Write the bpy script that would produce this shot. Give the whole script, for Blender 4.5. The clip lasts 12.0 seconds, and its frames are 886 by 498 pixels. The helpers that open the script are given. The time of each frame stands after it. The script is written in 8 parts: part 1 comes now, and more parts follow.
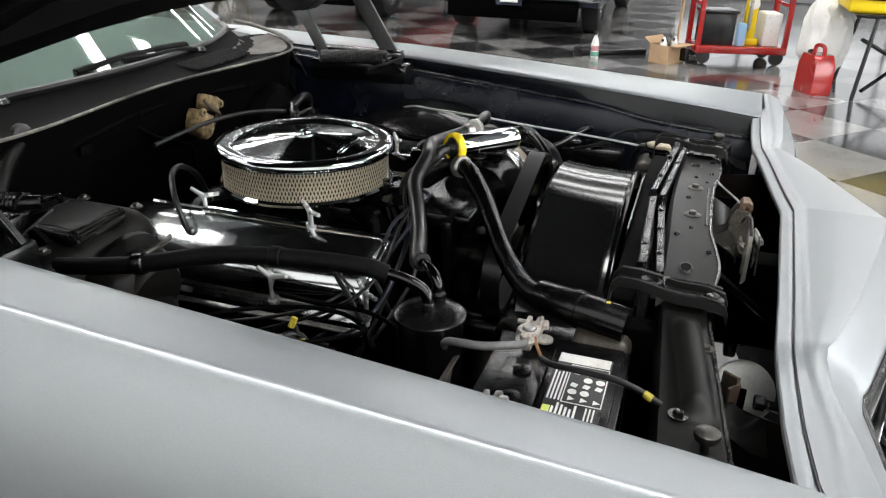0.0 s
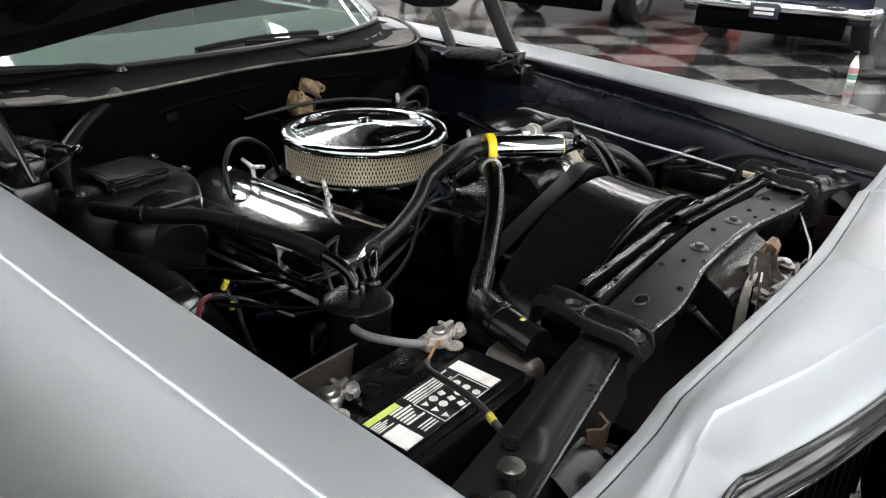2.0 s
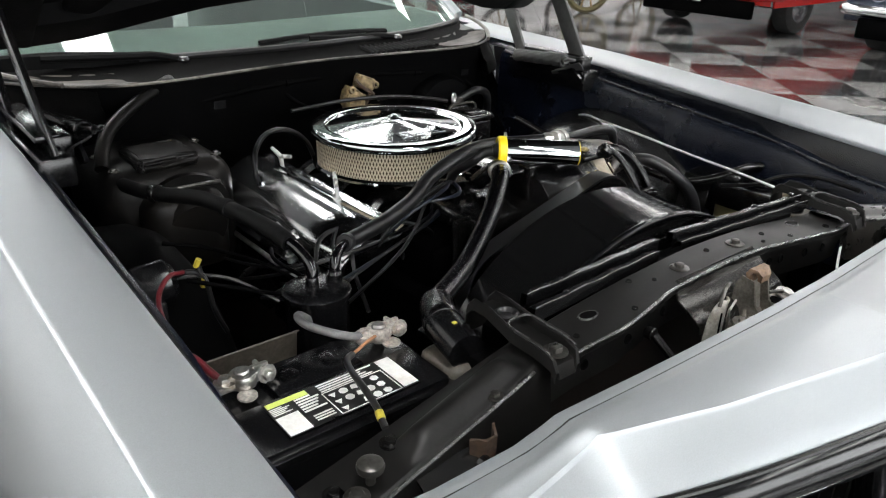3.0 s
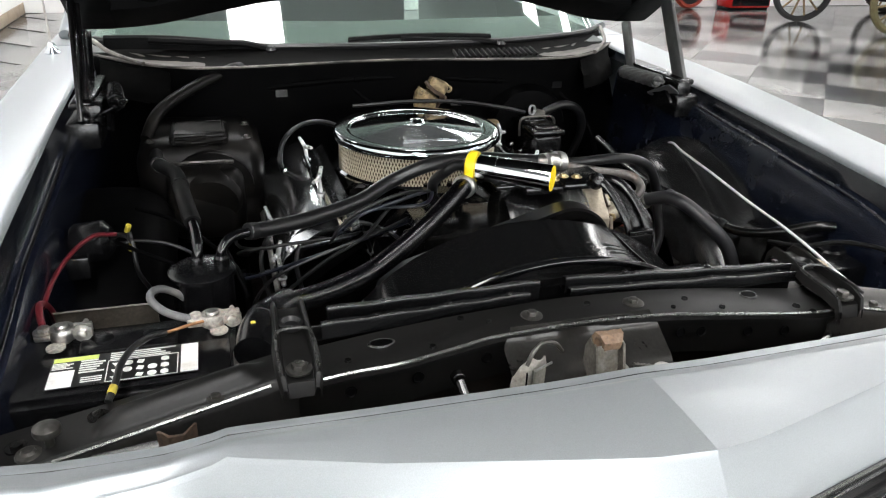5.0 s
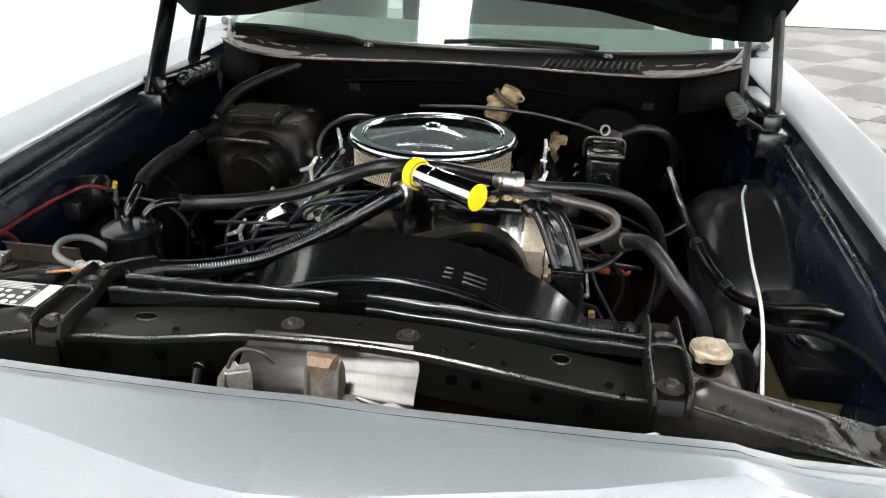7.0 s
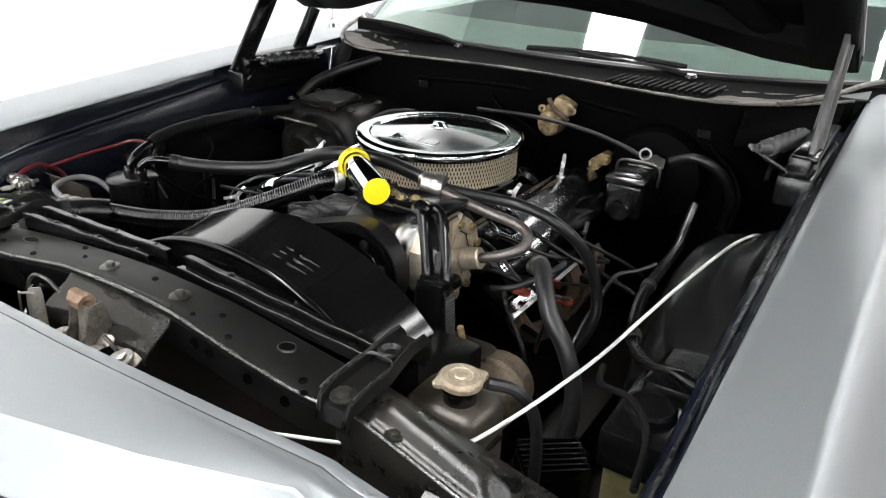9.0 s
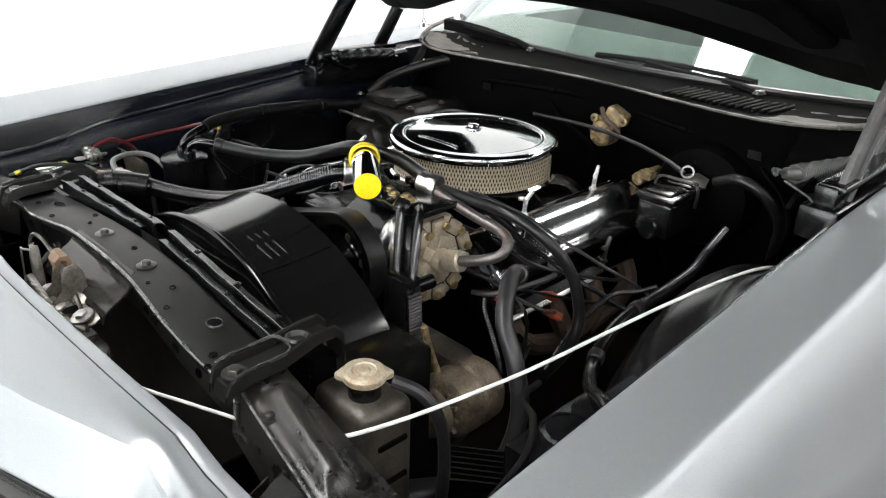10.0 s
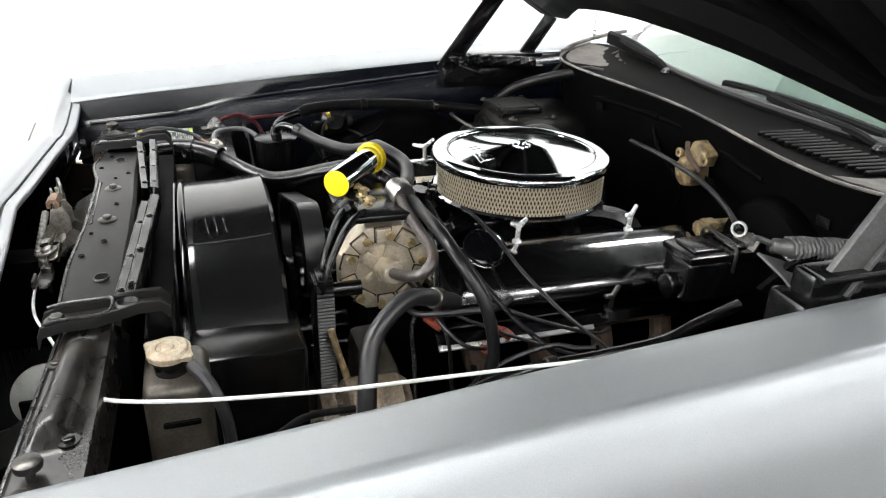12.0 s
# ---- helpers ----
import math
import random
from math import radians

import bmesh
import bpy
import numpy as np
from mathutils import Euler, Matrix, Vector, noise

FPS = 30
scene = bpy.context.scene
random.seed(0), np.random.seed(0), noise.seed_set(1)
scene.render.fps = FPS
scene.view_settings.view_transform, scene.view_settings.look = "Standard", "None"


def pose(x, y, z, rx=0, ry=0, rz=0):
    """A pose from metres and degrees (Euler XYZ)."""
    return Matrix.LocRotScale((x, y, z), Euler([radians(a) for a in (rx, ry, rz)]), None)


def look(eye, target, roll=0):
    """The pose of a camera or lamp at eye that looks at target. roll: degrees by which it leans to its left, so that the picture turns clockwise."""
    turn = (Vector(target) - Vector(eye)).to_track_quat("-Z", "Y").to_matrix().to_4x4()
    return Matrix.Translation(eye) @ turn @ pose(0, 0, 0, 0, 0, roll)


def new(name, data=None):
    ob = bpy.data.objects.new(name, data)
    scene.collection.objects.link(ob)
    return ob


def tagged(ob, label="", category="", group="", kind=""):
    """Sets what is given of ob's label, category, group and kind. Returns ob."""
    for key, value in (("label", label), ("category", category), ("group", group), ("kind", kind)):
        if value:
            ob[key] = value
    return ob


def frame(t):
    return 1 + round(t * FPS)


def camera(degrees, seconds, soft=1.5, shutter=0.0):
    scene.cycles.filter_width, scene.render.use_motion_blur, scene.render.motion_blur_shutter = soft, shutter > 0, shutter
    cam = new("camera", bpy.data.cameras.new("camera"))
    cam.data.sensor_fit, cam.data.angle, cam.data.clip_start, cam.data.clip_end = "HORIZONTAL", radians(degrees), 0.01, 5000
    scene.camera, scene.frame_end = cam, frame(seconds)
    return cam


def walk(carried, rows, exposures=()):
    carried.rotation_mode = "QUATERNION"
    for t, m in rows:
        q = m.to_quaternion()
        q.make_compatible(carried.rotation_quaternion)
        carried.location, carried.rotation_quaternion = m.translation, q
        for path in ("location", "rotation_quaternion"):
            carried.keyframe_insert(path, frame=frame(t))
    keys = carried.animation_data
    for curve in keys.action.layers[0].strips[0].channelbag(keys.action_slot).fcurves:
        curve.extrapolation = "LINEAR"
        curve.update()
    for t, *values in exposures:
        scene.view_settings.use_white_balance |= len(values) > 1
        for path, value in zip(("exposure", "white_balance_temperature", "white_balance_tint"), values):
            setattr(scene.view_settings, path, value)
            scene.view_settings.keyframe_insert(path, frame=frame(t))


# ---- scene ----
# x: to the driver's side, y: to the rear, z: up; y = 0 is the radiator support, x = 0 the car's middle
cam = camera(61.0, 12.0, 1.15)
ROWS = [
    (0, -1.3212, 0.0210, 1.3126, -71.44, -24.31, 1.19),
    (0.5, -1.2886, -0.0703, 1.3125, -67.10, -24.36, 1.31),
    (1, -1.2454, -0.1590, 1.3117, -62.26, -24.39, 1.42),
    (1.5, -1.1885, -0.2524, 1.3110, -56.90, -24.40, 1.45),
    (2, -1.1198, -0.3492, 1.3100, -51.32, -24.41, 1.50),
    (2.5, -1.0366, -0.4413, 1.3092, -45.58, -24.42, 1.48),
    (3, -0.9396, -0.5290, 1.3098, -39.71, -24.46, 1.47),
    (5, -0.4159, -0.7609, 1.3202, -17.09, -24.65, 1.70),
    (5.5, -0.2607, -0.7833, 1.3212, -10.62, -24.70, 1.72),
    (6, -0.0972, -0.7916, 1.3226, -4.03, -24.72, 1.66),
    (6.5, 0.0644, -0.7849, 1.3236, 2.25, -24.78, 1.51),
    (7, 0.2325, -0.7622, 1.3244, 8.29, -24.81, 1.52),
    (9, 0.8213, -0.5406, 1.3163, 32.27, -24.55, 1.80),
    (9.5, 0.9383, -0.4599, 1.3181, 38.69, -24.59, 1.88),
    (10, 1.0373, -0.3680, 1.3214, 45.18, -24.69, 2.01),
    (10.5, 1.1225, -0.2576, 1.3237, 52.03, -24.78, 2.12),
    (11, 1.1978, -0.1290, 1.3263, 59.12, -24.86, 2.08),
    (11.5, 1.2542, 0.0103, 1.3290, 65.53, -24.95, 2.07),
    (12, 1.2952, 0.1515, 1.3320, 71.08, -25.02, 2.11),
]
walk(cam, [(t, pose(x, y, z, 90 + pitch, 0, yaw) @ pose(0, 0, 0, 0, 0, roll)) for t, x, y, z, yaw, pitch, roll in ROWS],
     [(0.0, -0.42), (3.0, -0.29), (5.0, -0.13), (5.6, -0.04), (7.0, 0.03), (9.5, 0.02), (11.0, 0.13), (12.0, 0.25)])

# ---- light ----
world = bpy.data.worlds.new("world")
scene.world = world
world.use_nodes = True
world.node_tree.nodes["Background"].inputs[0].default_value = (0.8, 0.9, 1.0, 1)
world.node_tree.nodes["Background"].inputs[1].default_value = 0.02
scene.view_settings.exposure = 0.0


def daylight(name, at, target, wide, high, watts):
    lamp = bpy.data.lights.new(name, "AREA")
    lamp.shape, lamp.size, lamp.size_y, lamp.energy = "RECTANGLE", wide, high, watts
    lamp.color = (0.95, 0.98, 1.0)
    new(name, lamp).matrix_world = look(at, target)


# unseen shop windows: front wall, and far side wall added for floor reflections
daylight("window_light", (1.2, -6.46, 1.75), (1.2, 0, 1.75), 6.6, 2.3, 400)
daylight("side_fill_light", (12.95, -2.2, 1.6), (0, -2.2, 1.6), 5.6, 2.4, 70)


# ---- materials ----
def material(name, base, rough=0.5, metal=0.0, vary=0.25, dirt=None, dirt_amount=0.0, scale=18.0, bump=0.05, fine=220.0,
             coat=0.0, emit=None, strength=0.0, spread=0.35, spec=0.5):
    m = bpy.data.materials.new(name)
    m.use_nodes = True
    nt = m.node_tree
    n, l = nt.nodes, nt.links
    bsdf = n["Principled BSDF"]
    geo = n.new("ShaderNodeTexCoord")
    info = n.new("ShaderNodeObjectInfo")
    big = n.new("ShaderNodeTexNoise")
    big.inputs["Scale"].default_value = scale
    big.inputs["Detail"].default_value = 6
    big.inputs["Roughness"].default_value = 0.65
    small = n.new("ShaderNodeTexNoise")
    small.inputs["Scale"].default_value = fine
    small.inputs["Detail"].default_value = 3
    l.new(geo.outputs["Object"], big.inputs["Vector"])
    l.new(geo.outputs["Object"], small.inputs["Vector"])
    lo = [max(0.0, c * (1 - vary)) for c in base]
    hi = [min(1.0, c * (1 + vary)) for c in base]
    ramp = n.new("ShaderNodeValToRGB")
    ramp.color_ramp.elements[0].position, ramp.color_ramp.elements[1].position = 0.3, 0.7
    ramp.color_ramp.elements[0].color, ramp.color_ramp.elements[1].color = (*lo, 1), (*hi, 1)
    l.new(small.outputs["Fac"], ramp.inputs["Fac"])
    colour = ramp.outputs["Color"]
    if dirt:
        mask = n.new("ShaderNodeValToRGB")
        mask.color_ramp.elements[0].position = 0.62 - 0.3 * dirt_amount
        mask.color_ramp.elements[1].position = 0.80 - 0.2 * dirt_amount
        mask.color_ramp.elements[1].color = (min(1, dirt_amount + 0.3),) * 3 + (1,)
        l.new(big.outputs["Fac"], mask.inputs["Fac"])
        mix = n.new("ShaderNodeMix")
        mix.data_type = "RGBA"
        l.new(mask.outputs["Color"], mix.inputs["Factor"])
        l.new(colour, mix.inputs["A"])
        mix.inputs["B"].default_value = (*dirt, 1)
        colour = mix.outputs["Result"]
    l.new(colour, bsdf.inputs["Base Color"])
    rr = n.new("ShaderNodeMapRange")
    rr.inputs["To Min"].default_value, rr.inputs["To Max"].default_value = rough * (1 - spread), min(1, rough * (1 + spread))
    l.new(big.outputs["Fac"], rr.inputs["Value"])
    l.new(rr.outputs["Result"], bsdf.inputs["Roughness"])
    bsdf.inputs["Metallic"].default_value = metal
    bsdf.inputs["Specular IOR Level"].default_value = spec
    bsdf.inputs["Coat Weight"].default_value = coat
    bsdf.inputs["Coat Roughness"].default_value = 0.08
    if bump:
        b = n.new("ShaderNodeBump")
        b.inputs["Strength"].default_value = bump
        b.inputs["Distance"].default_value = 0.002
        l.new(small.outputs["Fac"], b.inputs["Height"])
        l.new(b.outputs["Normal"], bsdf.inputs["Normal"])
    if emit:
        bsdf.inputs["Emission Color"].default_value = (*emit, 1)
        bsdf.inputs["Emission Strength"].default_value = strength
    return m


M = {
    "worn_rim": material("worn_black_rim", (0.030, 0.030, 0.029), 0.28, 0.3, 0.3, (0.006, 0.006, 0.006), 0.5, 30, 0.05, spec=0.4),
    "panel": material("side_panel_paint", (0.0050, 0.0048, 0.0046), 0.42, 0, 0.3, (0.012, 0.0108, 0.0095), 0.25, 11, 0.01, spec=0.22, spread=0.2),
    "dust_sheen_panel": material("dust_and_sheen_panel_paint", (0.012, 0.0112, 0.0102), 0.28, 0, 0.3, (0.055, 0.048, 0.040), 0.40, 12, 0.01, spec=0.5, spread=0.3),
    "latch_plate": material("dull_grey_plate", (0.030, 0.0285, 0.0265), 0.17, 0.55, 0.2, (0.010, 0.0085, 0.0065), 0.4, 16, 0.02, spec=0.4),
    "soft_hose": material("aged_matt_hose", (0.0045, 0.0045, 0.0046), 0.55, 0, 0.3, (0.009, 0.008, 0.0075), 0.3, 30, 0.06, spec=0.10, spread=0.25),
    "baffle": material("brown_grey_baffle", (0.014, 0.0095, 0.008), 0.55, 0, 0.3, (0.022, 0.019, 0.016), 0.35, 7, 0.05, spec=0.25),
    "bright_cast": material("bright_cast_aluminium", (0.66, 0.66, 0.65), 0.24, 0.9, 0.2, (0.06, 0.05, 0.04), 0.45, 60, 0.5),
    "lid_chrome": material("dusty_lid_chrome", (0.56, 0.58, 0.585), 0.075, 1, 0.06, (0.26, 0.25, 0.24), 0.2, 12, 0.004, spread=0.5),
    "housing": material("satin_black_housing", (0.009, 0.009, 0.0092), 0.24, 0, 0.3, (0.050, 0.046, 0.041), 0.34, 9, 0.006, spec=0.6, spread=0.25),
    "lit_apron": material("lit_blue_black_apron", (0.0045, 0.0065, 0.0135), 0.26, 0, 0.3, (0.013, 0.0145, 0.018), 0.35, 9, 0.02, spec=0.42),
    "cover_chrome": material("bright_cover_chrome", (0.74, 0.75, 0.76), 0.13, 1, 0.05, (0.20, 0.18, 0.16), 0.2, 20, 0.01, spread=0.4),
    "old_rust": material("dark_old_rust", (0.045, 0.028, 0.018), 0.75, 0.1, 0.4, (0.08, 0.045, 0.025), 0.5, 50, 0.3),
    "pale": material("pale_worn_plating", (0.27, 0.258, 0.23), 0.42, 0.2, 0.25, (0.12, 0.09, 0.06), 0.45, 45, 0.25),
    "grey_cable": material("grey_cable_sleeve", (0.13, 0.13, 0.13), 0.42, 0, 0.15, (0.20, 0.19, 0.17), 0.3, 30, 0.06),
    "flange": material("blue_black_flange", (0.0030, 0.0038, 0.006), 0.22, 0, 0.25, (0.008, 0.009, 0.011), 0.25, 6, 0.01, spec=0.42),
    "tank": material("dusty_grey_tank_paint", (0.072, 0.063, 0.051), 0.36, 0.2, 0.25, (0.020, 0.017, 0.013), 0.5, 14, 0.1),
    "corner": material("dusty_tan_sheet", (0.050, 0.043, 0.035), 0.6, 0, 0.35, (0.016, 0.0135, 0.011), 0.7, 11, 0.2),
    "lead": material("blue_black_lead", (0.004, 0.006, 0.014), 0.32, 0, 0.2, (0.010, 0.012, 0.018), 0.2, 25, 0.02),
    "tube_mid": material("mid_lamp_tube", (0.9, 0.9, 0.9), 0.4, 0, 0, None, 0, 5, 0, emit=(1.0, 0.995, 0.985), strength=20.0),
    "wet_hose": material("glossy_ribbed_hose", (0.0025, 0.0025, 0.003), 0.13, 0, 0.2, (0.007, 0.007, 0.007), 0.2, 22, 0.01, spec=0.6, spread=0.15),
    "tube_far": material("dimmer_lamp_tube", (0.9, 0.9, 0.9), 0.4, 0, 0, None, 0, 5, 0, emit=(1.0, 0.995, 0.985), strength=32.0),
    "liner": material("matt_black_hood_liner", (0.0020, 0.0020, 0.0021), 0.6, 0, 0.4, (0.006, 0.0056, 0.0053), 0.25, 9, 0.1, spec=0.05),
    "bright": material("bright_plated_bolt", (0.80, 0.80, 0.78), 0.26, 0.6, 0.08, None, 0, 30, 0.02),
    "edge": material("worn_bright_edge", (0.15, 0.15, 0.145), 0.26, 0.75, 0.2, (0.012, 0.012, 0.012), 0.45, 24, 0.05),
    "cowl": material("matt_black_cowl", (0.0012, 0.0012, 0.0012), 0.7, 0, 0.3, (0.0045, 0.004, 0.0036), 0.3, 10, 0.1, spec=0.03, spread=0.1),
    "galvanised": material("matt_galvanised_steel", (0.085, 0.085, 0.085), 0.45, 0.4, 0.15, (0.06, 0.057, 0.05), 0.4, 22, 0.1),
    # dirty chrome, darkened: the dark surroundings it mirrors are put into the colour
    "shaded_dirty_chrome": material("shaded_dirty_chrome", (0.26, 0.26, 0.262), 0.14, 1, 0.15, (0.03, 0.027, 0.024), 0.5, 14, 0.012, spread=0.7),
    "silver": material("silver_paint", (0.266, 0.283, 0.294), 0.355, 0.46, 0.07, None, 0, 6, 0.012, 900, 0.10, spread=0.1),
    "black": material("satin_black_paint", (0.0035, 0.0035, 0.0038), 0.22, 0, 0.4, (0.011, 0.010, 0.0095), 0.2, 14, 0.006, spec=0.4, spread=0.2),
    "gloss": material("gloss_black_paint", (0.0025, 0.0025, 0.003), 0.11, 0, 0.3, (0.008, 0.0075, 0.007), 0.12, 10, 0.012, spread=0.5, spec=0.4),
    "dusty": material("dusty_black_paint", (0.0035, 0.0034, 0.0033), 0.23, 0, 0.3, (0.011, 0.010, 0.009), 0.25, 20, 0.012, spec=0.55, spread=0.25),
    # far darker than black paint: the bay's deep shade is put into this colour
    "flat": material("deep_shade_black", (0.0008, 0.0008, 0.0009), 0.6, 0, 0.4, (0.0026, 0.0023, 0.0020), 0.25, 9, 0.1, spec=0.03),
    "navy": material("blue_black_apron", (0.003, 0.0042, 0.009), 0.24, 0, 0.3, (0.009, 0.010, 0.013), 0.25, 9, 0.01, spec=0.4),
    "rubber": material("black_rubber", (0.006, 0.006, 0.0065), 0.36, 0, 0.3, (0.016, 0.015, 0.014), 0.2, 25, 0.012, spec=0.4, spread=0.15),
    "hose": material("worn_hose_rubber", (0.007, 0.007, 0.0075), 0.30, 0, 0.2, (0.013, 0.0125, 0.012), 0.2, 22, 0.02, spec=0.32, spread=0.15),
    "grey_hose": material("grey_hose_rubber", (0.013, 0.013, 0.0145), 0.38, 0, 0.25, (0.036, 0.033, 0.029), 0.3, 25, 0.08),
    "plastic": material("black_plastic", (0.004, 0.004, 0.0045), 0.24, 0, 0.25, (0.011, 0.011, 0.011), 0.2, 16, 0.006, spec=0.45),
    "chrome": material("chrome", (0.68, 0.70, 0.71), 0.045, 1, 0.03, None, 0, 15, 0.0, spread=0.4),
    "steel": material("bare_steel", (0.50, 0.49, 0.47), 0.34, 1, 0.15, (0.20, 0.14, 0.09), 0.4, 40, 0.15),
    "zinc": material("grey_zinc_plate", (0.085, 0.082, 0.076), 0.30, 0.75, 0.2, (0.035, 0.030, 0.024), 0.5, 22, 0.12),
    "alu": material("dirty_cast_aluminium", (0.52, 0.46, 0.36), 0.32, 0.5, 0.12, (0.20, 0.15, 0.09), 0.35, 35, 0.12),
    "rust": material("rusty_steel", (0.15, 0.10, 0.068), 0.6, 0.3, 0.35, (0.20, 0.12, 0.065), 0.6, 60, 0.3),
    "tan": material("tan_paint", (0.32, 0.235, 0.12), 0.55, 0.1, 0.35, (0.05, 0.036, 0.02), 0.7, 55, 0.35),
    "bolt": material("brass_bolt", (0.46, 0.36, 0.19), 0.4, 0.8, 0.25, (0.15, 0.11, 0.06), 0.5, 80, 0.2),
    "cap": material("dusty_cap_metal", (0.42, 0.36, 0.27), 0.5, 0.45, 0.2, (0.24, 0.17, 0.10), 0.5, 45, 0.2),
    "paper": material("pleated_filter_paper", (0.055, 0.040, 0.022), 0.9, 0, 0.3, (0.09, 0.065, 0.04), 0.4, 30, 0.1, spec=0.2),
    "gauze": material("filter_gauze_wire", (0.51, 0.44, 0.325), 0.42, 0.3, 0.2, (0.42, 0.32, 0.18), 0.35, 18, 0.1),
    "yellow": material("yellow_plastic", (0.85, 0.62, 0.01), 0.4, 0, 0.08, None, 0, 20, 0.03),
    # dirty yellow for small parts low in the bay, their shadow put into the colour
    "shaded_yellow": material("shaded_dirty_yellow_plastic", (0.42, 0.34, 0.035), 0.5, 0, 0.15, (0.15, 0.11, 0.02), 0.35, 60, 0.05),
    "dirty_alu": material("oily_alternator_casting", (0.17, 0.135, 0.095), 0.42, 0.3, 0.3, (0.016, 0.012, 0.009), 0.5, 35, 0.2),
    "shroud": material("scuffed_shroud_plastic", (0.0042, 0.0042, 0.0044), 0.13, 0, 0.2, (0.010, 0.0095, 0.009), 0.15, 9, 0.002, spec=0.6, spread=0.15),
    "worn_zinc": material("worn_zinc_plate", (0.22, 0.205, 0.18), 0.36, 0.7, 0.25, (0.07, 0.055, 0.04), 0.5, 40, 0.2),
    "white": material("white_plastic", (0.78, 0.78, 0.75), 0.45, 0, 0.06, (0.5, 0.46, 0.4), 0.25, 30, 0.03),
    "cable": material("white_cable", (0.80, 0.80, 0.78), 0.4, 0, 0.05, (0.5, 0.47, 0.42), 0.2, 40, 0.02),
    "red": material("red_cable", (0.085, 0.007, 0.011), 0.4, 0, 0.2, None, 0, 20, 0.05),
    "orange": material("orange_boot", (0.24, 0.035, 0.016), 0.55, 0, 0.25, (0.10, 0.03, 0.02), 0.4, 50, 0.1),
    "brown": material("brown_wire", (0.30, 0.14, 0.06), 0.55, 0, 0.2, None, 0, 40, 0.05),
    "label": material("label_black", (0.015, 0.015, 0.015), 0.3, 0, 0.1, None, 0, 20, 0.0),
    "lime": material("label_lime", (0.62, 0.72, 0.16), 0.4, 0, 0.05, None, 0, 20, 0.0),
    "corroded": material("corroded_lead", (0.50, 0.47, 0.43), 0.42, 0.6, 0.3, (0.50, 0.26, 0.13), 0.22, 90, 0.4),
    "cream": material("yellowed_plastic", (0.12, 0.105, 0.05), 0.45, 0, 0.15, (0.07, 0.06, 0.028), 0.4, 25, 0.05),
    "seam": material("cowl_sealer", (0.16, 0.147, 0.128), 0.5, 0, 0.3, (0.012, 0.011, 0.010), 0.85, 9, 0.15),
    "copper": material("aged_pipe", (0.10, 0.092, 0.088), 0.36, 0.6, 0.2, (0.12, 0.06, 0.03), 0.35, 22, 0.08),
    "wall": material("white_wall_paint", (0.86, 0.86, 0.85), 0.7, 0, 0.02, None, 0, 3, 0.02),
    "far_wall": material("dim_far_wall", (0.20, 0.20, 0.205), 0.7, 0, 0.03, (0.16, 0.16, 0.165), 0.3, 2, 0.02),
    "ceiling": material("dark_ceiling_paint", (0.13, 0.135, 0.14), 0.8, 0, 0.05, None, 0, 3, 0.05),
    "tile_light": material("light_grey_tile", (0.185, 0.182, 0.178), 0.13, 0, 0.08, (0.11, 0.10, 0.09), 0.4, 2.2, 0.01, 60),
    "tile_dark": material("charcoal_tile", (0.024, 0.024, 0.025), 0.13, 0, 0.25, (0.045, 0.042, 0.039), 0.35, 2.2, 0.01, 60),
    "skirt": material("tan_skirting", (0.34, 0.27, 0.19), 0.5, 0, 0.15, (0.2, 0.16, 0.12), 0.3, 5, 0.05),
    "tube": material("lamp_tube", (0.9, 0.9, 0.9), 0.4, 0, 0, None, 0, 5, 0, emit=(1.0, 0.995, 0.985), strength=30.0),
    "rim": material("wheel_alloy", (0.55, 0.55, 0.56), 0.25, 0.9, 0.1, (0.2, 0.18, 0.16), 0.25, 20, 0.05),
    "tyre": material("tyre_rubber", (0.018, 0.018, 0.018), 0.7, 0, 0.3, (0.06, 0.055, 0.05), 0.3, 15, 0.2),
    "red_paint": material("red_paint", (0.36, 0.012, 0.010), 0.25, 0, 0.1, (0.3, 0.02, 0.02), 0.2, 8, 0.02, coat=0.5),
    "blue_paint": material("dark_blue_paint", (0.012, 0.018, 0.035), 0.18, 0, 0.2, None, 0, 8, 0.01, coat=0.6),
    "card": material("cardboard", (0.42, 0.28, 0.16), 0.8, 0, 0.12, (0.3, 0.19, 0.1), 0.3, 12, 0.1),
    "dusty_box": material("dust_smeared_black_box", (0.0035, 0.0033, 0.0031), 0.40, 0, 0.3, (0.018, 0.0155, 0.013), 0.40, 9, 0.05, spec=0.2, spread=0.35),
    "headlining": material("pale_headlining_cloth", (0.74, 0.75, 0.73), 0.8, 0, 0.05, None, 0, 20, 0.05, spec=0.1),
    "dash": material("grey_green_dashboard", (0.06, 0.068, 0.065), 0.6, 0, 0.3, (0.10, 0.105, 0.10), 0.3, 8, 0.1),
}


def glass(name, tint, rough=0.01, film=0.0):
    """Tinted glass under a thin even film of dust."""
    m = bpy.data.materials.new(name)
    m.use_nodes = True
    n, l = m.node_tree.nodes, m.node_tree.links
    b = n["Principled BSDF"]
    b.inputs["Base Color"].default_value = (*tint, 1)
    b.inputs["Transmission Weight"].default_value = 1.0
    b.inputs["Roughness"].default_value = rough
    b.inputs["IOR"].default_value = 1.62
    if film:
        dust = n.new("ShaderNodeBsdfDiffuse")
        dust.inputs["Color"].default_value = (0.62, 0.68, 0.66, 1)
        mix = n.new("ShaderNodeMixShader")
        mix.inputs["Fac"].default_value = film
        l.new(b.outputs["BSDF"], mix.inputs[1])
        l.new(dust.outputs["BSDF"], mix.inputs[2])
        l.new(mix.outputs["Shader"], n["Material Output"].inputs["Surface"])
    return m


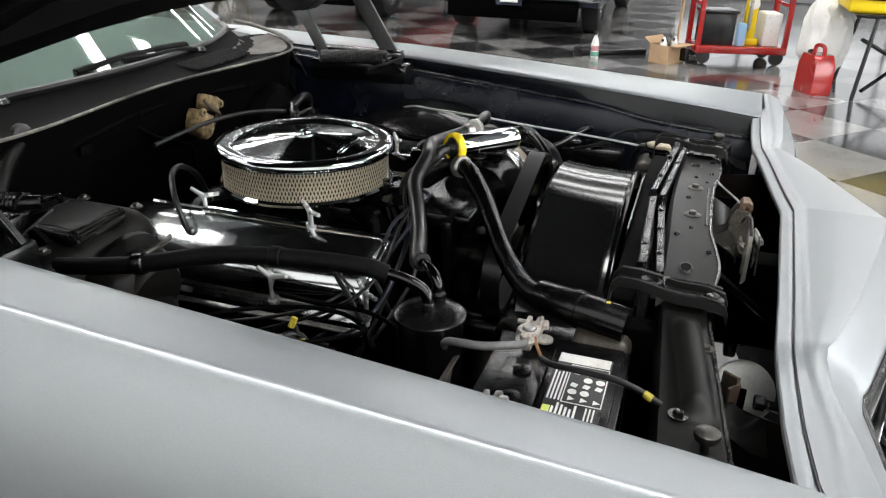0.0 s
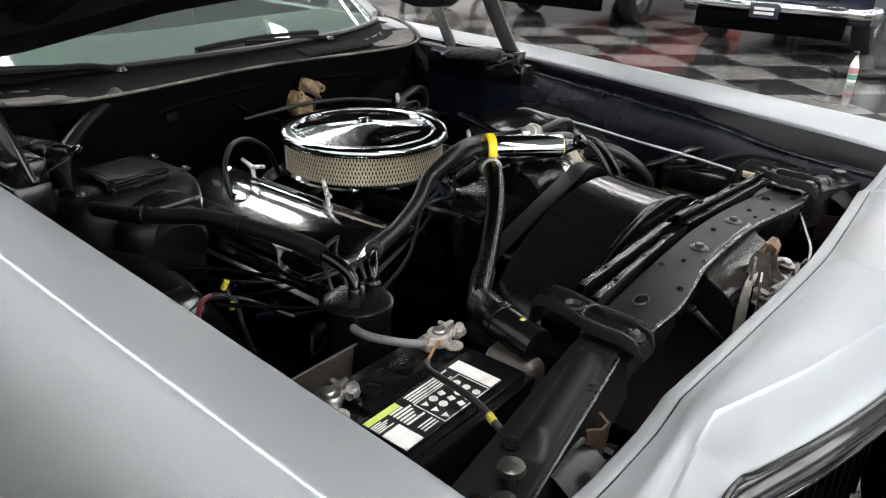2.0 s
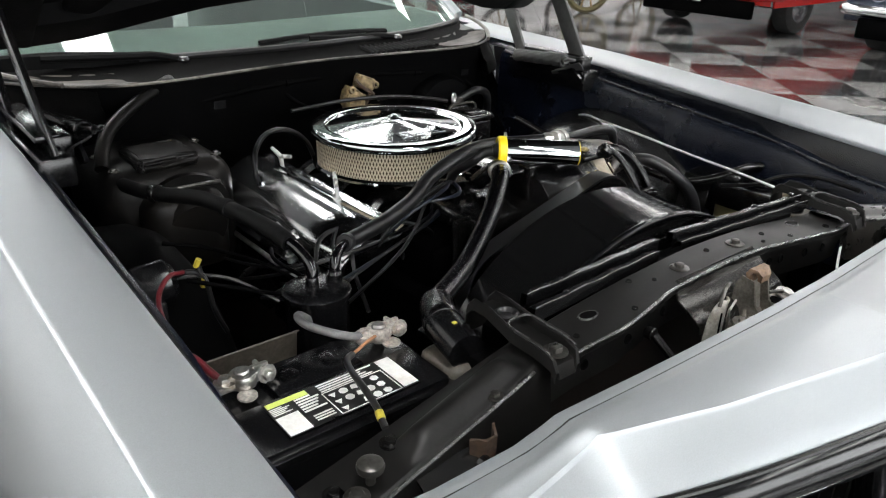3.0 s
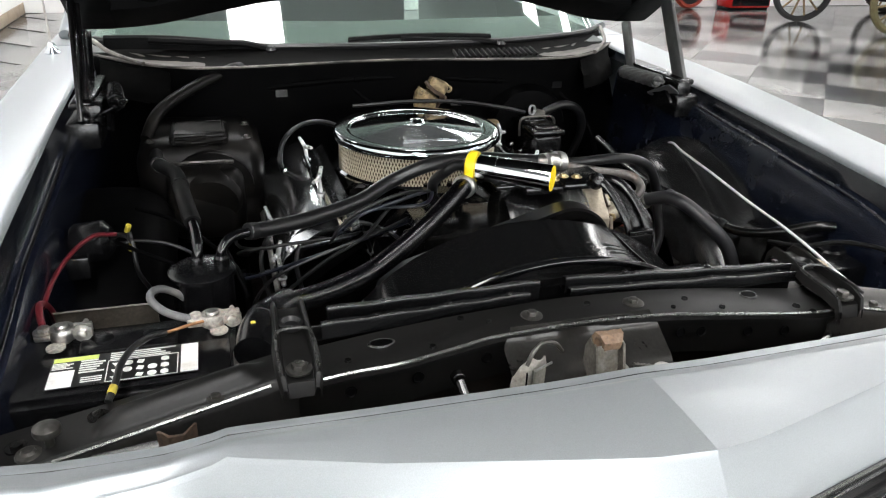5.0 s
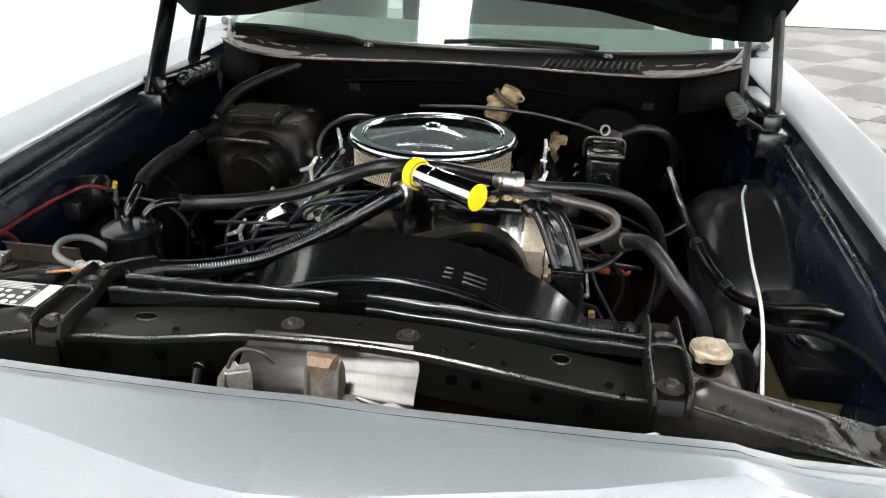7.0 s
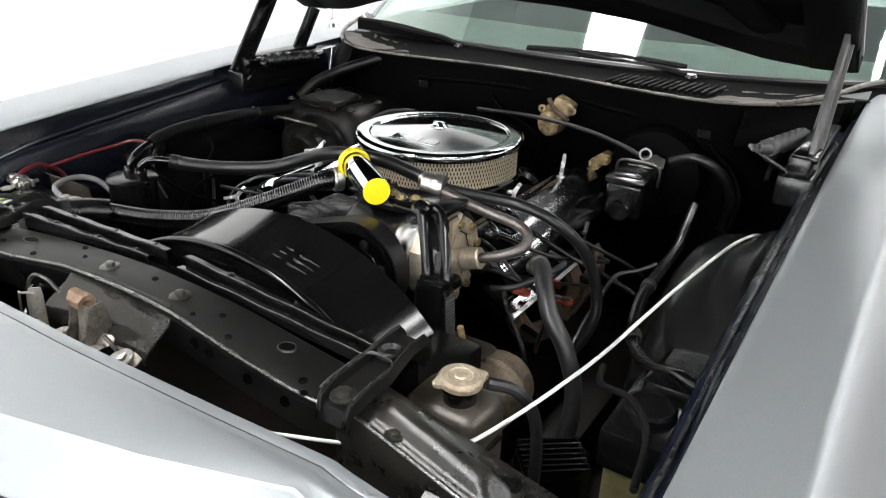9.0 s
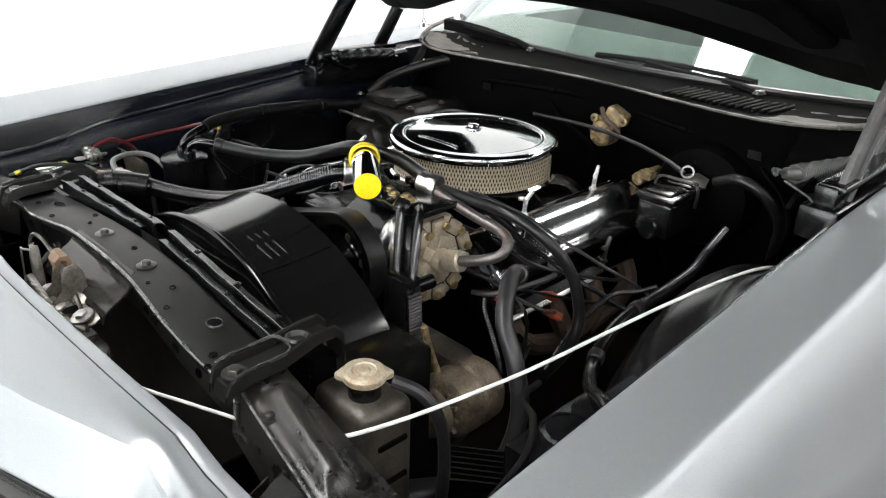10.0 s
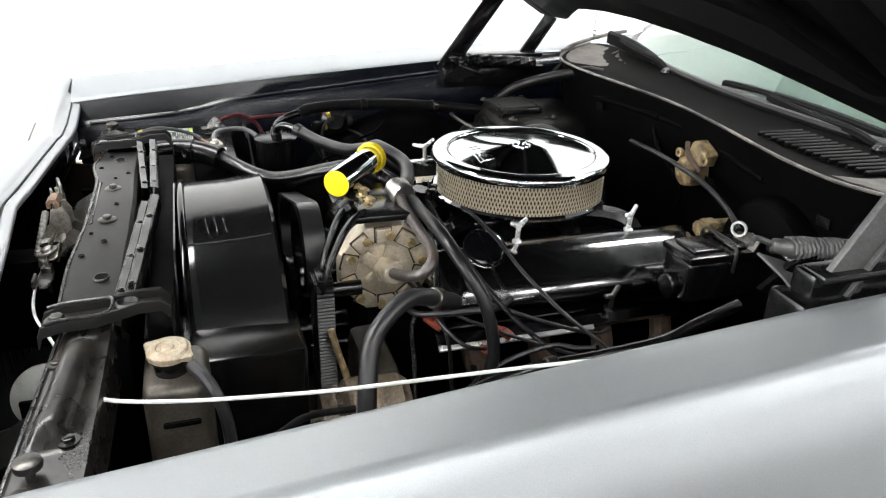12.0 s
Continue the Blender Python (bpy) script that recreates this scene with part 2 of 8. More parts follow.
M["glass"] = glass("green_tinted_glass", (0.62, 0.80, 0.72), film=0.025)


# ---- building helpers ----
def part(name, bm, mat, parent=None, label="", smooth=True, sharp=35):
    bmesh.ops.recalc_face_normals(bm, faces=bm.faces)
    me = bpy.data.meshes.new(name)
    if smooth:
        for f in bm.faces:
            f.smooth = True
        lim = radians(sharp)
        for e in bm.edges:
            if len(e.link_faces) == 2 and e.calc_face_angle(0) > lim:
                e.smooth = False
    bm.to_mesh(me)
    bm.free()
    me.materials.append(M[mat] if isinstance(mat, str) else mat)
    return put(name, me, parent, None, label)


def put(name, me, parent=None, m=None, label=""):
    ob = new(name, me)
    if m is not None:
        ob.matrix_basis = m
    if parent is not None:
        ob.parent = parent
        if parent.type == "EMPTY":
            ob.matrix_parent_inverse = Matrix.Translation(-parent.location)
    if label:
        ob["label"] = label
    return ob


def thing(name, at, label, category, group="", kind=""):
    ob = new(name)
    ob.empty_display_size = 0.05
    ob.location = at
    return tagged(ob, label, category, group, kind)


def box(bm, lo, hi, bevel=0.0, m=None, seg=2):
    r = bmesh.ops.create_cube(bm, size=1.0)
    v = r["verts"]
    c = [(a + b) / 2 for a, b in zip(lo, hi)]
    s = [b - a for a, b in zip(lo, hi)]
    bmesh.ops.transform(bm, matrix=Matrix.Translation(c) @ Matrix.Diagonal((*s, 1)), verts=v)
    if bevel:
        e = list({e for q in v for e in q.link_edges})
        r = bmesh.ops.bevel(bm, geom=e, offset=bevel, segments=seg, affect="EDGES", profile=0.5)
        v = list({q for f in r["faces"] for q in f.verts} | {q for q in v if q.is_valid})
    if m is not None:
        bmesh.ops.transform(bm, matrix=m, verts=v)
    return v


def frame_of(d):
    d = Vector(d).normalized()
    a = d.orthogonal().normalized()
    return Matrix((a, d.cross(a), d)).transposed()


def lathe(bm, profile, at=(0, 0, 0), axis=(0, 0, 1), seg=32, wobble=None):
    """profile: (radius, height) along the axis."""
    f = frame_of(axis)
    at = Vector(at)
    rings = []
    for r, h in profile:
        if r < 1e-6:
            rings.append([bm.verts.new(at + f @ Vector((0, 0, h)))])
        else:
            rings.append([bm.verts.new(at + f @ Vector((r * math.cos(a), r * math.sin(a), h)))
                          for a in [2 * math.pi * i / seg for i in range(seg)]])
    for a, b in zip(rings, rings[1:]):
        for i in range(seg):
            j = (i + 1) % seg
            if len(a) == 1 and len(b) > 1:
                bm.faces.new((a[0], b[i], b[j]))
            elif len(b) == 1 and len(a) > 1:
                bm.faces.new((a[i], a[j], b[0]))
            elif len(a) > 1:
                bm.faces.new((a[i], a[j], b[j], b[i]))


def rod(bm, a, b, r, r2=None, seg=20, bevel=0.0):
    a, b = Vector(a), Vector(b)
    h = (b - a).length
    r2 = r if r2 is None else r2
    e = bevel or min(r, r2) * 0.12
    lathe(bm, [(0, 0), (r - e, 0), (r, e), (r2, h - e), (r2 - e, h), (0, h)], a, b - a, seg)


def smooth_path(pts, n=8):
    p = [Vector(q) for q in pts]
    if len(p) < 3:
        return p
    p = [2 * p[0] - p[1]] + p + [2 * p[-1] - p[-2]]
    out = []
    for i in range(1, len(p) - 2):
        for k in range(n):
            t = k / n
            a, b, c, d = p[i - 1], p[i], p[i + 1], p[i + 2]
            out.append(0.5 * ((2 * b) + (c - a) * t + (2 * a - 5 * b + 4 * c - d) * t * t + (3 * b - a - 3 * c + d) * t ** 3))
    out.append(p[-2])
    return out


def tube(bm, pts, r, seg=12, n=8, ribs=0.0, pitch=0.006, flat=1.0):
    """A hose or wire along the points; ribs: the depth of its rings."""
    p = smooth_path(pts, n)
    if ribs:
        total = sum((b - a).length for a, b in zip(p, p[1:]))
        steps = max(8, int(total / pitch) * 4)
        cum = [0]
        for a, b in zip(p, p[1:]):
            cum.append(cum[-1] + (b - a).length)
        q, k = [], 0
        for i in range(steps + 1):
            s = total * i / steps
            while k < len(cum) - 2 and cum[k + 1] < s:
                k += 1
            d = cum[k + 1] - cum[k]
            q.append(p[k].lerp(p[k + 1], 0 if d == 0 else (s - cum[k]) / d))
        p = q
    d0 = (p[1] - p[0]).normalized()
    u = d0.orthogonal().normalized()
    rings = []
    for i, c in enumerate(p):
        d = (p[min(i + 1, len(p) - 1)] - p[max(i - 1, 0)]).normalized()
        u = (u - d * u.dot(d)).normalized()
        w = d.cross(u)
        rad = r if not ribs else r - ribs * (1 if i % 4 in (2, 3) else 0)
        rings.append([bm.verts.new(c + (u * math.cos(a) + w * math.sin(a) * flat) * rad)
                      for a in [2 * math.pi * k / seg for k in range(seg)]])
    for a, b in zip(rings, rings[1:]):
        for k in range(seg):
            j = (k + 1) % seg
            bm.faces.new((a[k], a[j], b[j], b[k]))
    bm.faces.new(rings[0])
    bm.faces.new(rings[-1])


def loft(bm, rows, thick=0.0):
    v = [[bm.verts.new(p) for p in row] for row in rows]
    fs = []
    for a, b in zip(v, v[1:]):
        for i in range(len(a) - 1):
            fs.append(bm.faces.new((a[i], a[i + 1], b[i + 1], b[i])))
    if thick:
        bmesh.ops.recalc_face_normals(bm, faces=fs)
        bmesh.ops.solidify(bm, geom=fs, thickness=thick)
    return fs


def plate(bm, outline, z0, z1, m=None, bevel=0.0):
    """An outline in x, y made thick from z0 to z1."""
    a = [bm.verts.new((x, y, z0)) for x, y in outline]
    b = [bm.verts.new((x, y, z1)) for x, y in outline]
    n = len(a)
    bm.faces.new(a)
    top = bm.faces.new(b)
    for i in range(n):
        bm.faces.new((a[i], a[(i + 1) % n], b[(i + 1) % n], b[i]))
    v = a + b
    if bevel:
        r = bmesh.ops.bevel(bm, geom=list(top.edges), offset=bevel, segments=2, affect="EDGES", profile=0.5)
        v = list({q for q in v if q.is_valid} | {q for f in r["faces"] for q in f.verts})
    if m is not None:
        bmesh.ops.transform(bm, matrix=m, verts=v)


def roughen(bm, amount, seed=1, cuts=3):
    """Break up flat faces and move their corners a little."""
    bmesh.ops.subdivide_edges(bm, edges=bm.edges[:], cuts=cuts, use_grid_fill=True)
    rn = random.Random(seed)
    for v in bm.verts:
        v.co += Vector((rn.uniform(-1, 1), rn.uniform(-1, 1), rn.uniform(-1, 1))) * amount


def B():
    return bmesh.new()


def bolts(parent, places, r=0.007, h=0.006, mat="zinc", axis=(0, 0, 1), label=""):
    for at in places:
        b_ = B()
        bolt_head(b_, at, r, h, axis)
        part("bolt", b_, mat, parent, label)


def lerp_at(table, y):
    for (a, p), (b, q) in zip(table, table[1:]):
        if y <= b:
            t = max(0.0, (y - a) / (b - a))
            return p + (q - p) * t
    return table[-1][1]

# ---- the showroom ----
X0, X1, Y0, Y1, H = -2.55, 13.0, -6.5, 9.6, 3.7


def wall(name, lo, hi, mat="wall", label="plain white painted showroom wall"):
    bm = B()
    box(bm, lo, hi)
    return tagged(part(name, bm, mat, smooth=False), label, "wall", kind="structure")


wall("wall_west", (X0 - 0.15, Y0, 0), (X0, Y1, H))
wall("wall_north", (X0 - 0.15, Y1, 0), (X1 + 0.15, Y1 + 0.15, H))
# unseen east wall: the far room's dimness is put into its grey
wall("wall_east", (X1, Y0, 0), (X1 + 0.15, Y1, H), "far_wall", "unseen far showroom wall, greyed for the dim far room")
wall("wall_south", (X0 - 0.15, Y0 - 0.15, 0), (X1 + 0.15, Y0, H))
bm = B()
box(bm, (X0 - 0.15, Y0 - 0.15, H), (X1 + 0.15, Y1 + 0.15, H + 0.12))
tagged(part("ceiling", bm, "ceiling", smooth=False), "dark grey painted showroom ceiling", "ceiling", kind="structure")
bm = B()
box(bm, (X0, Y0, 0), (X0 + 0.015, Y1, 0.12), 0.003)
tagged(part("baseboard", bm, "skirt"), "tan skirting along the white wall", "baseboard", kind="structure")

# light panels in rows along the ceiling
# the single panel at x = 1.05 is added for the valve cover's highlight
for lx in (-0.6, 1.05, 2.8, 3.85, 6.6, 9.4, 12.0):
    for ly in (-5.0, -2.25, 0.5, 3.25, 8.4) if lx < 0 else (4.25,) if lx < 2 else (-5.0, -2.25, 0.5, 3.25, 6.0, 8.4):
        lamp = thing("ceiling_light", (lx, ly, H), "long white light panel on the showroom ceiling", "ceiling light", "ceiling light panels")
        bm = B()
        ln = 1.32 if lx < 0 else 0.85 if lx < 2 else 1.0 if lx < 3 else 0.9 if lx < 4 else 0.95
        hw = 0.25 if lx < 0 else 0.15
        box(bm, (lx - hw - 0.03, ly - ln - 0.03, H - 0.05), (lx + hw + 0.03, ly + ln + 0.03, H), 0.008)
        part("housing", bm, "wall", lamp)
        bm = B()
        box(bm, (lx - hw, ly - ln, H - 0.058), (lx + hw, ly + ln, H - 0.0505), 0.002)
        part("diffuser", bm, "tube" if lx < 0 else "tube_mid" if lx < 4 else "tube_far", lamp, "glowing white diffuser")

# window openings, out of view and added: frames round the daylight lamps
for name, cx, cy, w, turn in (("window_1", 1.2, Y0, 6.6, 0), ("window_2", X1, -2.2, 5.6, 90)):
    fm = pose(cx, cy, 0, 0, 0, turn)
    win = tagged(new(name), "wide unseen shop window with a dark metal frame", "window", kind="structure")
    win.location = (cx, cy, 0)
    n = 5
    for k in range(n + 1):
        x = -w / 2 + w * k / n
        bm = B()
        box(bm, (x - 0.03, -0.02 if turn == 0 else -0.02, 0.55), (x + 0.03, 0.06, 2.95), 0.004, fm)
        part("window_frame", bm, "plastic", win)
    for z in (0.55, 2.92):
        bm = B()
        box(bm, (-w / 2 - 0.03, -0.02, z - 0.035), (w / 2 + 0.03, 0.065, z + 0.035), 0.004, fm)
        part("window_rail", bm, "plastic", win)

# ---- the car's body ----
car = thing("car", (0, 1.6, 0), "silver two-door muscle car with its hood raised", "car")
ZC = [(-0.2, 0.882), (0.0, 0.895), (0.4, 0.918), (0.8, 0.942), (1.4, 0.962), (3.4, 0.985), (4.2, 0.95)]
ZI = [(-0.2, 0.845), (0.0, 0.866), (0.4, 0.898), (0.8, 0.927), (1.4, 0.953), (2.0, 0.965)]
ZL = [(-0.2, 0.79), (0.0, 0.805), (0.12, 0.812), (0.24, 0.842), (0.4, 0.857), (0.8, 0.895), (1.2, 0.92)]


def side_section(s, y, inner=True):
    zc, zi = lerp_at(ZC, y), lerp_at(ZI, y)
    p = []
    if inner:
        p += [(0.7185, zi - 0.0065), (0.7195, zi - 0.004), (0.7225, zi - 0.001), (0.732, zi + 0.002)]
    p += [(0.77, zi + 0.42 * (zc - zi) + 0.003), (0.818, zc - 0.0015), (0.8235, zc), (0.8275, zc - 0.0015), (0.835, zc - 0.0075), (0.858, zc - 0.034), (0.885, zc - 0.09), (0.90, zc - 0.18),
          (0.905, zc - 0.32), (0.895, zc - 0.46), (0.87, zc - 0.60), (0.85, zc - 0.66)]
    return [Vector((s * x, y, z)) for x, z in p]


for s in (-1, 1):
    bm = B()
    loft(bm, [side_section(s, y) for y in [-0.138 + (1.42 + 0.138) * i / 26 for i in range(27)]], 0.0012)
    fender = part("fender", bm, "silver", car, "silver front fender with a sharp crease", sharp=50)
    # inner flange, coloured near-black between the silver top and the apron
    bm = B()
    loft(bm, [[Vector((s * x, y, z)) for x, z in ((0.704, lerp_at(ZL, y)), (0.709, lerp_at(ZL, y) + 0.004), (0.716, lerp_at(ZI, y) - 0.014), (0.7183, lerp_at(ZI, y) - 0.0062))] for y in [-0.132 + (1.40 + 0.132) * i / 26 for i in range(27)]], 0.001)
    part("fender_flange", bm, "flange", fender, "blue-black inner flange of the fender")
    bm = B()
    loft(bm, [side_section(s, y, False) for y in [1.425 + 1.3 * i / 8 for i in range(9)]], 0.002)
    part("door", bm, "silver", car, "silver door")
    bm = B()
    loft(bm, [side_section(s, y, False) for y in [2.73 + 1.5 * i / 8 for i in range(9)]], 0.002)
    part("quarter_panel", bm, "silver", car, "silver rear quarter panel")

# nose: for each x the rear lip, the crease and the grille edge
NOSE = [(0.0, (-0.163, 0.859), (-0.178, 0.8645), (-0.300, 0.8640), (-0.344, 0.798)),
        (0.055, (-0.160, 0.855), (-0.174, 0.8605), (-0.290, 0.8590), (-0.340, 0.798)),
        (0.10, (-0.157, 0.852), (-0.170, 0.8572), (-0.278, 0.8565), (-0.322, 0.798)),
        (0.30, (-0.145, 0.845), (-0.158, 0.850), (-0.223, 0.849), (-0.272, 0.798)),
        (0.425, (-0.136, 0.841), (-0.149, 0.8455), (-0.178, 0.845), (-0.231, 0.798)),
        (0.440, (-0.135, 0.840), (-0.148, 0.8445), (-0.171, 0.844), (-0.226, 0.798)),
        (0.455, (-0.135, 0.836), (-0.148, 0.8405), (-0.170, 0.836), (-0.219, 0.798)),
        (0.50, (-0.136, 0.830), (-0.152, 0.8345), (-0.172, 0.827), (-0.211, 0.798)),
        (0.60, (-0.136, 0.831), (-0.160, 0.836), (-0.186, 0.828), (-0.218, 0.798)),
        (0.70, (-0.137, 0.843), (-0.156, 0.849), (-0.19, 0.842), (-0.222, 0.798)),
        (0.76, (-0.139, 0.858), (-0.15, 0.866), (-0.19, 0.858), (-0.222, 0.798)),
        (0.8235, (-0.14, 0.860), (-0.145, 0.8855), (-0.185, 0.874), (-0.225, 0.70)),
        (0.836, (-0.14, 0.84), (-0.145, 0.876), (-0.184, 0.864), (-0.223, 0.70)),
        (0.87, (-0.14, 0.78), (-0.145, 0.83), (-0.18, 0.82), (-0.215, 0.68)),
        (0.90, (-0.14, 0.66), (-0.145, 0.70), (-0.17, 0.69), (-0.20, 0.60))]


def nose_row(s, row):
    x, lip, rear, crease, front = row
    pts = [(lip[0] + 0.001, lip[1] - 0.02), lip, (lip[0] * 0.45 + rear[0] * 0.55, lip[1] * 0.6 + rear[1] * 0.4), (rear[0] + 0.004, rear[1] - 0.0025), rear, (rear[0] - 0.006, rear[1] + 0.001),
           ((rear[0] + crease[0]) / 2, (rear[1] + crease[1]) / 2 + 0.002), (crease[0] + 0.005, crease[1] + 0.0006), crease,
           (crease[0] - 0.003, crease[1] - 0.006), (crease[0] * 0.5 + front[0] * 0.5 - 0.004, crease[1] * 0.5 + front[1] * 0.5), front, (front[0] + 0.02, front[1] - 0.004)]
    return [Vector((s * x, y, z)) for y, z in pts]


bm = B()
loft(bm, [nose_row(-1, r) for r in reversed(NOSE[1:])] + [nose_row(1, r) for r in NOSE], 0.0015)
nose = part("nose_panel", bm, "silver", car, "silver pointed nose panel above the grille", sharp=34)
for e in nose.data.edges:
    if all(abs(nose.data.vertices[i].co.x) < 0.001 for i in e.vertices):
        e.use_edge_sharp = True
# narrow flange behind the lip, with a dark seam between
bm = B()
tube(bm, [(-x, l[0] + 0.0015, l[1] - 0.001) for x, l, *_ in reversed(NOSE[1:11])] + [(x, l[0] + 0.0015, l[1] - 0.001) for x, l, *_ in NOSE[:11]], 0.0009, 6, 4)
part("nose_seal", bm, "rubber", car, "thin black rubber seal on the nose lip")
bm = B()
loft(bm, [[Vector((sx * x, l[0] + dy, l[1] + dz)) for dy, dz in ((0.002, -0.004), (0.004, -0.0028), (0.012, -0.0032), (0.0185, -0.004), (0.0205, -0.006), (0.021, -0.013))] for sx, (x, l, *_) in [(-1, r) for r in reversed(NOSE[1:12])] + [(1, r) for r in NOSE[:12]]], 0.0012)
part("nose_flange", bm, "silver", car, "narrow silver flange behind the nose lip")

# grille: black bars behind a glossy frame
for s in (-1, 1):
    path = [(s * 0.04, -0.306, 0.752), (s * 0.30, -0.240, 0.752), (s * 0.48, -0.186, 0.750), (s * 0.62, -0.188, 0.745), (s * 0.705, -0.195, 0.71), (s * 0.715, -0.205, 0.55),
            (s * 0.69, -0.225, 0.46), (s * 0.30, -0.285, 0.45), (s * 0.05, -0.335, 0.45), (s * 0.035, -0.330, 0.60), (s * 0.04, -0.306, 0.752)]
    bm = B()
    tube(bm, path, 0.040, 18, 5)
    frame_part = part("grille_frame", bm, "gloss", car, "glossy black grille frame")
    for i in range(26):
        x = 0.05 + 0.026 * i
        y = -0.325 + 0.235 * min(x, 0.49) + 0.01 * x
        bm = B()
        box(bm, (s * x - 0.003, y + 0.03, 0.46), (s * x + 0.003, y + 0.055, 0.74), 0.001)
        part("slat", bm, "flat", frame_part)
for s in (-1, 1):
    bm = B()
    tube(bm, [(s * 0.004, -0.347, 0.797), (s * 0.30, -0.275, 0.797), (s * 0.44, -0.229, 0.797), (s * 0.48, -0.214, 0.797), (s * 0.60, -0.219, 0.797), (s * 0.72, -0.224, 0.797)], 0.0038, 8, 5)
    part("grille_bead", bm, "dusty", car, "thin black bead above the grille")
bm = B()
loft(bm, [[Vector((x, -0.27 + 0.21 * min(abs(x), 0.5), z)) for z in (0.30, 0.785)] for x in (-0.8, -0.5, -0.25, 0, 0.25, 0.5, 0.8)], 0.003)
part("grille_backing", bm, "flat", car, "dark grille backing")
bm = B()
tube(bm, [(-0.92, 0.02, 0.40), (-0.86, -0.25, 0.40), (-0.5, -0.36, 0.40), (0, -0.43, 0.40), (0.5, -0.36, 0.40), (0.86, -0.25, 0.40), (0.92, 0.02, 0.40)], 0.05, 12, 6)
part("bumper", bm, "chrome", car, "chrome front bumper")

# aprons inside the fenders
for s in (-1, 1):
    bm = B()
    rows = []
    for i in range(25):
        y = -0.13 + 1.30 * i / 24
        zl = lerp_at(ZL, y)
        rows.append([Vector((s * x, y, z)) for x, z in ((0.706, zl + 0.004), (0.700, zl - 0.002), (0.688, zl - 0.006), (0.682, zl - 0.02), (0.676, zl - 0.09), (0.668, 0.62), (0.655, 0.42))])
    loft(bm, rows, 0.002)
    # driver's apron is a lighter copy of navy: its light is in the colour
    apron = part("inner_fender", bm, "navy" if s < 0 else "lit_apron", car, "dark blue-black inner fender" if s < 0 else "blue-black inner fender, coloured lighter as lit")
    bm = B()
    tube(bm, [(s * 0.697, y, lerp_at(ZL, y) - 0.0005) for y in [-0.10 + 0.13 * k for k in range(10)]], 0.0030, 8, 4)
    part("apron_edge", bm, "black" if s < 0 else "edge", apron, "" if s < 0 else "worn bright seam edge")
    # wheel housing bulge
    bm = B()
    rows = []
    for i in range(21):
        a = math.pi * i / 20
        yc, r, shape = (0.69, 0.34, ((0.68, 1.0), (0.63, 1.0), (0.585, 0.985), (0.55, 0.93), (0.53, 0.84), (0.52, 0.70))) if s < 0 else \
                       (0.72, 0.365, ((0.681, 0.99), (0.668, 1.0), (0.655, 0.99), (0.635, 0.955), (0.612, 0.942), (0.575, 0.915), (0.545, 0.85), (0.525, 0.75), (0.52, 0.65)))
        rows.append([Vector((s * x, yc - r * k * math.cos(a), 0.46 + r * k * math.sin(a))) for x, k in shape])
    loft(bm, rows)
    # passenger housing in near-zero black: that side's shade is put into the colour
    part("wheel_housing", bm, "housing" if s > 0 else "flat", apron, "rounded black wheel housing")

# cowl, firewall, windscreen
LIP = [(-0.70, 1.27), (-0.64, 1.195), (-0.57, 1.12), (-0.47, 1.066), (-0.34, 1.062), (-0.2, 1.08), (0.0, 1.097), (0.2, 1.08), (0.34, 1.062), (0.47, 1.066), (0.57, 1.12), (0.64, 1.195), (0.70, 1.27)]
BASE = [(-0.78, 1.50), (-0.70, 1.41), (-0.58, 1.34), (-0.45, 1.29), (-0.34, 1.265), (-0.2, 1.245), (0.0, 1.235), (0.2, 1.245), (0.34, 1.265), (0.45, 1.29), (0.58, 1.34), (0.70, 1.41), (0.78, 1.50)]
lip = smooth_path([(x, y, 0.962) for x, y in LIP], 4)
base = smooth_path([(x, y, 0.970) for x, y in BASE], 4)
bm = B()
loft(bm, [[a + Vector((0, 0.0, -0.006)), a, a.lerp(b, 0.12) + Vector((0, 0, -0.004)), a.lerp(b, 0.4) + Vector((0, 0, -0.016)), a.lerp(b, 0.8) + Vector((0, 0, -0.012)), b] for a, b in zip(lip, base)], 0.002)
cowl = part("cowl_panel", bm, "cowl", car, "dusty black cowl panel below the windscreen")
bm = B()
tube(bm, [p + Vector((0, -0.004, 0.0015)) for p in lip[::3]], 0.0030, 8, 4)
part("cowl_seal", bm, "seam", car, "worn grey-brown cowl edge")
# louvres in the cowl
for s in (1,):
    for i in range(15):
        x = s * (0.20 + 0.0165 * i)
        a = lerp_at(LIP, x)
        b = lerp_at(BASE, x)
        y = a + 0.62 * (b - a)
        bm = B()
        box(bm, (-0.0028, -0.045, -0.004), (0.0028, 0.045, 0.004), 0.0012, Matrix.Translation((x, y, 0.9575)) @ pose(0, 0, 0, 2, 28, -s * 8))
        part("slat", bm, "soft_hose", cowl, "raised black louvre")
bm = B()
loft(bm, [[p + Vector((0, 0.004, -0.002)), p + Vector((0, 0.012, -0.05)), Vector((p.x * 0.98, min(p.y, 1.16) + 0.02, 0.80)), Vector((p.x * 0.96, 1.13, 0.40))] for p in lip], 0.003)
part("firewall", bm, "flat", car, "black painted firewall")
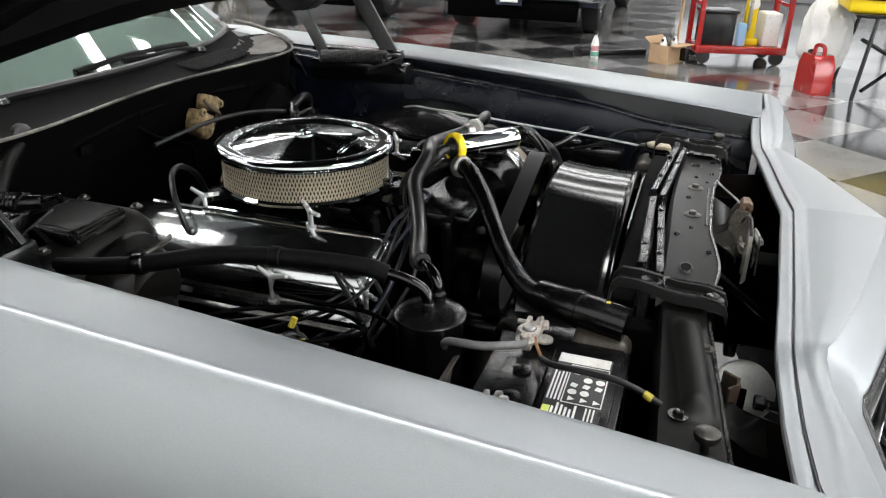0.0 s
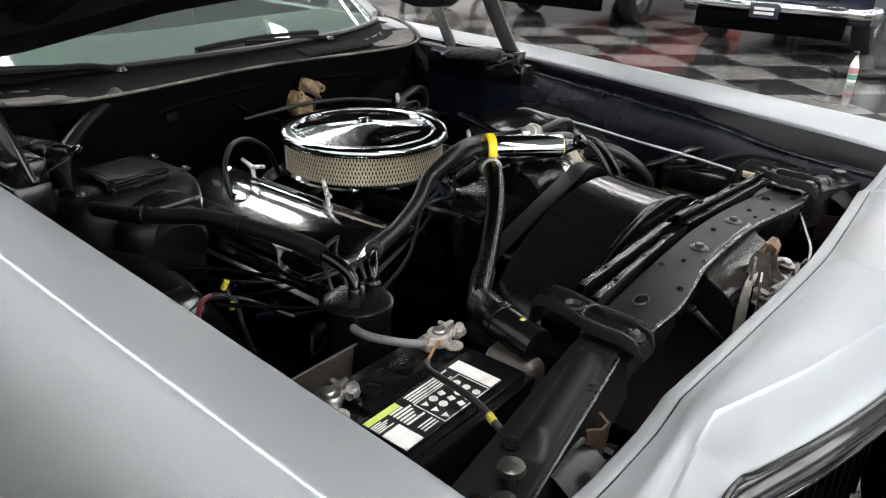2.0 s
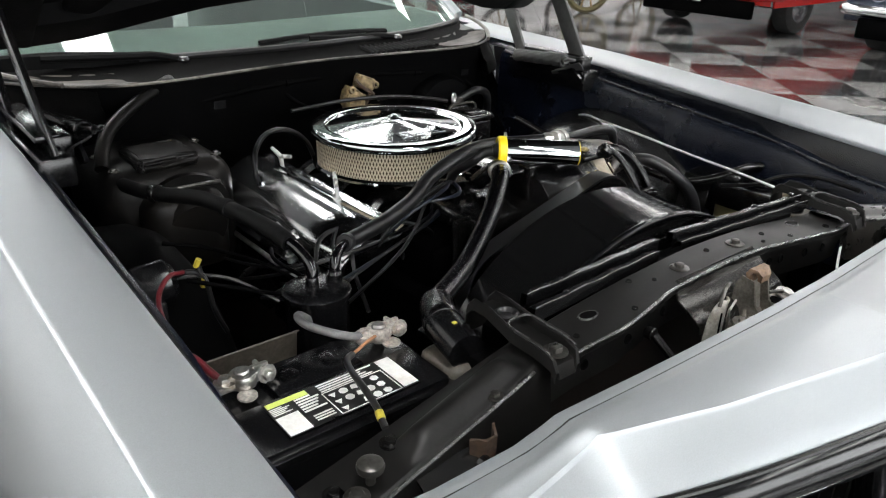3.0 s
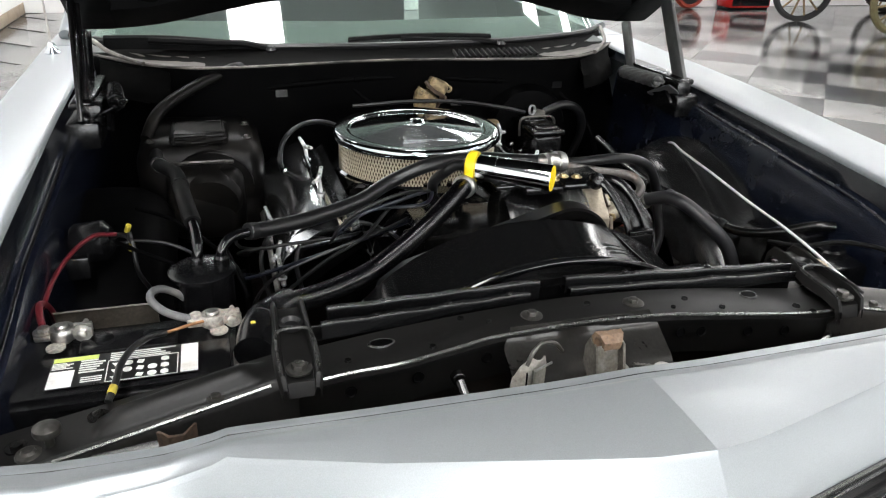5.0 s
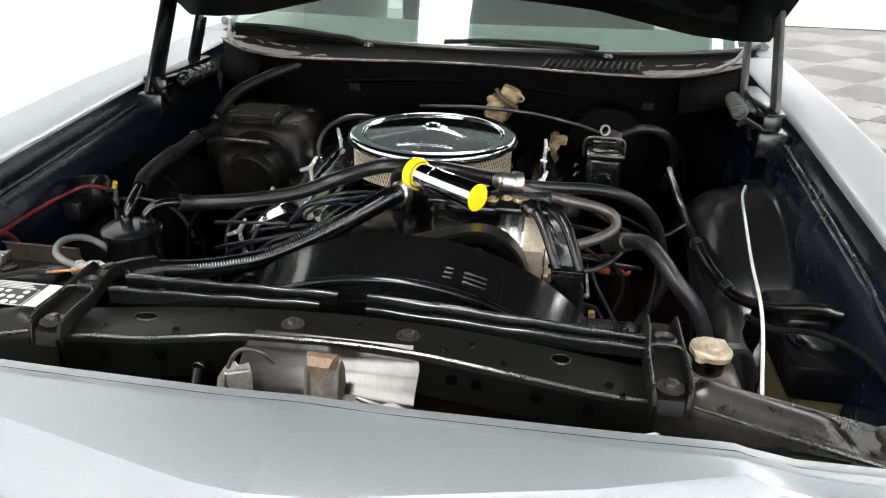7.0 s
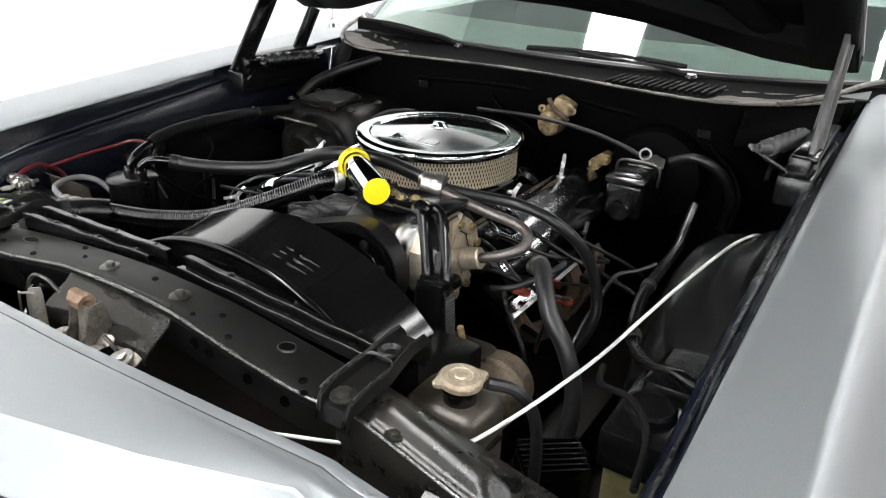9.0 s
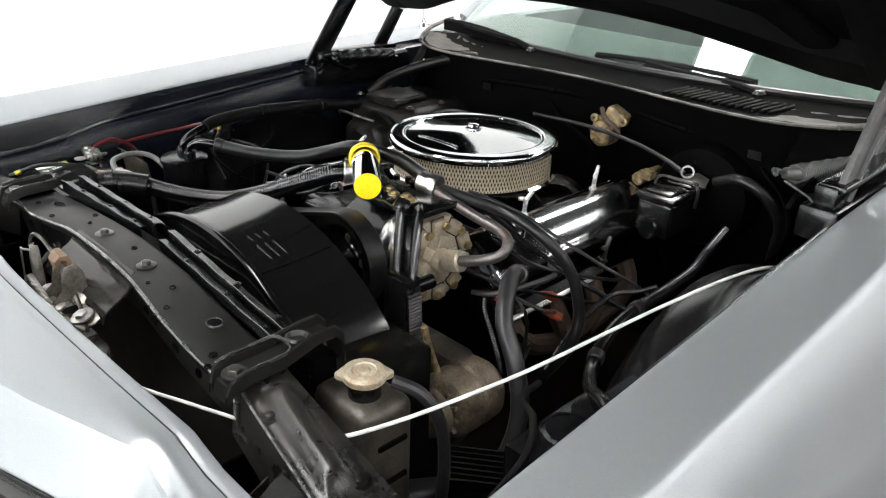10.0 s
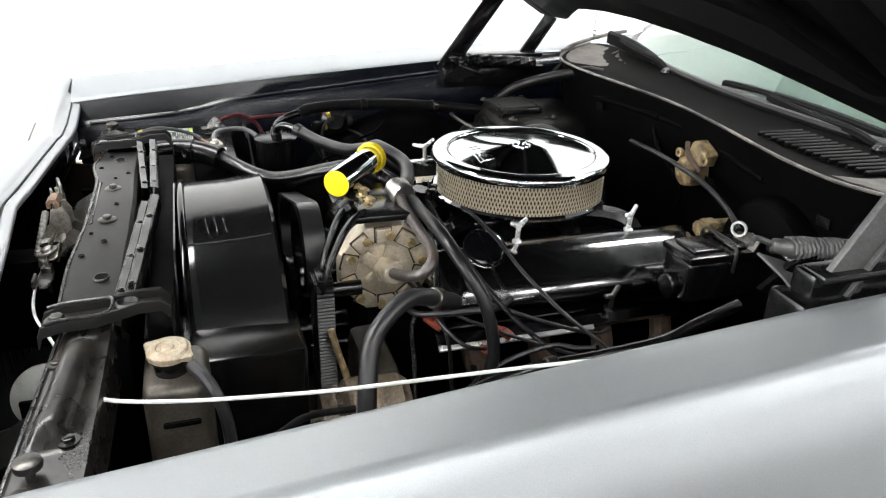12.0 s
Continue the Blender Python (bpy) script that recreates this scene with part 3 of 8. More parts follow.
# dusty tan ends of the cowl and the gussets below them
for s in (-1, 1):
    bm = B()
    rows = []
    for x in (0.44, 0.49, 0.54, 0.59, 0.63, 0.66, 0.69):
        ya, yb = lerp_at(LIP, x), lerp_at(BASE, x)
        rows.append([Vector((s * x, ya + (yb - ya) * k, z)) for k, z in ((0.03, 0.964), (0.15, 0.9605), (0.4, 0.952), (0.6, 0.952), (0.75, 0.956))])
    loft(bm, rows, 0.002)
    roughen(bm, 0.0012, 11, 1)
    part("cowl_corner", bm, "corner", car, "dusty tan cowl end")
    bm = B()
    loft(bm, [[Vector((s * x, lerp_at(LIP, x) + dy, z)) for dy, z in ((-0.002, 0.955), (-0.012, 0.935), (-0.035, 0.915), (-0.050, 0.885))] for x in (0.52, 0.57, 0.61, 0.65, 0.685)], 0.003)
    roughen(bm, 0.002, 13, 1)
    part("cowl_gusset", bm, "cowl", car, "dusty brown-black gusset below the cowl")
    bm = B()
    tube(bm, [(s * 0.575, 1.115, 0.966), (s * 0.62, 1.165, 0.972), (s * 0.665, 1.235, 0.978), (s * 0.70, 1.32, 0.986), (s * 0.735, 1.40, 0.988)], 0.0055, 8, 4)
    part("cowl_end_seal", bm, "seam", car, "crumbling grey sealer")
bm = B()
top = [Vector((p.x * 0.86, p.y + 0.62 - 0.06 * (1 - abs(p.x)), 1.335)) for p in base]
loft(bm, [[p.lerp(q, t) + Vector((0, -0.03 * math.sin(math.pi * t), 0.02 * math.sin(math.pi * t))) for t in (0, 0.2, 0.4, 0.6, 0.8, 1)] for p, q in zip(base, top)], 0.005)
shield = part("windscreen", bm, "glass", car, "green-tinted curved windscreen")
shield.visible_shadow = False
bm = B()
tube(bm, [p + Vector((0, 0.003, 0.004)) for p in base[::4]], 0.009, 8, 4)
part("windscreen_moulding", bm, "rubber", shield)
for s in (-1, 1):
    bm = B()
    tube(bm, [base[0 if s < 0 else -1] + Vector((s * 0.01, 0.01, 0)), base[0 if s < 0 else -1].lerp(top[0 if s < 0 else -1], 0.5) + Vector((s * 0.014, 0, 0.02)), top[0 if s < 0 else -1] + Vector((s * 0.01, 0, 0.0))], 0.022, 10, 5)
    part("windscreen_pillar", bm, "silver", car, "silver windscreen pillar")
    bm = B()
    loft(bm, [[Vector((s * (0.69 + 0.02 * k), y, z)) for k, z in ((0, 1.34), (1, 1.30), (2, 0.99))] for y in (2.75, 2.95, 3.2)], 0.03)
    part("rear_pillar", bm, "silver", car, "silver rear roof pillar")
bm = B()
loft(bm, [[Vector((x * w, y, 1.345 + h - 0.03 * x * x)) for x in (-1, -0.7, -0.35, 0, 0.35, 0.7, 1)] for y, w, h in ((1.84, 0.68, 0), (2.1, 0.69, 0.03), (2.6, 0.69, 0.035), (3.0, 0.67, 0.01), (3.2, 0.66, -0.03))], 0.02)
part("roof", bm, "silver", car, "silver roof")
bm = B()
loft(bm, [[Vector((x * w, y, 1.318 + h - 0.03 * x * x)) for x in (-1, -0.7, -0.35, 0, 0.35, 0.7, 1)] for y, w, h in ((1.86, 0.66, 0), (2.1, 0.67, 0.03), (2.6, 0.67, 0.035), (3.0, 0.65, 0.01), (3.18, 0.64, -0.03))], 0.006)
part("headlining", bm, "headlining", car, "pale cloth headlining")
bm = B()
loft(bm, [[Vector((x, y, z)) for x in (-0.8, -0.4, 0, 0.4, 0.8)] for y, z in ((3.2, 0.985), (3.7, 0.975), (4.15, 0.95), (4.22, 0.85), (4.22, 0.45))], 0.004)
part("boot_lid", bm, "silver", car, "silver boot lid")
bm = B()
loft(bm, [[Vector((x, y + 0.10 * abs(x), z)) for x in (-0.72, -0.4, 0, 0.4, 0.72)] for y, z in ((1.27, 0.955), (1.45, 0.975), (1.60, 0.985), (1.68, 0.97), (1.70, 0.80))], 0.004)
part("dashboard", bm, "dash", car, "dark dashboard behind the windscreen")
bm = B()
box(bm, (-0.84, 1.3, 0.28), (0.84, 4.15, 0.33), 0.02)
part("floor_pan", bm, "flat", car, "black floor pan")

# front wheels and rear wheels, standing on the floor
for s in (-1, 1):
    for wy in (0.62, 3.35):
        bm = B()
        lathe(bm, [(0.19, -0.10), (0.27, -0.105), (0.31, -0.09), (0.325, -0.05), (0.325, 0.05), (0.31, 0.09), (0.27, 0.105), (0.19, 0.10)], (s * 0.77, wy, 0.325), (1, 0, 0), 36)
        wheel = part("wheel", bm, "tyre", car, "black tyre on an alloy rim")
        bm = B()
        lathe(bm, [(0.195, -0.10), (0.20, 0.0), (0.195, 0.10), (0.17, 0.085), (0.10, 0.05), (0.04, 0.07), (0, 0.07)], (s * 0.77, wy, 0.325), (s, 0, 0), 36)
        part("rim", bm, "rim", wheel, "bright alloy rim")

# the raised hood, leaning back on its hinges
ANG = radians(32)
HP = Matrix.Translation((0, 1.125, 1.073)) @ Matrix(((1, 0, 0, 0), (0, -math.cos(ANG), -math.sin(ANG), 0), (0, math.sin(ANG), -math.cos(ANG), 0), (0, 0, 0, 1)))
REAR = [(-0.705, 0.0), (-0.60, 0.0), (-0.52, 0.02), (-0.42, 0.07), (-0.30, 0.125), (-0.15, 0.155), (0, 0.165), (0.15, 0.155), (0.30, 0.125), (0.42, 0.07), (0.52, 0.02), (0.60, 0.0), (0.705, 0.0)]
FRONT = [(-0.69, 1.22), (-0.5, 1.25), (0, 1.30), (0.5, 1.25), (0.69, 1.22)]


def hood_front(x):
    return lerp_at(FRONT, x)


bm = B()
plate(bm, REAR + FRONT[::-1], -0.012, -0.004, HP)
hood = part("hood", bm, "silver", car, "raised hood, silver outside and black below", smooth=False)
bm = B()
rows = []
for x, v in [(-0.705 + 1.41 * i / 32, 0) for i in range(33)]:
    r, f = lerp_at(REAR, x), hood_front(x)
    rows.append([HP @ Vector((x, v, z)) for v, z in ((r, -0.004), (r, 0.03), (r + 0.012, 0.034), (r + 0.10, 0.034), (r + 0.125, 0.006), (r * 0.5 + f * 0.5, 0.004),
                                                   (f - 0.125, 0.006), (f - 0.10, 0.034), (f - 0.012, 0.034), (f, 0.03), (f, -0.004))])
loft(bm, rows)
part("inner_panel", bm, "liner", hood, "flat black inner hood panel")
for s in (-1, 1):
    bm = B()
    box(bm, (s * 0.66 - 0.048, 0.0, 0.0), (s * 0.66 + 0.045, 1.21, 0.036), 0.010, HP)
    part("side_rail", bm, "liner", hood)
    bm = B()
    box(bm, (-0.03, 0.0, 0.004), (0.03, 1.02, 0.028), 0.008, HP @ Matrix.Translation((s * 0.55, 0.12, 0)) @ pose(0, 0, 0, 0, 0, s * 26))
    part("brace", bm, "liner", hood)

# hinges: two arms, a bracket and a coil spring on each side
for s in (-1, 1):
    bm = B()
    box(bm, (s * 0.675 - 0.032, 0.80, 0.86), (s * 0.675 + 0.030, 1.10, 0.915), 0.008)
    box(bm, (s * 0.665 - 0.012, 0.82, 0.90), (s * 0.665 + 0.026, 0.90, 0.945), 0.006)
    box(bm, (s * 0.678 - 0.020, 0.825, 0.935), (s * 0.678 + 0.022, 1.095, 0.948), 0.004)
    plate(bm, [(0.80, 0.90), (0.84, 0.93), (0.90, 0.945), (0.90, 0.915), (0.84, 0.885)], -0.004, 0.004, Matrix.Translation((s * 0.628, 0, 0)) @ Matrix(((0, 0, 1, 0), (1, 0, 0, 0), (0, 1, 0, 0), (0, 0, 0, 1))))
    steel = "black" if s < 0 else "galvanised"
    hinge = part("hood_hinge", bm, "black", car, "dusty black hood hinge with two arms and a spring")
    arms = (((-0.675, 0.815, 0.915), (-0.685, 0.995, 1.152), 0.023), ((-0.690, 1.030, 0.905), (-0.690, 1.128, 1.045), 0.017)) if s < 0 else \
           (((0.685, 0.840, 0.900), (0.685, 0.995, 1.152), 0.023), ((0.660, 1.045, 0.905), (0.665, 1.128, 1.045), 0.017))
    for a, b, w in arms:
        bm = B()
        a, b = Vector(a), Vector(b)
        d = b - a
        m = Matrix.Translation(a) @ frame_of(d).to_4x4()
        u = m.to_3x3().inverted() @ Vector((0, 1, 0))
        m = m @ Matrix.Rotation(math.atan2(u.y, u.x), 4, "Z")
        box(bm, (-w, -0.005, -0.01), (w, 0.005, d.length), 0.002, m)
        box(bm, (w - 0.006, -0.012, 0.0), (w, 0.005, d.length), 0.002, m)
        rod(bm, a + Vector((-s * 0.012, 0, 0.004)), a + Vector((s * 0.006, 0, 0.004)), 0.012, seg=18)
        part("hinge_arm", bm, steel, hinge, "matt grey steel arm" if s > 0 else "")
    bm = B()
    coil = [(s * (0.612 + 0.0001 * k) + 0.0150 * math.cos(k * 0.8), 0.850 + 0.00078 * k, 0.942 - 0.00007 * k + 0.0150 * math.sin(k * 0.8)) for k in range(270)]
    tube(bm, coil, 0.0032, 6, 1)
    part("hinge_spring", bm, steel, hinge, "grey coil spring")
    bm = B()
    rod(bm, (s * 0.600, 0.832, 0.945), (s * 0.616, 0.858, 0.943), 0.009, 0.012, 14)
    tube(bm, [(s * 0.600, 0.836, 0.945), (s * 0.590, 0.815, 0.952), (s * 0.600, 0.80, 0.95)], 0.004, 8, 4)
    part("spring_hook", bm, steel, hinge)
    bm = B()
    loft(bm, [[Vector((s * x, y, z)) for x, y, z in r] for r in ([(0.615, 0.80, 0.945), (0.612, 0.85, 0.925), (0.62, 0.90, 0.905)], [(0.65, 0.815, 0.925), (0.65, 0.86, 0.905), (0.65, 0.92, 0.89)], [(0.685, 0.84, 0.885), (0.685, 0.88, 0.875), (0.685, 0.93, 0.87)])], 0.003)
    part("hinge_gusset", bm, steel, hinge)

# ---- front of the engine bay ----
HEX = [(math.cos(math.pi * k / 3), math.sin(math.pi * k / 3)) for k in range(6)]


def bolt_head(bm, at, r=0.008, h=0.007, axis=(0, 0, 1), washer=True):
    f = Matrix.Translation(at) @ frame_of(axis).to_4x4()
    if washer:
        lathe(bm, [(0, -0.001), (r * 1.7, -0.001), (r * 1.7, 0.0015), (0, 0.0015)], at, axis, 16)
    plate(bm, [(x * r, y * r) for x, y in HEX], 0, h, f, h * 0.2)


support = thing("radiator_support", (0, 0, 0.8), "black stamped radiator support across the nose, dusty and bolted", "radiator support")


def arch_z(x):
    return 0.8505 - 0.0185 * min(1.4, (x / 0.30) ** 2)


FLIP = [(-0.36, -0.040), (-0.30, -0.040), (-0.24, -0.045), (-0.165, -0.036), (-0.116, -0.029), (0.0, -0.028), (0.093, -0.030), (0.15, -0.035), (0.225, -0.042), (0.32, -0.044), (0.38, -0.040)]
BLIP = [(-0.36, 0.034), (-0.31, 0.034), (-0.164, 0.036), (0.0, 0.040), (0.135, 0.038), (0.276, 0.032), (0.38, 0.032)]
bm = B()
rows = []
for i in range(49):
    x = -0.36 + 0.74 * i / 48
    f, b, z = lerp_at(FLIP, x), lerp_at(BLIP, x), arch_z(x)
    rows.append([Vector((x, y, zz)) for y, zz in ((f + 0.012, z - 0.068), (f + 0.004, z - 0.020), (f - 0.003, z - 0.010), (f - 0.002, z - 0.003), (f + 0.006, z - 0.0005), (f * 0.5 + b * 0.5, z), (b - 0.006, z - 0.0005), (b, z - 0.006), (b + 0.001, z - 0.048))])
loft(bm, rows, 0.0015)
panel = part("top_panel", bm, "panel", support, "dusty black stamped crossmember")
# rolled front edge
bm = B()
tube(bm, [(x, y - 0.002, arch_z(x) - 0.002) for x, y in FLIP], 0.0026, 6, 4)
part("rolled_edge", bm, "edge", support, "worn bright rolled edge")
for x, r in ((-0.062, 0.011), (0.082, 0.011)):
    bm = B()
    lathe(bm, [(0, 0), (0.014, 0), (0.014, 0.001), (0.012, 0.0018), (0, 0.0018)], (x, 0.0, 0.8495), (0, 0, 1), 24)
    bolt_head(bm, (x, 0.0, 0.8508), r * 0.62, 0.006, washer=False)
    part("bolt", bm, "zinc", panel, "grey hex bolt on a round washer")
for x, y, rx, ry in ((-0.256, 0.0, 0.016, 0.009), (0.265, 0.003, 0.012, 0.010), (-0.20, -0.03, 0.004, 0.004), (-0.15, 0.02, 0.004, 0.004), (-0.30, -0.02, 0.004, 0.004), (0.02, 0.01, 0.004, 0.004), (0.16, 0.0, 0.004, 0.004),
                     (0.20, -0.028, 0.004, 0.004), (0.32, -0.03, 0.005, 0.005), (0.13, -0.02, 0.003, 0.003), (-0.12, 0.0, 0.003, 0.003), (0.335, -0.045, 0.004, 0.004)):
    bm = B()
    lathe(bm, [(0.86, 0.0012), (0.90, 0.0024), (1.0, 0.0024), (1.10, 0.0)], (0, 0, 0), (0, 0, 1), 18)
    at = Matrix.Translation((x, y, arch_z(x))) @ Matrix.Diagonal((rx, ry, 1, 1))
    bmesh.ops.transform(bm, matrix=at, verts=bm.verts)
    part("hole_rim", bm, "dusty" if rx < 0.01 else "worn_rim", panel)
    bm = B()
    lathe(bm, [(0, 0.0019), (0.90, 0.0019)], (0, 0, 0), (0, 0, 1), 18)
    bmesh.ops.transform(bm, matrix=at, verts=bm.verts)
    part("hole", bm, "flat", panel)
# small holes low on the front face
for x in (-0.30, -0.22, -0.13, 0.14, 0.17, 0.24, 0.30):
    f = lerp_at(FLIP, x)
    bm = B()
    lathe(bm, [(0, 0.0), (0.005, 0.0), (0.0065, 0.0015), (0.0075, 0.0)], (x, f + 0.003, arch_z(x) - 0.032), (0, -1, 0.1), 12)
    part("hole_rim", bm, "flat", panel)
# clamp brackets at both ends
for s, cx in ((-1, -0.358), (1, 0.386)):
    bm = B()
    rows = []
    for y, z, w in ((-0.060, 0.828, 0.018), (-0.054, 0.844, 0.020), (-0.03, 0.851, 0.022), (0.01, 0.852, 0.022), (0.03, 0.856, 0.020), (0.06, 0.862, 0.018), (0.085, 0.862, 0.018), (0.096, 0.850, 0.018), (0.098, 0.82, 0.018)):
        rows.append([Vector((cx + k * w, y, z + dz)) for k, dz in ((-1.22, -0.012), (-1.18, -0.006), (-1.10, 0.0012), (-0.98, 0.0025), (-0.84, 0.0005), (-0.74, -0.009), (0.74, -0.009), (0.84, 0.0005), (0.98, 0.0025), (1.10, 0.0012), (1.18, -0.006), (1.22, -0.012))])
    loft(bm, rows, 0.002)
    clamp = part("mounting_bracket", bm, "panel", support, "ribbed black radiator bracket")
    bm = B()
    tube(bm, [(cx - 0.0215, -0.050, 0.8500), (cx - 0.0215, -0.03, 0.8538), (cx - 0.0215, 0.01, 0.8550), (cx - 0.019, 0.022, 0.8565), (cx - 0.010, 0.027, 0.8575), (cx + 0.010, 0.027, 0.8575), (cx + 0.019, 0.022, 0.8565), (cx + 0.0215, 0.01, 0.8550), (cx + 0.0215, -0.03, 0.8538), (cx + 0.0215, -0.050, 0.8500)], 0.0021, 8, 4)
    part("bracket_rim", bm, "worn_rim", clamp, "worn raised rim")
    bm = B()
    bolt_head(bm, (cx, -0.038, 0.842), 0.009, 0.008)
    part("bolt", bm, "zinc", clamp, "grey hex bolt")
    bm = B()
    lathe(bm, [(0.016, 0.0), (0.016, 0.006), (0.012, 0.008), (0.008, 0.003), (0, 0.003)], (cx, 0.045, 0.850), (0, 0, 1), 20)
    part("rubber_mount", bm, "rubber", clamp)
# side panels out to the fenders, sloping down and each with a raised bead
def side_z(x):
    return 0.832 - 0.155 * (abs(x) - 0.36)


for s in (-1, 1):
    o = 0.014 if s > 0 else 0.0
    bm = B()
    rows = []
    for i in range(60):
        t = i / 59
        x = 0.36 + o + (0.688 - 0.36 - o) * t
        f = -0.031 - 0.045 * t
        b = 0.026 - 0.022 * t
        e = min(1.0, max(0.0, (0.30 - abs(t - 0.385)) / 0.11))
        bead = e * e * (3 - 2 * e)
        z = side_z(x)
        ctr = -0.001 - 0.050 * t
        rows.append([Vector((s * x, y, zz)) for y, zz in ((f - 0.012, z - 0.075), (f - 0.004, z - 0.014), (f - 0.001, z - 0.003), (f + 0.004, z), (ctr - 0.0215, z), (ctr - 0.0185, z + 0.0035 * bead), (ctr - 0.0155, z + 0.0090 * bead), (ctr - 0.0115, z + 0.0130 * bead), (ctr - 0.006, z + 0.0155 * bead), (ctr, z + 0.0162 * bead), (ctr + 0.006, z + 0.0150 * bead), (ctr + 0.0115, z + 0.0118 * bead),
                                                     (ctr + 0.0155, z + 0.0075 * bead), (ctr + 0.0185, z + 0.0028 * bead), (ctr + 0.0205, z), (b - 0.002, z - 0.0005), (b, z - 0.006), (b + 0.002, z - 0.07))])
    loft(bm, rows)
    # driver's panel is paler: dust, and sheen put into the colour as well
    sp = part("side_panel", bm, "panel" if s < 0 else "dust_sheen_panel", support, "black side panel with a raised bead", sharp=65)
    bm = B()
    tube(bm, [(s * x, -0.031 - 0.045 * (x - 0.36) / 0.328 - 0.002, side_z(x) - 0.003) for x in (0.39, 0.46, 0.53, 0.60, 0.68)], 0.0026, 6, 4)
    part("rolled_edge", bm, "edge", sp, "worn bright rolled edge")
    bm = B()
    lathe(bm, [(0, 0), (0.005, 0), (0.005, 0.014), (0.009, 0.015), (0.0135, 0.018), (0.0145, 0.022), (0.0135, 0.026), (0.009, 0.028), (0, 0.029)], (s * 0.620, -0.042, side_z(0.618) - 0.002), (0, 0, 1), 24)
    part("hood_bumper", bm, "zinc", sp, "round worn grey hood bumper")
    bm = B()
    lathe(bm, [(0.014, 0), (0.013, 0.003), (0.008, 0.004), (0.006, 0.007), (0, 0.007)], (s * 0.640, -0.048, side_z(0.64) - 0.001), (0, 0, 1), 20)
    part("bumper_nut", bm, "zinc", sp)
    bolts(sp, [(s * 0.575, -0.012, side_z(0.575)), (s * 0.655, -0.03, side_z(0.655))], mat="dusty")
    bolts(sp, [(s * 0.45, -0.036, side_z(0.45))], 0.006, 0.005, "zinc")
    # small stamped bracket in the gap behind the nose
    bm = B()
    loft(bm, [[Vector((s * x, y, z)) for y, z in ((-0.058, 0.79), (-0.070, 0.786), (-0.090, 0.772), (-0.112, 0.768))] for x in (0.505, 0.515, 0.535, 0.56, 0.58)], 0.003)
    part("gap_bracket", bm, "dusty", sp)
    # baffle below, behind the nose
    bm = B()
    loft(bm, [[Vector((s * x, y, z)) for z in (0.40, 0.50, 0.60)] for x, y in ((0.37, -0.05), (0.44, -0.07), (0.56, -0.10), (0.70, -0.12))], 0.002)
    part("baffle", bm, "flat", support, "black splash baffle")
# lower face of the support
bm = B()
box(bm, (-0.70, 0.115, 0.36), (0.70, 0.135, 0.44), 0.006)
box(bm, (-0.40, -0.01, 0.36), (-0.36, 0.13, 0.80), 0.006)
box(bm, (0.36, -0.01, 0.36), (0.395, 0.04, 0.80), 0.006)
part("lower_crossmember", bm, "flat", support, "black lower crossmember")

# plain baffle in front of the radiator
bm = B()
loft(bm, [[Vector((x, 0.012 + 0.02 * (x / 0.36) ** 2, z)) for z in (0.40, 0.55, 0.70, 0.795)] for x in [-0.355 + 0.0725 * i for i in range(11)]], 0.002)
part("air_baffle", bm, "baffle", support, "brown-grey baffle below the crossmember")

# rubber air seals behind the support
for x0, x1, y0, y1, h0, h1 in ((-0.323, -0.044, 0.030, 0.048, 0.864, 0.862), (-0.312, -0.024, 0.056, 0.064, 0.870, 0.870), (0.015, 0.375, 0.066, 0.040, 0.870, 0.864), (0.016, 0.372, 0.050, 0.026, 0.860, 0.858)):
    seal = thing("air_seal", ((x0 + x1) / 2, 0.06, 0.84), "thin black rubber air seal strip along the radiator support", "seal strip", "radiator air seals")
    bm = B()
    rows = []
    for t in [i / 14 for i in range(15)]:
        h = h0 - 0.008 + (h1 - h0) * t + 0.0009 * math.sin(23 * t)
        rows.append([Vector((x0 + (x1 - x0) * t, y0 + (y1 - y0) * t + dy, z)) for dy, z in ((0.0, 0.835), (-0.0004, h - 0.006), (-0.0006, h - 0.001), (0.0, h), (0.0095, h - 0.0012), (0.0120, h - 0.004), (0.014, 0.838))])
    loft(bm, rows, 0.0012)
    strip = part("strip", bm, "black", seal)
    bm = B()
    tube(bm, [r[3] + Vector((0, 0, 0.0003)) for r in rows], 0.0008, 6, 2)
    part("strip_edge", bm, "edge", strip, "thin worn edge")
    for t in (0.25, 0.6, 0.9):
        bm = B()
        bolt_head(bm, (x0 + (x1 - x0) * t, y0 + (y1 - y0) * t + 0.006, h0 - 0.0100), 0.0030, 0.003, (0, 0.1, 1))
        part("clip", bm, "dusty", seal)

# hood latch on its plate
latch = thing("hood_latch", (0, -0.07, 0.8), "worn grey hood latch with a rusty hook", "hood latch")
bm = B()
rows = []
for x, w in ((-0.112, 1), (-0.108, 1), (-0.06, 1), (0.0, 1), (0.06, 1), (0.098, 1), (0.103, 1)):
    rows.append([Vector((x * k, y, z)) for y, z, k in ((-0.022, 0.8505, 0.90), (-0.030, 0.8455, 0.91), (-0.033, 0.836, 0.98), (-0.038, 0.829, 1.0), (-0.055, 0.819, 1.0), (-0.068, 0.811, 1.0), (-0.076, 0.803, 1.0), (-0.079, 0.793, 1.0))])
loft(bm, rows, 0.003)
part("mounting_plate", bm, "latch_plate", latch, "bent dull grey plate")
bm = B()
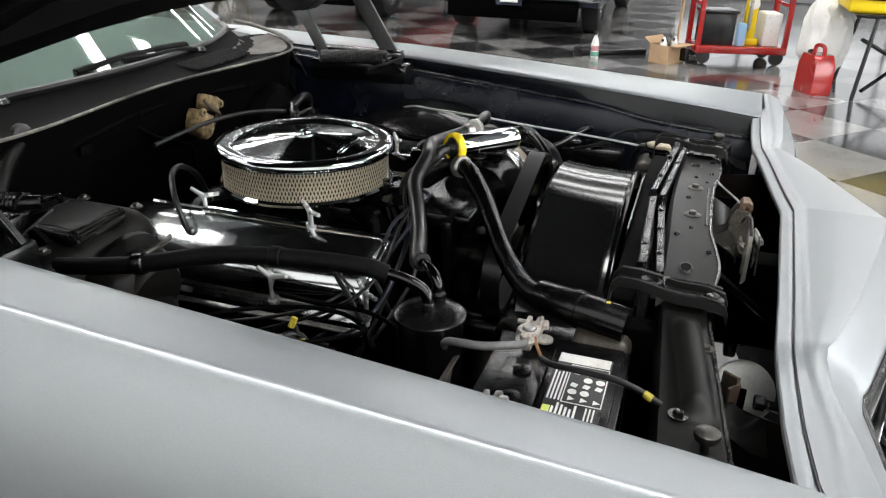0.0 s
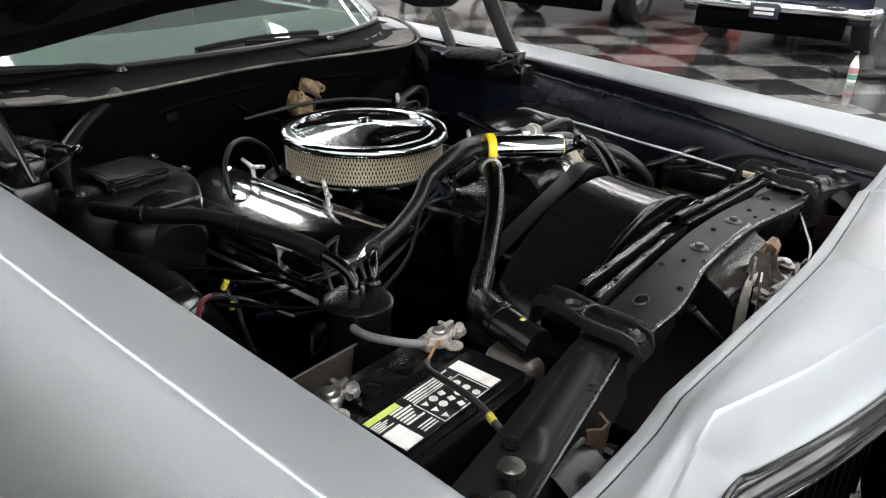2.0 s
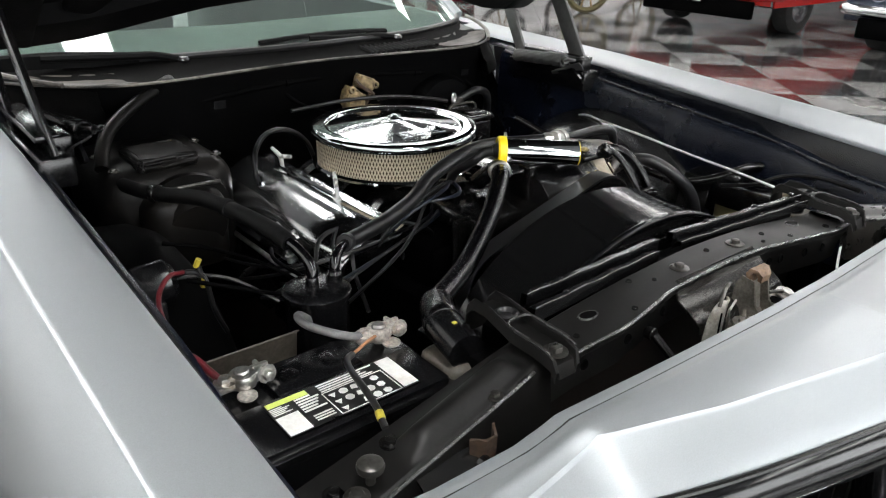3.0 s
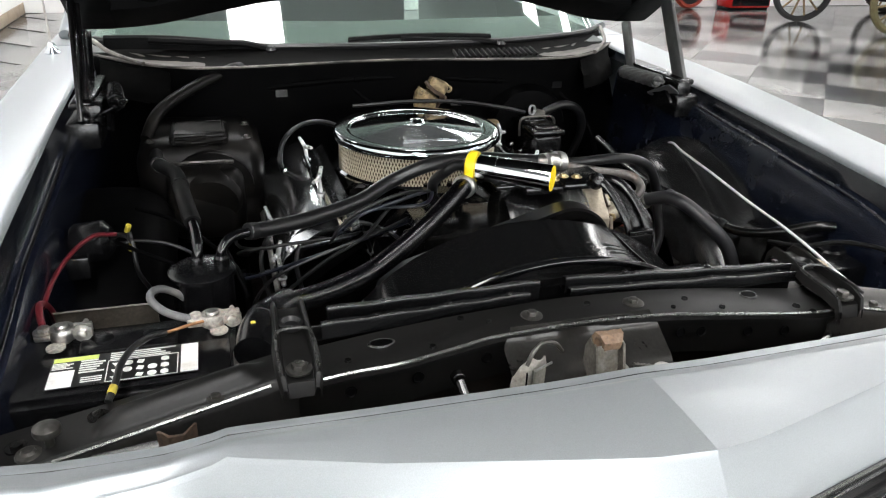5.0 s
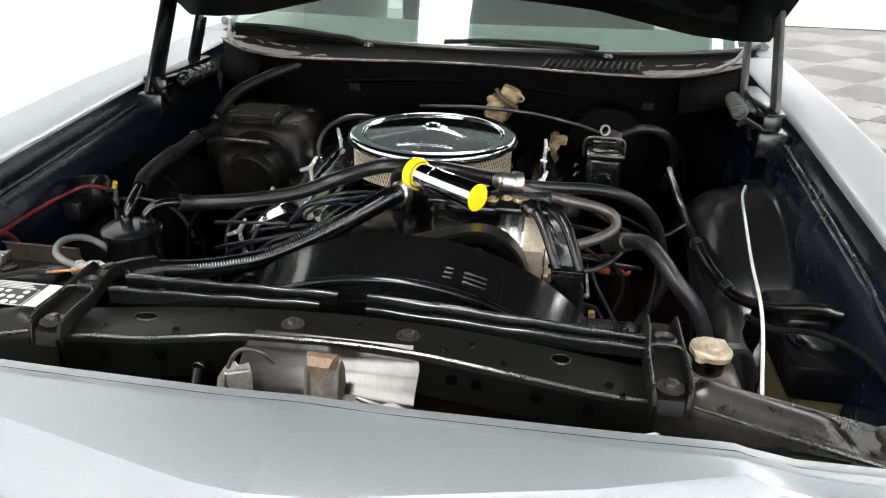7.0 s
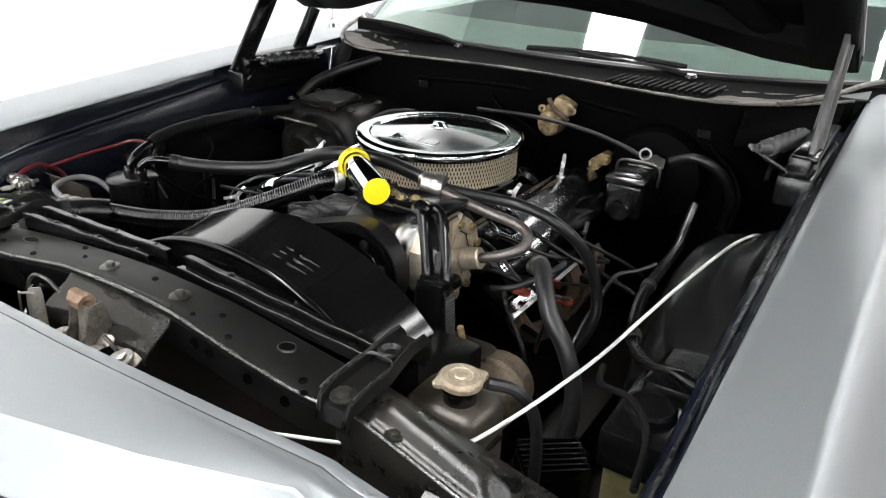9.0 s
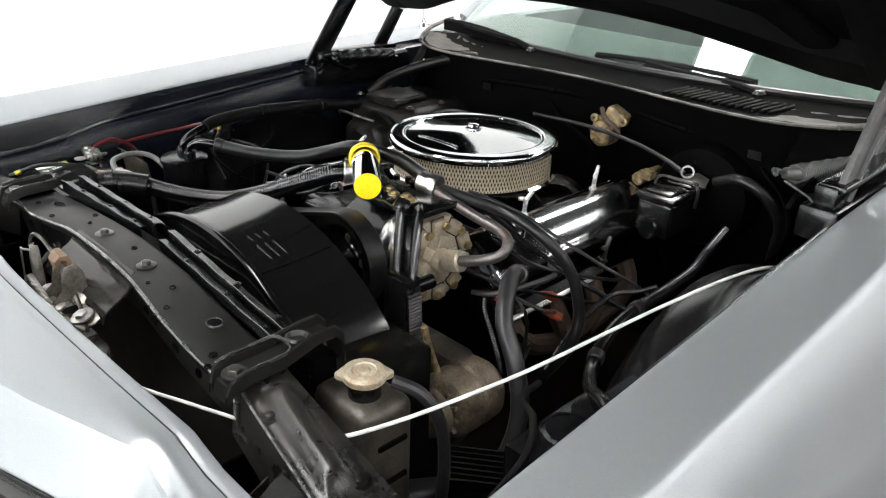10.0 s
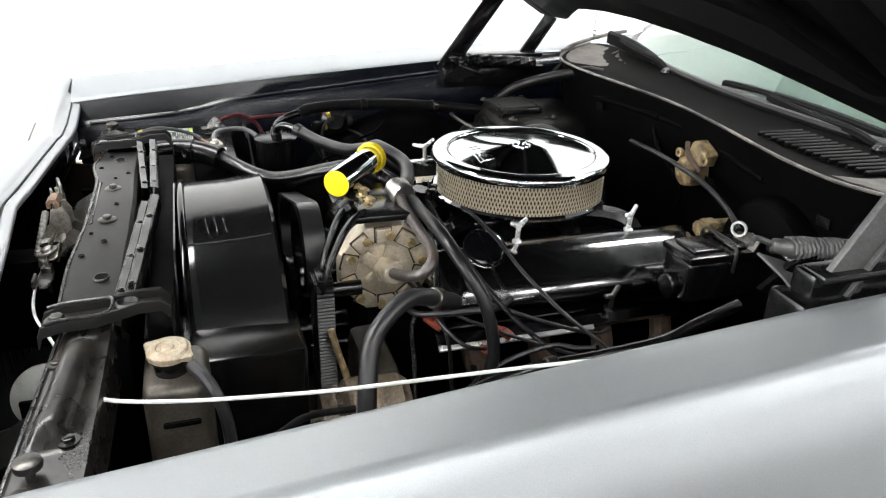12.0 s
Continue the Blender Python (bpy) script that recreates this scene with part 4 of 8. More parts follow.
for sx in (-0.016, 0.020):
    plate(bm, [(-0.118, 0.765), (-0.080, 0.765), (-0.062, 0.80), (-0.064, 0.838), (-0.072, 0.853), (-0.090, 0.850), (-0.098, 0.815), (-0.120, 0.795)], sx - 0.0016, sx + 0.0016, Matrix(((0, 0, 1, 0), (1, 0, 0, 0), (0, 1, 0, 0), (0, 0, 0, 1))), 0.0006)
box(bm, (-0.016, -0.116, 0.792), (0.020, -0.098, 0.797), 0.0015)
part("latch_body", bm, "worn_zinc", latch, "scuffed steel latch body")
bm = B()
rows = []
for y, z, w in ((-0.078, 0.846, 0.017), (-0.076, 0.858, 0.018), (-0.080, 0.866, 0.017), (-0.090, 0.866, 0.015), (-0.097, 0.858, 0.012), (-0.096, 0.848, 0.010)):
    rows.append([Vector((0.001 + k * w, y, z)) for k in (-1, -0.5, 0, 0.5, 1)])
loft(bm, rows, 0.006)
roughen(bm, 0.0006, 3, 1)
part("striker_hook", bm, "rust", latch, "rust-brown striker hook")
bm = B()
loft(bm, [[Vector((0.001 + k * w, y, z)) for k in (-1, -0.6, 0, 0.6, 1)] for y, z, w in ((-0.092, 0.780, 0.026), (-0.090, 0.795, 0.024), (-0.086, 0.812, 0.016), (-0.084, 0.832, 0.0155), (-0.081, 0.846, 0.0165))], 0.004)
roughen(bm, 0.0005, 9, 1)
part("latch_shaft", bm, "pale", latch, "pale worn latch upright")
bm = B()
lathe(bm, [(0, 0), (0.020, 0), (0.021, 0.002), (0.016, 0.004), (0.008, 0.005), (0.007, 0.010), (0, 0.010)], (0.030, -0.085, 0.792), (0.3, -0.75, 0.6), 24)
part("cam_disc", bm, "worn_zinc", latch, "round scuffed cam")
bm = B()
rows = []
for z, x0, x1 in ((0.765, -0.126, -0.082), (0.80, -0.126, -0.081), (0.824, -0.122, -0.080), (0.840, -0.112, -0.080), (0.849, -0.099, -0.082)):
    rows.append([Vector((x0 + (x1 - x0) * k, -0.090 - 0.008 * math.sin(math.pi * k), z)) for k in (0, 0.25, 0.42, 0.6, 0.8, 1)])
loft(bm, rows, 0.002)
lever = part("release_lever", bm, "pale", latch, "pale worn steel release lever")
bm = B()
tube(bm, [(-0.106, -0.094, 0.842), (-0.098, -0.092, 0.858), (-0.086, -0.089, 0.866), (-0.068, -0.084, 0.860), (-0.056, -0.080, 0.846)], 0.0026, 8, 5)
part("lever_hook", bm, "zinc", lever, "thin bent hook")
bm = B()
box(bm, (-0.1085, -0.1005, 0.768), (-0.1065, -0.0985, 0.836), 0.0005)
part("slot", bm, "flat", lever)
bm = B()
tube(bm, [(-0.106, -0.11, 0.775), (-0.104, -0.107, 0.838), (-0.100, -0.106, 0.842), (-0.078, -0.10, 0.846)], 0.0016, 6, 3)
part("wire_frame", bm, "steel", latch)
bm = B()
coil = [(-0.060 + 0.00055 * k + 0.002 * math.sin(k * 1.2), -0.114 + 0.0050 * math.cos(k * 1.2), 0.815 - 0.00012 * k + 0.0048 * math.sin(k * 1.2)) for k in range(215)]
tube(bm, coil, 0.0013, 5, 1)
part("return_spring", bm, "steel", latch, "bright coil spring")
bm = B()
rows = []
for x, y0, y1, z in ((-0.060, -0.108, -0.085, 0.786), (-0.045, -0.112, -0.082, 0.792), (-0.02, -0.112, -0.082, 0.790), (0.03, -0.112, -0.082, 0.792), (0.055, -0.112, -0.080, 0.799), (0.088, -0.110, -0.078, 0.800), (0.098, -0.102, -0.078, 0.795)):
    rows.append([Vector((x, y0 + (y1 - y0) * k, z + dz)) for k, dz in ((0, -0.018), (0.05, -0.004), (0.3, 0), (0.7, 0.001), (1, 0.006))])
loft(bm, rows, 0.003)
part("latch_base", bm, "worn_zinc", latch, "dirty pressed latch base")
bolts(latch, [(-0.040, -0.098, 0.795), (0.080, -0.094, 0.803), (0.030, -0.104, 0.795)], 0.009, 0.007, "steel", (0, -0.3, 0.9))
bm = B()
plate(bm, [(0.010 * math.cos(2 * math.pi * k / 20), 0.016 * math.sin(2 * math.pi * k / 20)) for k in range(20)], 0, 0.001, Matrix.Translation((0.052, -0.094, 0.8015)))
part("slot", bm, "flat", latch, "dark oval slot")
bm = B()
tube(bm, [(0.10, -0.098, 0.74), (0.098, -0.096, 0.79), (0.075, -0.092, 0.808), (0.040, -0.086, 0.815)], 0.003, 6, 5)
part("link_rod", bm, "zinc", latch)
bm = B()
plate(bm, [(0.098, -0.106), (0.130, -0.108), (0.158, -0.100), (0.160, -0.090), (0.130, -0.084), (0.098, -0.086)], 0.776, 0.7785, None, 0.0008)
box(bm, (0.128, -0.110, 0.776), (0.158, -0.106, 0.790), 0.001)
box(bm, (0.090, -0.104, 0.774), (0.112, -0.088, 0.788), 0.002)
part("cable_bracket", bm, "zinc", latch, "small worn cable bracket")
# plates that close the nose at both sides
for sx in (-1, 1):
    bm = B()
    loft(bm, [[Vector((sx * x, y, z)) for z in (0.44, 0.55, 0.66, 0.762)] for x, y in ((0.52, -0.165), (0.50, -0.13), (0.485, -0.09), (0.47, -0.05))], 0.002)
    part("nose_closing_plate", bm, "baffle", support, "brown-black closing plate")
    bm = B()
    box(bm, (sx * 0.392 - 0.003, -0.10, 0.36), (sx * 0.392 + 0.003, -0.012, 0.735), 0.002)
    part("duct_side", bm, "flat", support, "black duct side")
bm = B()
loft(bm, [[Vector((x, y, z)) for z in (0.69, 0.74, 0.78, 0.806)] for x, y in ((-0.512, -0.066), (-0.500, -0.078), (-0.484, -0.078), (-0.472, -0.060))], 0.003)
roughen(bm, 0.0008, 21, 1)
part("upright_bracket", bm, "old_rust", support, "rusty brown upright bracket")
# brace rods in the dark behind the nose
for a, b in (((-0.17, -0.045, 0.80), (-0.15, -0.14, 0.72)), ((-0.52, -0.105, 0.80), (-0.42, -0.15, 0.73))):
    brace = thing("nose_brace", a, "thin grey brace rod behind the nose", "brace", "nose braces")
    bm = B()
    rod(bm, a, b, 0.006, seg=10)
    rod(bm, Vector(a) + Vector((0, 0.012, 0.0)), a, 0.009, seg=10)
    part("rod", bm, "dusty", brace)
# centre support between latch and grille
bm = B()
box(bm, (-0.03, -0.27, 0.60), (0.03, -0.07, 0.765), 0.004)
part("latch_stay", bm, "flat", latch)

# pale horns low behind the nose, one on each side
for s in (-1, 1):
    horn = thing("horn", (s * 0.18, -0.12, 0.50), "pale round horn mounted low behind the nose", "horn", "horns")
    bm = B()
    lathe(bm, [(0, 0.0), (0.02, 0.0005), (0.040, 0.003), (0.048, 0.008), (0.051, 0.018), (0.048, 0.05), (0.02, 0.06), (0, 0.06)], (s * 0.178, -0.126, 0.602), (-s * 0.78, 0.10, -0.62), 36)
    part("trumpet", bm, "white", horn)
    bm = B()
    box(bm, (s * 0.2925 - 0.0475, -0.16, 0.44), (s * 0.2925 + 0.0475, -0.085, 0.60), 0.012, seg=3)
    box(bm, (s * 0.215 - 0.055, -0.135, 0.46), (s * 0.215 + 0.055, -0.11, 0.50), 0.006)
    mount = part("mount", bm, "plastic", horn)
    if s < 0:
        bm = B()
        box(bm, (-0.316, -0.128, 0.6005), (-0.293, -0.112, 0.6013))
        part("sticker", bm, "white", mount, "small white sticker", smooth=False)

# ---- radiator and fan shroud ----
radiator = thing("radiator", (0, 0.09, 0.42), "black radiator with a dusty cap on its side tank", "radiator")
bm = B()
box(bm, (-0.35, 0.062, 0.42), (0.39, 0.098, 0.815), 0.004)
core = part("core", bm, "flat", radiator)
bm = B()
for i in range(44):
    box(bm, (-0.34, 0.058, 0.43 + 0.0086 * i), (0.385, 0.062, 0.4345 + 0.0086 * i))
tagged(part("fin_pack", bm, "dusty", core, smooth=False), kind="stuff")
for x0, x1 in ((-0.43, -0.35), (0.39, 0.495)):
    bm = B()
    box(bm, (x0, 0.055, 0.43), (x1, 0.135, 0.79), 0.016, seg=3)
    part("side_tank", bm, "tank", radiator, "dusty grey-black side tank")
for z in (0.56, 0.62, 0.68, 0.735):
    bm = B()
    box(bm, (0.488, 0.075, z), (0.499, 0.12, z + 0.008), 0.003)
    part("tank_rib", bm, "dusty", radiator)
bm = B()
lathe(bm, [(0.020, -0.03), (0.020, 0.005), (0.024, 0.010), (0.024, 0.015), (0.014, 0.016)], (0.453, 0.09, 0.80), (0, -0.05, 1), 24)
part("filler_neck", bm, "dusty", radiator)
bm = B()
ears = []
for k in range(48):
    a = 2 * math.pi * k / 48
    r = 0.0265 + 0.0085 * max(0, math.cos(2 * (a - 0.6)) - 0.82) / 0.18
    ears.append((r * math.cos(a), r * math.sin(a)))
plate(bm, ears, 0.0, 0.006, Matrix.Translation((0.453, 0.09, 0.815)) @ pose(0, 0, 0, 3, 4, 20), 0.0015)
lathe(bm, [(0.025, 0.006), (0.022, 0.0095), (0.015, 0.010), (0.0135, 0.0085), (0.008, 0.0085), (0.006, 0.0100), (0, 0.0100)], (0.453, 0.09, 0.815), (0.05, -0.04, 1), 28)
part("cap", bm, "cap", radiator, "dusty tan metal cap with two ears")
bm = B()
tube(bm, [(0.475, 0.115, 0.808), (0.505, 0.135, 0.795), (0.525, 0.15, 0.75), (0.53, 0.15, 0.66), (0.52, 0.14, 0.55), (0.51, 0.13, 0.46)], 0.008, 10, 6)
part("overflow_hose", bm, "grey_hose", radiator, "grey overflow hose")

shroud = thing("fan_shroud", (0.03, 0.18, 0.5), "glossy black plastic fan shroud with a rounded top", "fan shroud")
bm = B()
SC = (0.035, 0.57)


def arch(y, r, k=1.0, n=28, low=0.46):
    p = [Vector((SC[0] - r * 1.16, y, low))]
    for i in range(n + 1):
        a = math.pi * (1 - i / n)
        c, s_ = math.cos(a), math.sin(a)
        q = (abs(c) ** k * (1 if c > 0 else -1) * 1.16, s_ ** k)
        p.append(Vector((SC[0] + r * q[0], y, SC[1] + r * q[1])))
    p.append(Vector((SC[0] + r * 1.16, y, low)))
    return p


loft(bm, [arch(y, r, k) for y, r, k in ((0.1085, 0.262, 1.0), (0.1090, 0.278, 1.0), (0.1110, 0.2900, 1.0), (0.116, 0.2920, 1.0), (0.130, 0.2922, 1.0), (0.19, 0.294, 1.0), (0.235, 0.298, 1.0), (0.25, 0.300, 1.0), (0.256, 0.294, 1.0), (0.258, 0.27, 1.0), (0.24, 0.265, 1.0))], 0.002)
part("shell", bm, "shroud", shroud, "glossy black shroud shell")
bm = B()
loft(bm, [[Vector((x, 0.1005, z)) for z in (0.44, 0.835 - 0.5 * max(0, abs(x - 0.035) - 0.16))] for x in [-0.33 + 0.73 * i / 20 for i in range(21)]], 0.003)
part("face_plate", bm, "shroud", shroud)
bm = B()
tube(bm, [p + Vector((0, 0, 0.001)) for p in arch(0.112, 0.2915, 1.0)[3:-3]], 0.0062, 12, 2)
part("lip", bm, "gloss", shroud, "rounded glossy front lip")
# louvre slits on the top and a fold line beside them
def on_arch(a, r=0.2945):
    return SC[0] + r * 1.16 * math.cos(a), SC[1] + r * math.sin(a)


for a, half, number in ((78.0, 0.006, 3), (71.5, 0.017, 3)):
    for k in range(number):
        px, pz = on_arch(radians(a))
        bm = B()
        box(bm, (-half, -0.0005, -0.002), (half, 0.0005, 0.0012), 0.0002, Matrix.Translation((px, 0.150 + 0.0135 * k, pz - 0.0018 + 0.0004 * k)) @ pose(0, 0, 0, 0, 90 - a, 6))
        part("slit", bm, "edge", shroud)
bm = B()
tube(bm, [(on_arch(radians(65))[0], 0.118, on_arch(radians(65), 0.2925)[1]), (on_arch(radians(65))[0], 0.18, on_arch(radians(65), 0.2945)[1]), (on_arch(radians(65))[0], 0.245, on_arch(radians(65), 0.2995)[1])], 0.0016, 6, 4)
part("fold_line", bm, "shroud", shroud)
for x0, x1, zt in ((0.27, 0.385, 0.752), (-0.33, -0.25, 0.72)):
    bm = B()
    box(bm, (x0, 0.105, 0.44), (x1, 0.268, zt), 0.008)
    box(bm, (x0, 0.098, 0.44), (x1 + 0.006, 0.112, zt + 0.012), 0.003)
    part("wing", bm, "dusty", shroud)
# fan in the dark of the shroud
fan = thing("cooling_fan", (0.035, 0.25, 0.57), "black metal cooling fan inside the shroud", "fan")
bm = B()
lathe(bm, [(0, -0.05), (0.05, -0.05), (0.055, -0.02), (0.05, 0.05), (0.03, 0.06), (0.03, 0.16), (0, 0.16)], (0.035, 0.23, 0.57), (0, 1, 0), 24)
part("hub", bm, "dusty", fan)
for k in range(6):
    bm = B()
    box(bm, (0.045, -0.035, -0.002), (0.245, 0.035, 0.002), 0.001, Matrix.Translation((0.035, 0.225, 0.57)) @ Matrix.Rotation(k * math.pi / 3, 4, "Y") @ pose(0, 0, 0, 90, 0, 0) @ pose(0, 0, 0, 25, 0, 0))
    part("blade", bm, "flat", fan)

# ---- battery ----
battery = thing("battery", (-0.56, 0.14, 0.6), "black car battery with a printed label and corroded terminals", "battery")
bm = B()
box(bm, (-0.692, 0.055, 0.60), (-0.425, 0.228, 0.772), 0.006)
part("case", bm, "plastic", battery)
bm = B()
box(bm, (-0.694, 0.053, 0.764), (-0.423, 0.230, 0.776), 0.003)
box(bm, (-0.685, 0.062, 0.772), (-0.432, 0.150, 0.784), 0.003)
box(bm, (-0.620, 0.150, 0.772), (-0.500, 0.205, 0.786), 0.003)
part("lid", bm, "plastic", battery, "black ribbed lid")
for x in (-0.59, -0.53):
    bm = B()
    lathe(bm, [(0.012, 0), (0.012, 0.003), (0.009, 0.004), (0, 0.004)], (x, 0.178, 0.786), (0, 0, 1), 16)
    part("vent_plug", bm, "plastic", battery)
LM = Matrix.Translation((-0.562, 0.106, 0.7865)) @ pose(0, 0, 0, 0, 0, 0)
bm = B()
box(bm, (-0.084, -0.034, 0), (0.090, 0.034, 0.0008), 0, LM)
label = part("label_sheet", bm, "label", battery, "black and white printed label", smooth=False)


def mark(x0, y0, x1, y1, mat):
    b_ = B()
    box(b_, (x0, y0, 0.0008), (x1, y1, 0.0012), 0, LM)
    part("print", b_, mat, label, smooth=False)


mark(-0.082, 0.024, -0.030, 0.033, "lime")
mark(-0.083, -0.033, -0.055, 0.003, "white")
mark(0.069, -0.032, 0.090, 0.033, "white")
for k in range(5):
    mark(-0.082, 0.008 + 0.003 * k, -0.058 - 0.004 * ((k * 5) % 3), 0.0095 + 0.003 * k, "white")
for k in range(6):
    mark(-0.050, 0.020 - 0.0052 * k, -0.050 + 0.020 + 0.003 * ((k * 7) % 4), 0.0228 - 0.0052 * k, "white")
for k in range(3):
    mark(-0.046, -0.018 - 0.0045 * k, -0.022, -0.016 - 0.0045 * k, "white")
for k in range(4):
    mark(-0.016, 0.030 - 0.0045 * k, 0.062 - 0.006 * ((k * 3) % 4), 0.0322 - 0.0045 * k, "white")
for x0, y0, x1, y1 in ((-0.018, 0.0135, 0.066, 0.0148), (-0.018, -0.033, 0.066, -0.0317), (-0.018, -0.033, -0.0168, 0.0148), (0.0648, -0.033, 0.066, 0.0148)):
    mark(x0, y0, x1, y1, "white")
for k, (cx, cy) in enumerate([(-0.008 + 0.0145 * i, y) for y in (0.005, -0.010, -0.025) for i in range(5)]):
    if k in (3, 11):
        continue
    b_ = B()
    n = (3, 24, 4, 24, 6)[k % 5]
    plate(b_, [(cx + 0.0055 * math.cos(2 * math.pi * i / n + 0.5), cy + 0.0055 * math.sin(2 * math.pi * i / n + 0.5)) for i in range(n)], 0.0008, 0.0012, LM)
    part("print", b_, "white", label, smooth=False)


def terminal(x, y, mat):
    t = thing("battery_clamp", (x, y, 0.78), "corroded grey battery clamp with bolts on its post" if mat == "corroded" else "bright steel battery clamp with bolts on its post", "battery clamp", "battery clamps")
    b_ = B()
    lathe(b_, [(0.009, 0), (0.0085, 0.024), (0.007, 0.026), (0, 0.026)], (x, y, 0.780), (0, 0, 1), 18)
    part("post", b_, "steel", t)
    b_ = B()
    lathe(b_, [(0.010, 0), (0.016, 0), (0.017, 0.004), (0.017, 0.012), (0.015, 0.016), (0.010, 0.016)], (x, y, 0.786), (0, 0, 1), 20)
    box(b_, (x + 0.012, y - 0.010, 0.788), (x + 0.038, y - 0.003, 0.802), 0.002)
    box(b_, (x + 0.012, y + 0.003, 0.788), (x + 0.036, y + 0.010, 0.802), 0.002)
    box(b_, (x - 0.034, y - 0.010, 0.787), (x - 0.010, y + 0.010, 0.797), 0.003)
    part("ring", b_, mat, t)
    b_ = B()
    bolt_head(b_, (x + 0.026, y - 0.011, 0.796), 0.007, 0.010, (0, -1, 0.1))
    rod(b_, (x + 0.026, y - 0.02, 0.796), (x + 0.026, y + 0.022, 0.796), 0.0035, seg=10)
    part("clamp_bolt", b_, mat, t)
    b_ = B()
    bolt_head(b_, (x - 0.022, y, 0.797), 0.008, 0.008)
    part("clamp_bolt", b_, mat, t)
    return t


terminal(-0.452, 0.188, "corroded")
terminal(-0.642, 0.196, "steel")
for x, y in ((-0.445, 0.168), (-0.648, 0.172)):
    tag = thing("terminal_washer", (x, y, 0.786), "round copper felt washer on the battery lid", "washer", "terminal washers")
    bm = B()
    lathe(bm, [(0, 0), (0.012, 0), (0.012, 0.0025), (0.006, 0.003), (0, 0.003)], (x, y, 0.784), (0, 0, 1), 18)
    part("disc", bm, "corroded", tag)
tray = thing("battery_tray", (-0.56, 0.14, 0.58), "black battery tray with a hold-down plate", "battery tray")
bm = B()
box(bm, (-0.70, 0.045, 0.585), (-0.415, 0.24, 0.600), 0.004)
box(bm, (-0.70, 0.231, 0.585), (-0.415, 0.240, 0.66), 0.003)
part("tray", bm, "dusty", tray)
bm = B()
loft(bm, [[Vector((x, y, z)) for y, z in ((0.285, 0.62), (0.278, 0.72), (0.27, 0.785), (0.262, 0.79))] for x in (-0.665, -0.63, -0.565, -0.53)], 0.002)
box(bm, (-0.64, 0.235, 0.59), (-0.56, 0.29, 0.63), 0.004)
part("hold_down_plate", bm, "tank", tray, "grey-black upright plate")


# ---- wires, hoses and cables ----
def line_thing(name, label, category, pts, r, mat, group="", ribs=0.0, seg=12, pitch=0.006, n=8, ends=None):
    t = thing(name, pts[0], label, category, group)
    b_ = B()
    tube(b_, pts, r, seg, n, ribs, pitch)
    part("sleeve" if r > 0.01 else "strand", b_, mat, t)
    for k, (i, er, em) in enumerate(ends or []):
        p = smooth_path(pts, n)
        i0 = max(1, min(len(p) - 2, int(i * (len(p) - 1))))
        d = (p[i0 + 1] - p[i0 - 1]).normalized()
        b_ = B()
        half = 0.009 if er > 0.008 else 0.0055
        rod(b_, p[i0] - d * half, p[i0] + d * half, er, seg=18)
        part("clamp", b_, em, t, "metal hose clamp" if em != "shaded_yellow" else "yellow connector")
    return t


line_thing("battery_cable", "thick grey battery ground cable looping from the clamp", "cable", [(-0.474, 0.190, 0.795), (-0.494, 0.186, 0.803), (-0.516, 0.195, 0.811), (-0.533, 0.230, 0.812), (-0.530, 0.263, 0.808), (-0.513, 0.285, 0.795), (-0.488, 0.296, 0.765), (-0.47, 0.29, 0.70)], 0.0055, "grey_cable")
line_thing("battery_cable", "thick red battery cable from the clamp into the bay", "cable", [(-0.664, 0.200, 0.794), (-0.672, 0.225, 0.803), (-0.678, 0.26, 0.805), (-0.678, 0.30, 0.78), (-0.67, 0.32, 0.73)], 0.0048, "red")
line_thing("battery_cable", "thin red starter cable along the inner fender", "cable", [(-0.678, 0.27, 0.795), (-0.674, 0.35, 0.802), (-0.658, 0.42, 0.810), (-0.63, 0.455, 0.820), (-0.60, 0.48, 0.81)], 0.0036, "red")
wire = line_thing("ground_wire", "brown ground wire over the battery to the panel", "wire", [(-0.455, 0.180, 0.797), (-0.480, 0.172, 0.797), (-0.514, 0.157, 0.797)], 0.0022, "brown", seg=6)
line_thing("ground_wire_sleeve", "black sleeved wire with a yellow connector", "wire", [(-0.512, 0.158, 0.797), (-0.530, 0.142, 0.803), (-0.546, 0.104, 0.812), (-0.556, 0.064, 0.816), (-0.560, 0.036, 0.811), (-0.564, 0.020, 0.806), (-0.567, 0.008, 0.802)], 0.0042, "rubber", ends=[(0.80, 0.0050, "shaded_yellow")])

canister = thing("vapour_canister", (-0.465, 0.325, 0.66), "round black vapour canister with two hoses on its lid", "canister")
bm = B()
lathe(bm, [(0, 0), (0.043, 0), (0.046, 0.006), (0.046, 0.135), (0.050, 0.138), (0.050, 0.145), (0.046, 0.148), (0.030, 0.150), (0, 0.152)], (-0.465, 0.325, 0.660), (0, 0, 1), 32)
part("body", bm, "plastic", canister)
bm = B()
lathe(bm, [(0, 0), (0.012, 0), (0.012, 0.012), (0.009, 0.016), (0, 0.016)], (-0.435, 0.325, 0.81), (0, 0, 1), 16)
lathe(bm, [(0, 0), (0.010, 0), (0.010, 0.012), (0.008, 0.016), (0, 0.016)], (-0.472, 0.325, 0.81), (0, 0, 1), 16)
part("spigot", bm, "plastic", canister)
bm = B()
tube(bm, [(-0.435, 0.325, 0.812), (-0.433, 0.326, 0.834), (-0.416, 0.342, 0.846), (-0.380, 0.374, 0.840)], 0.0078, 12, 6)
part("outlet_pipe", bm, "wet_hose", canister, "thin glossy black outlet pipe")
bm = B()
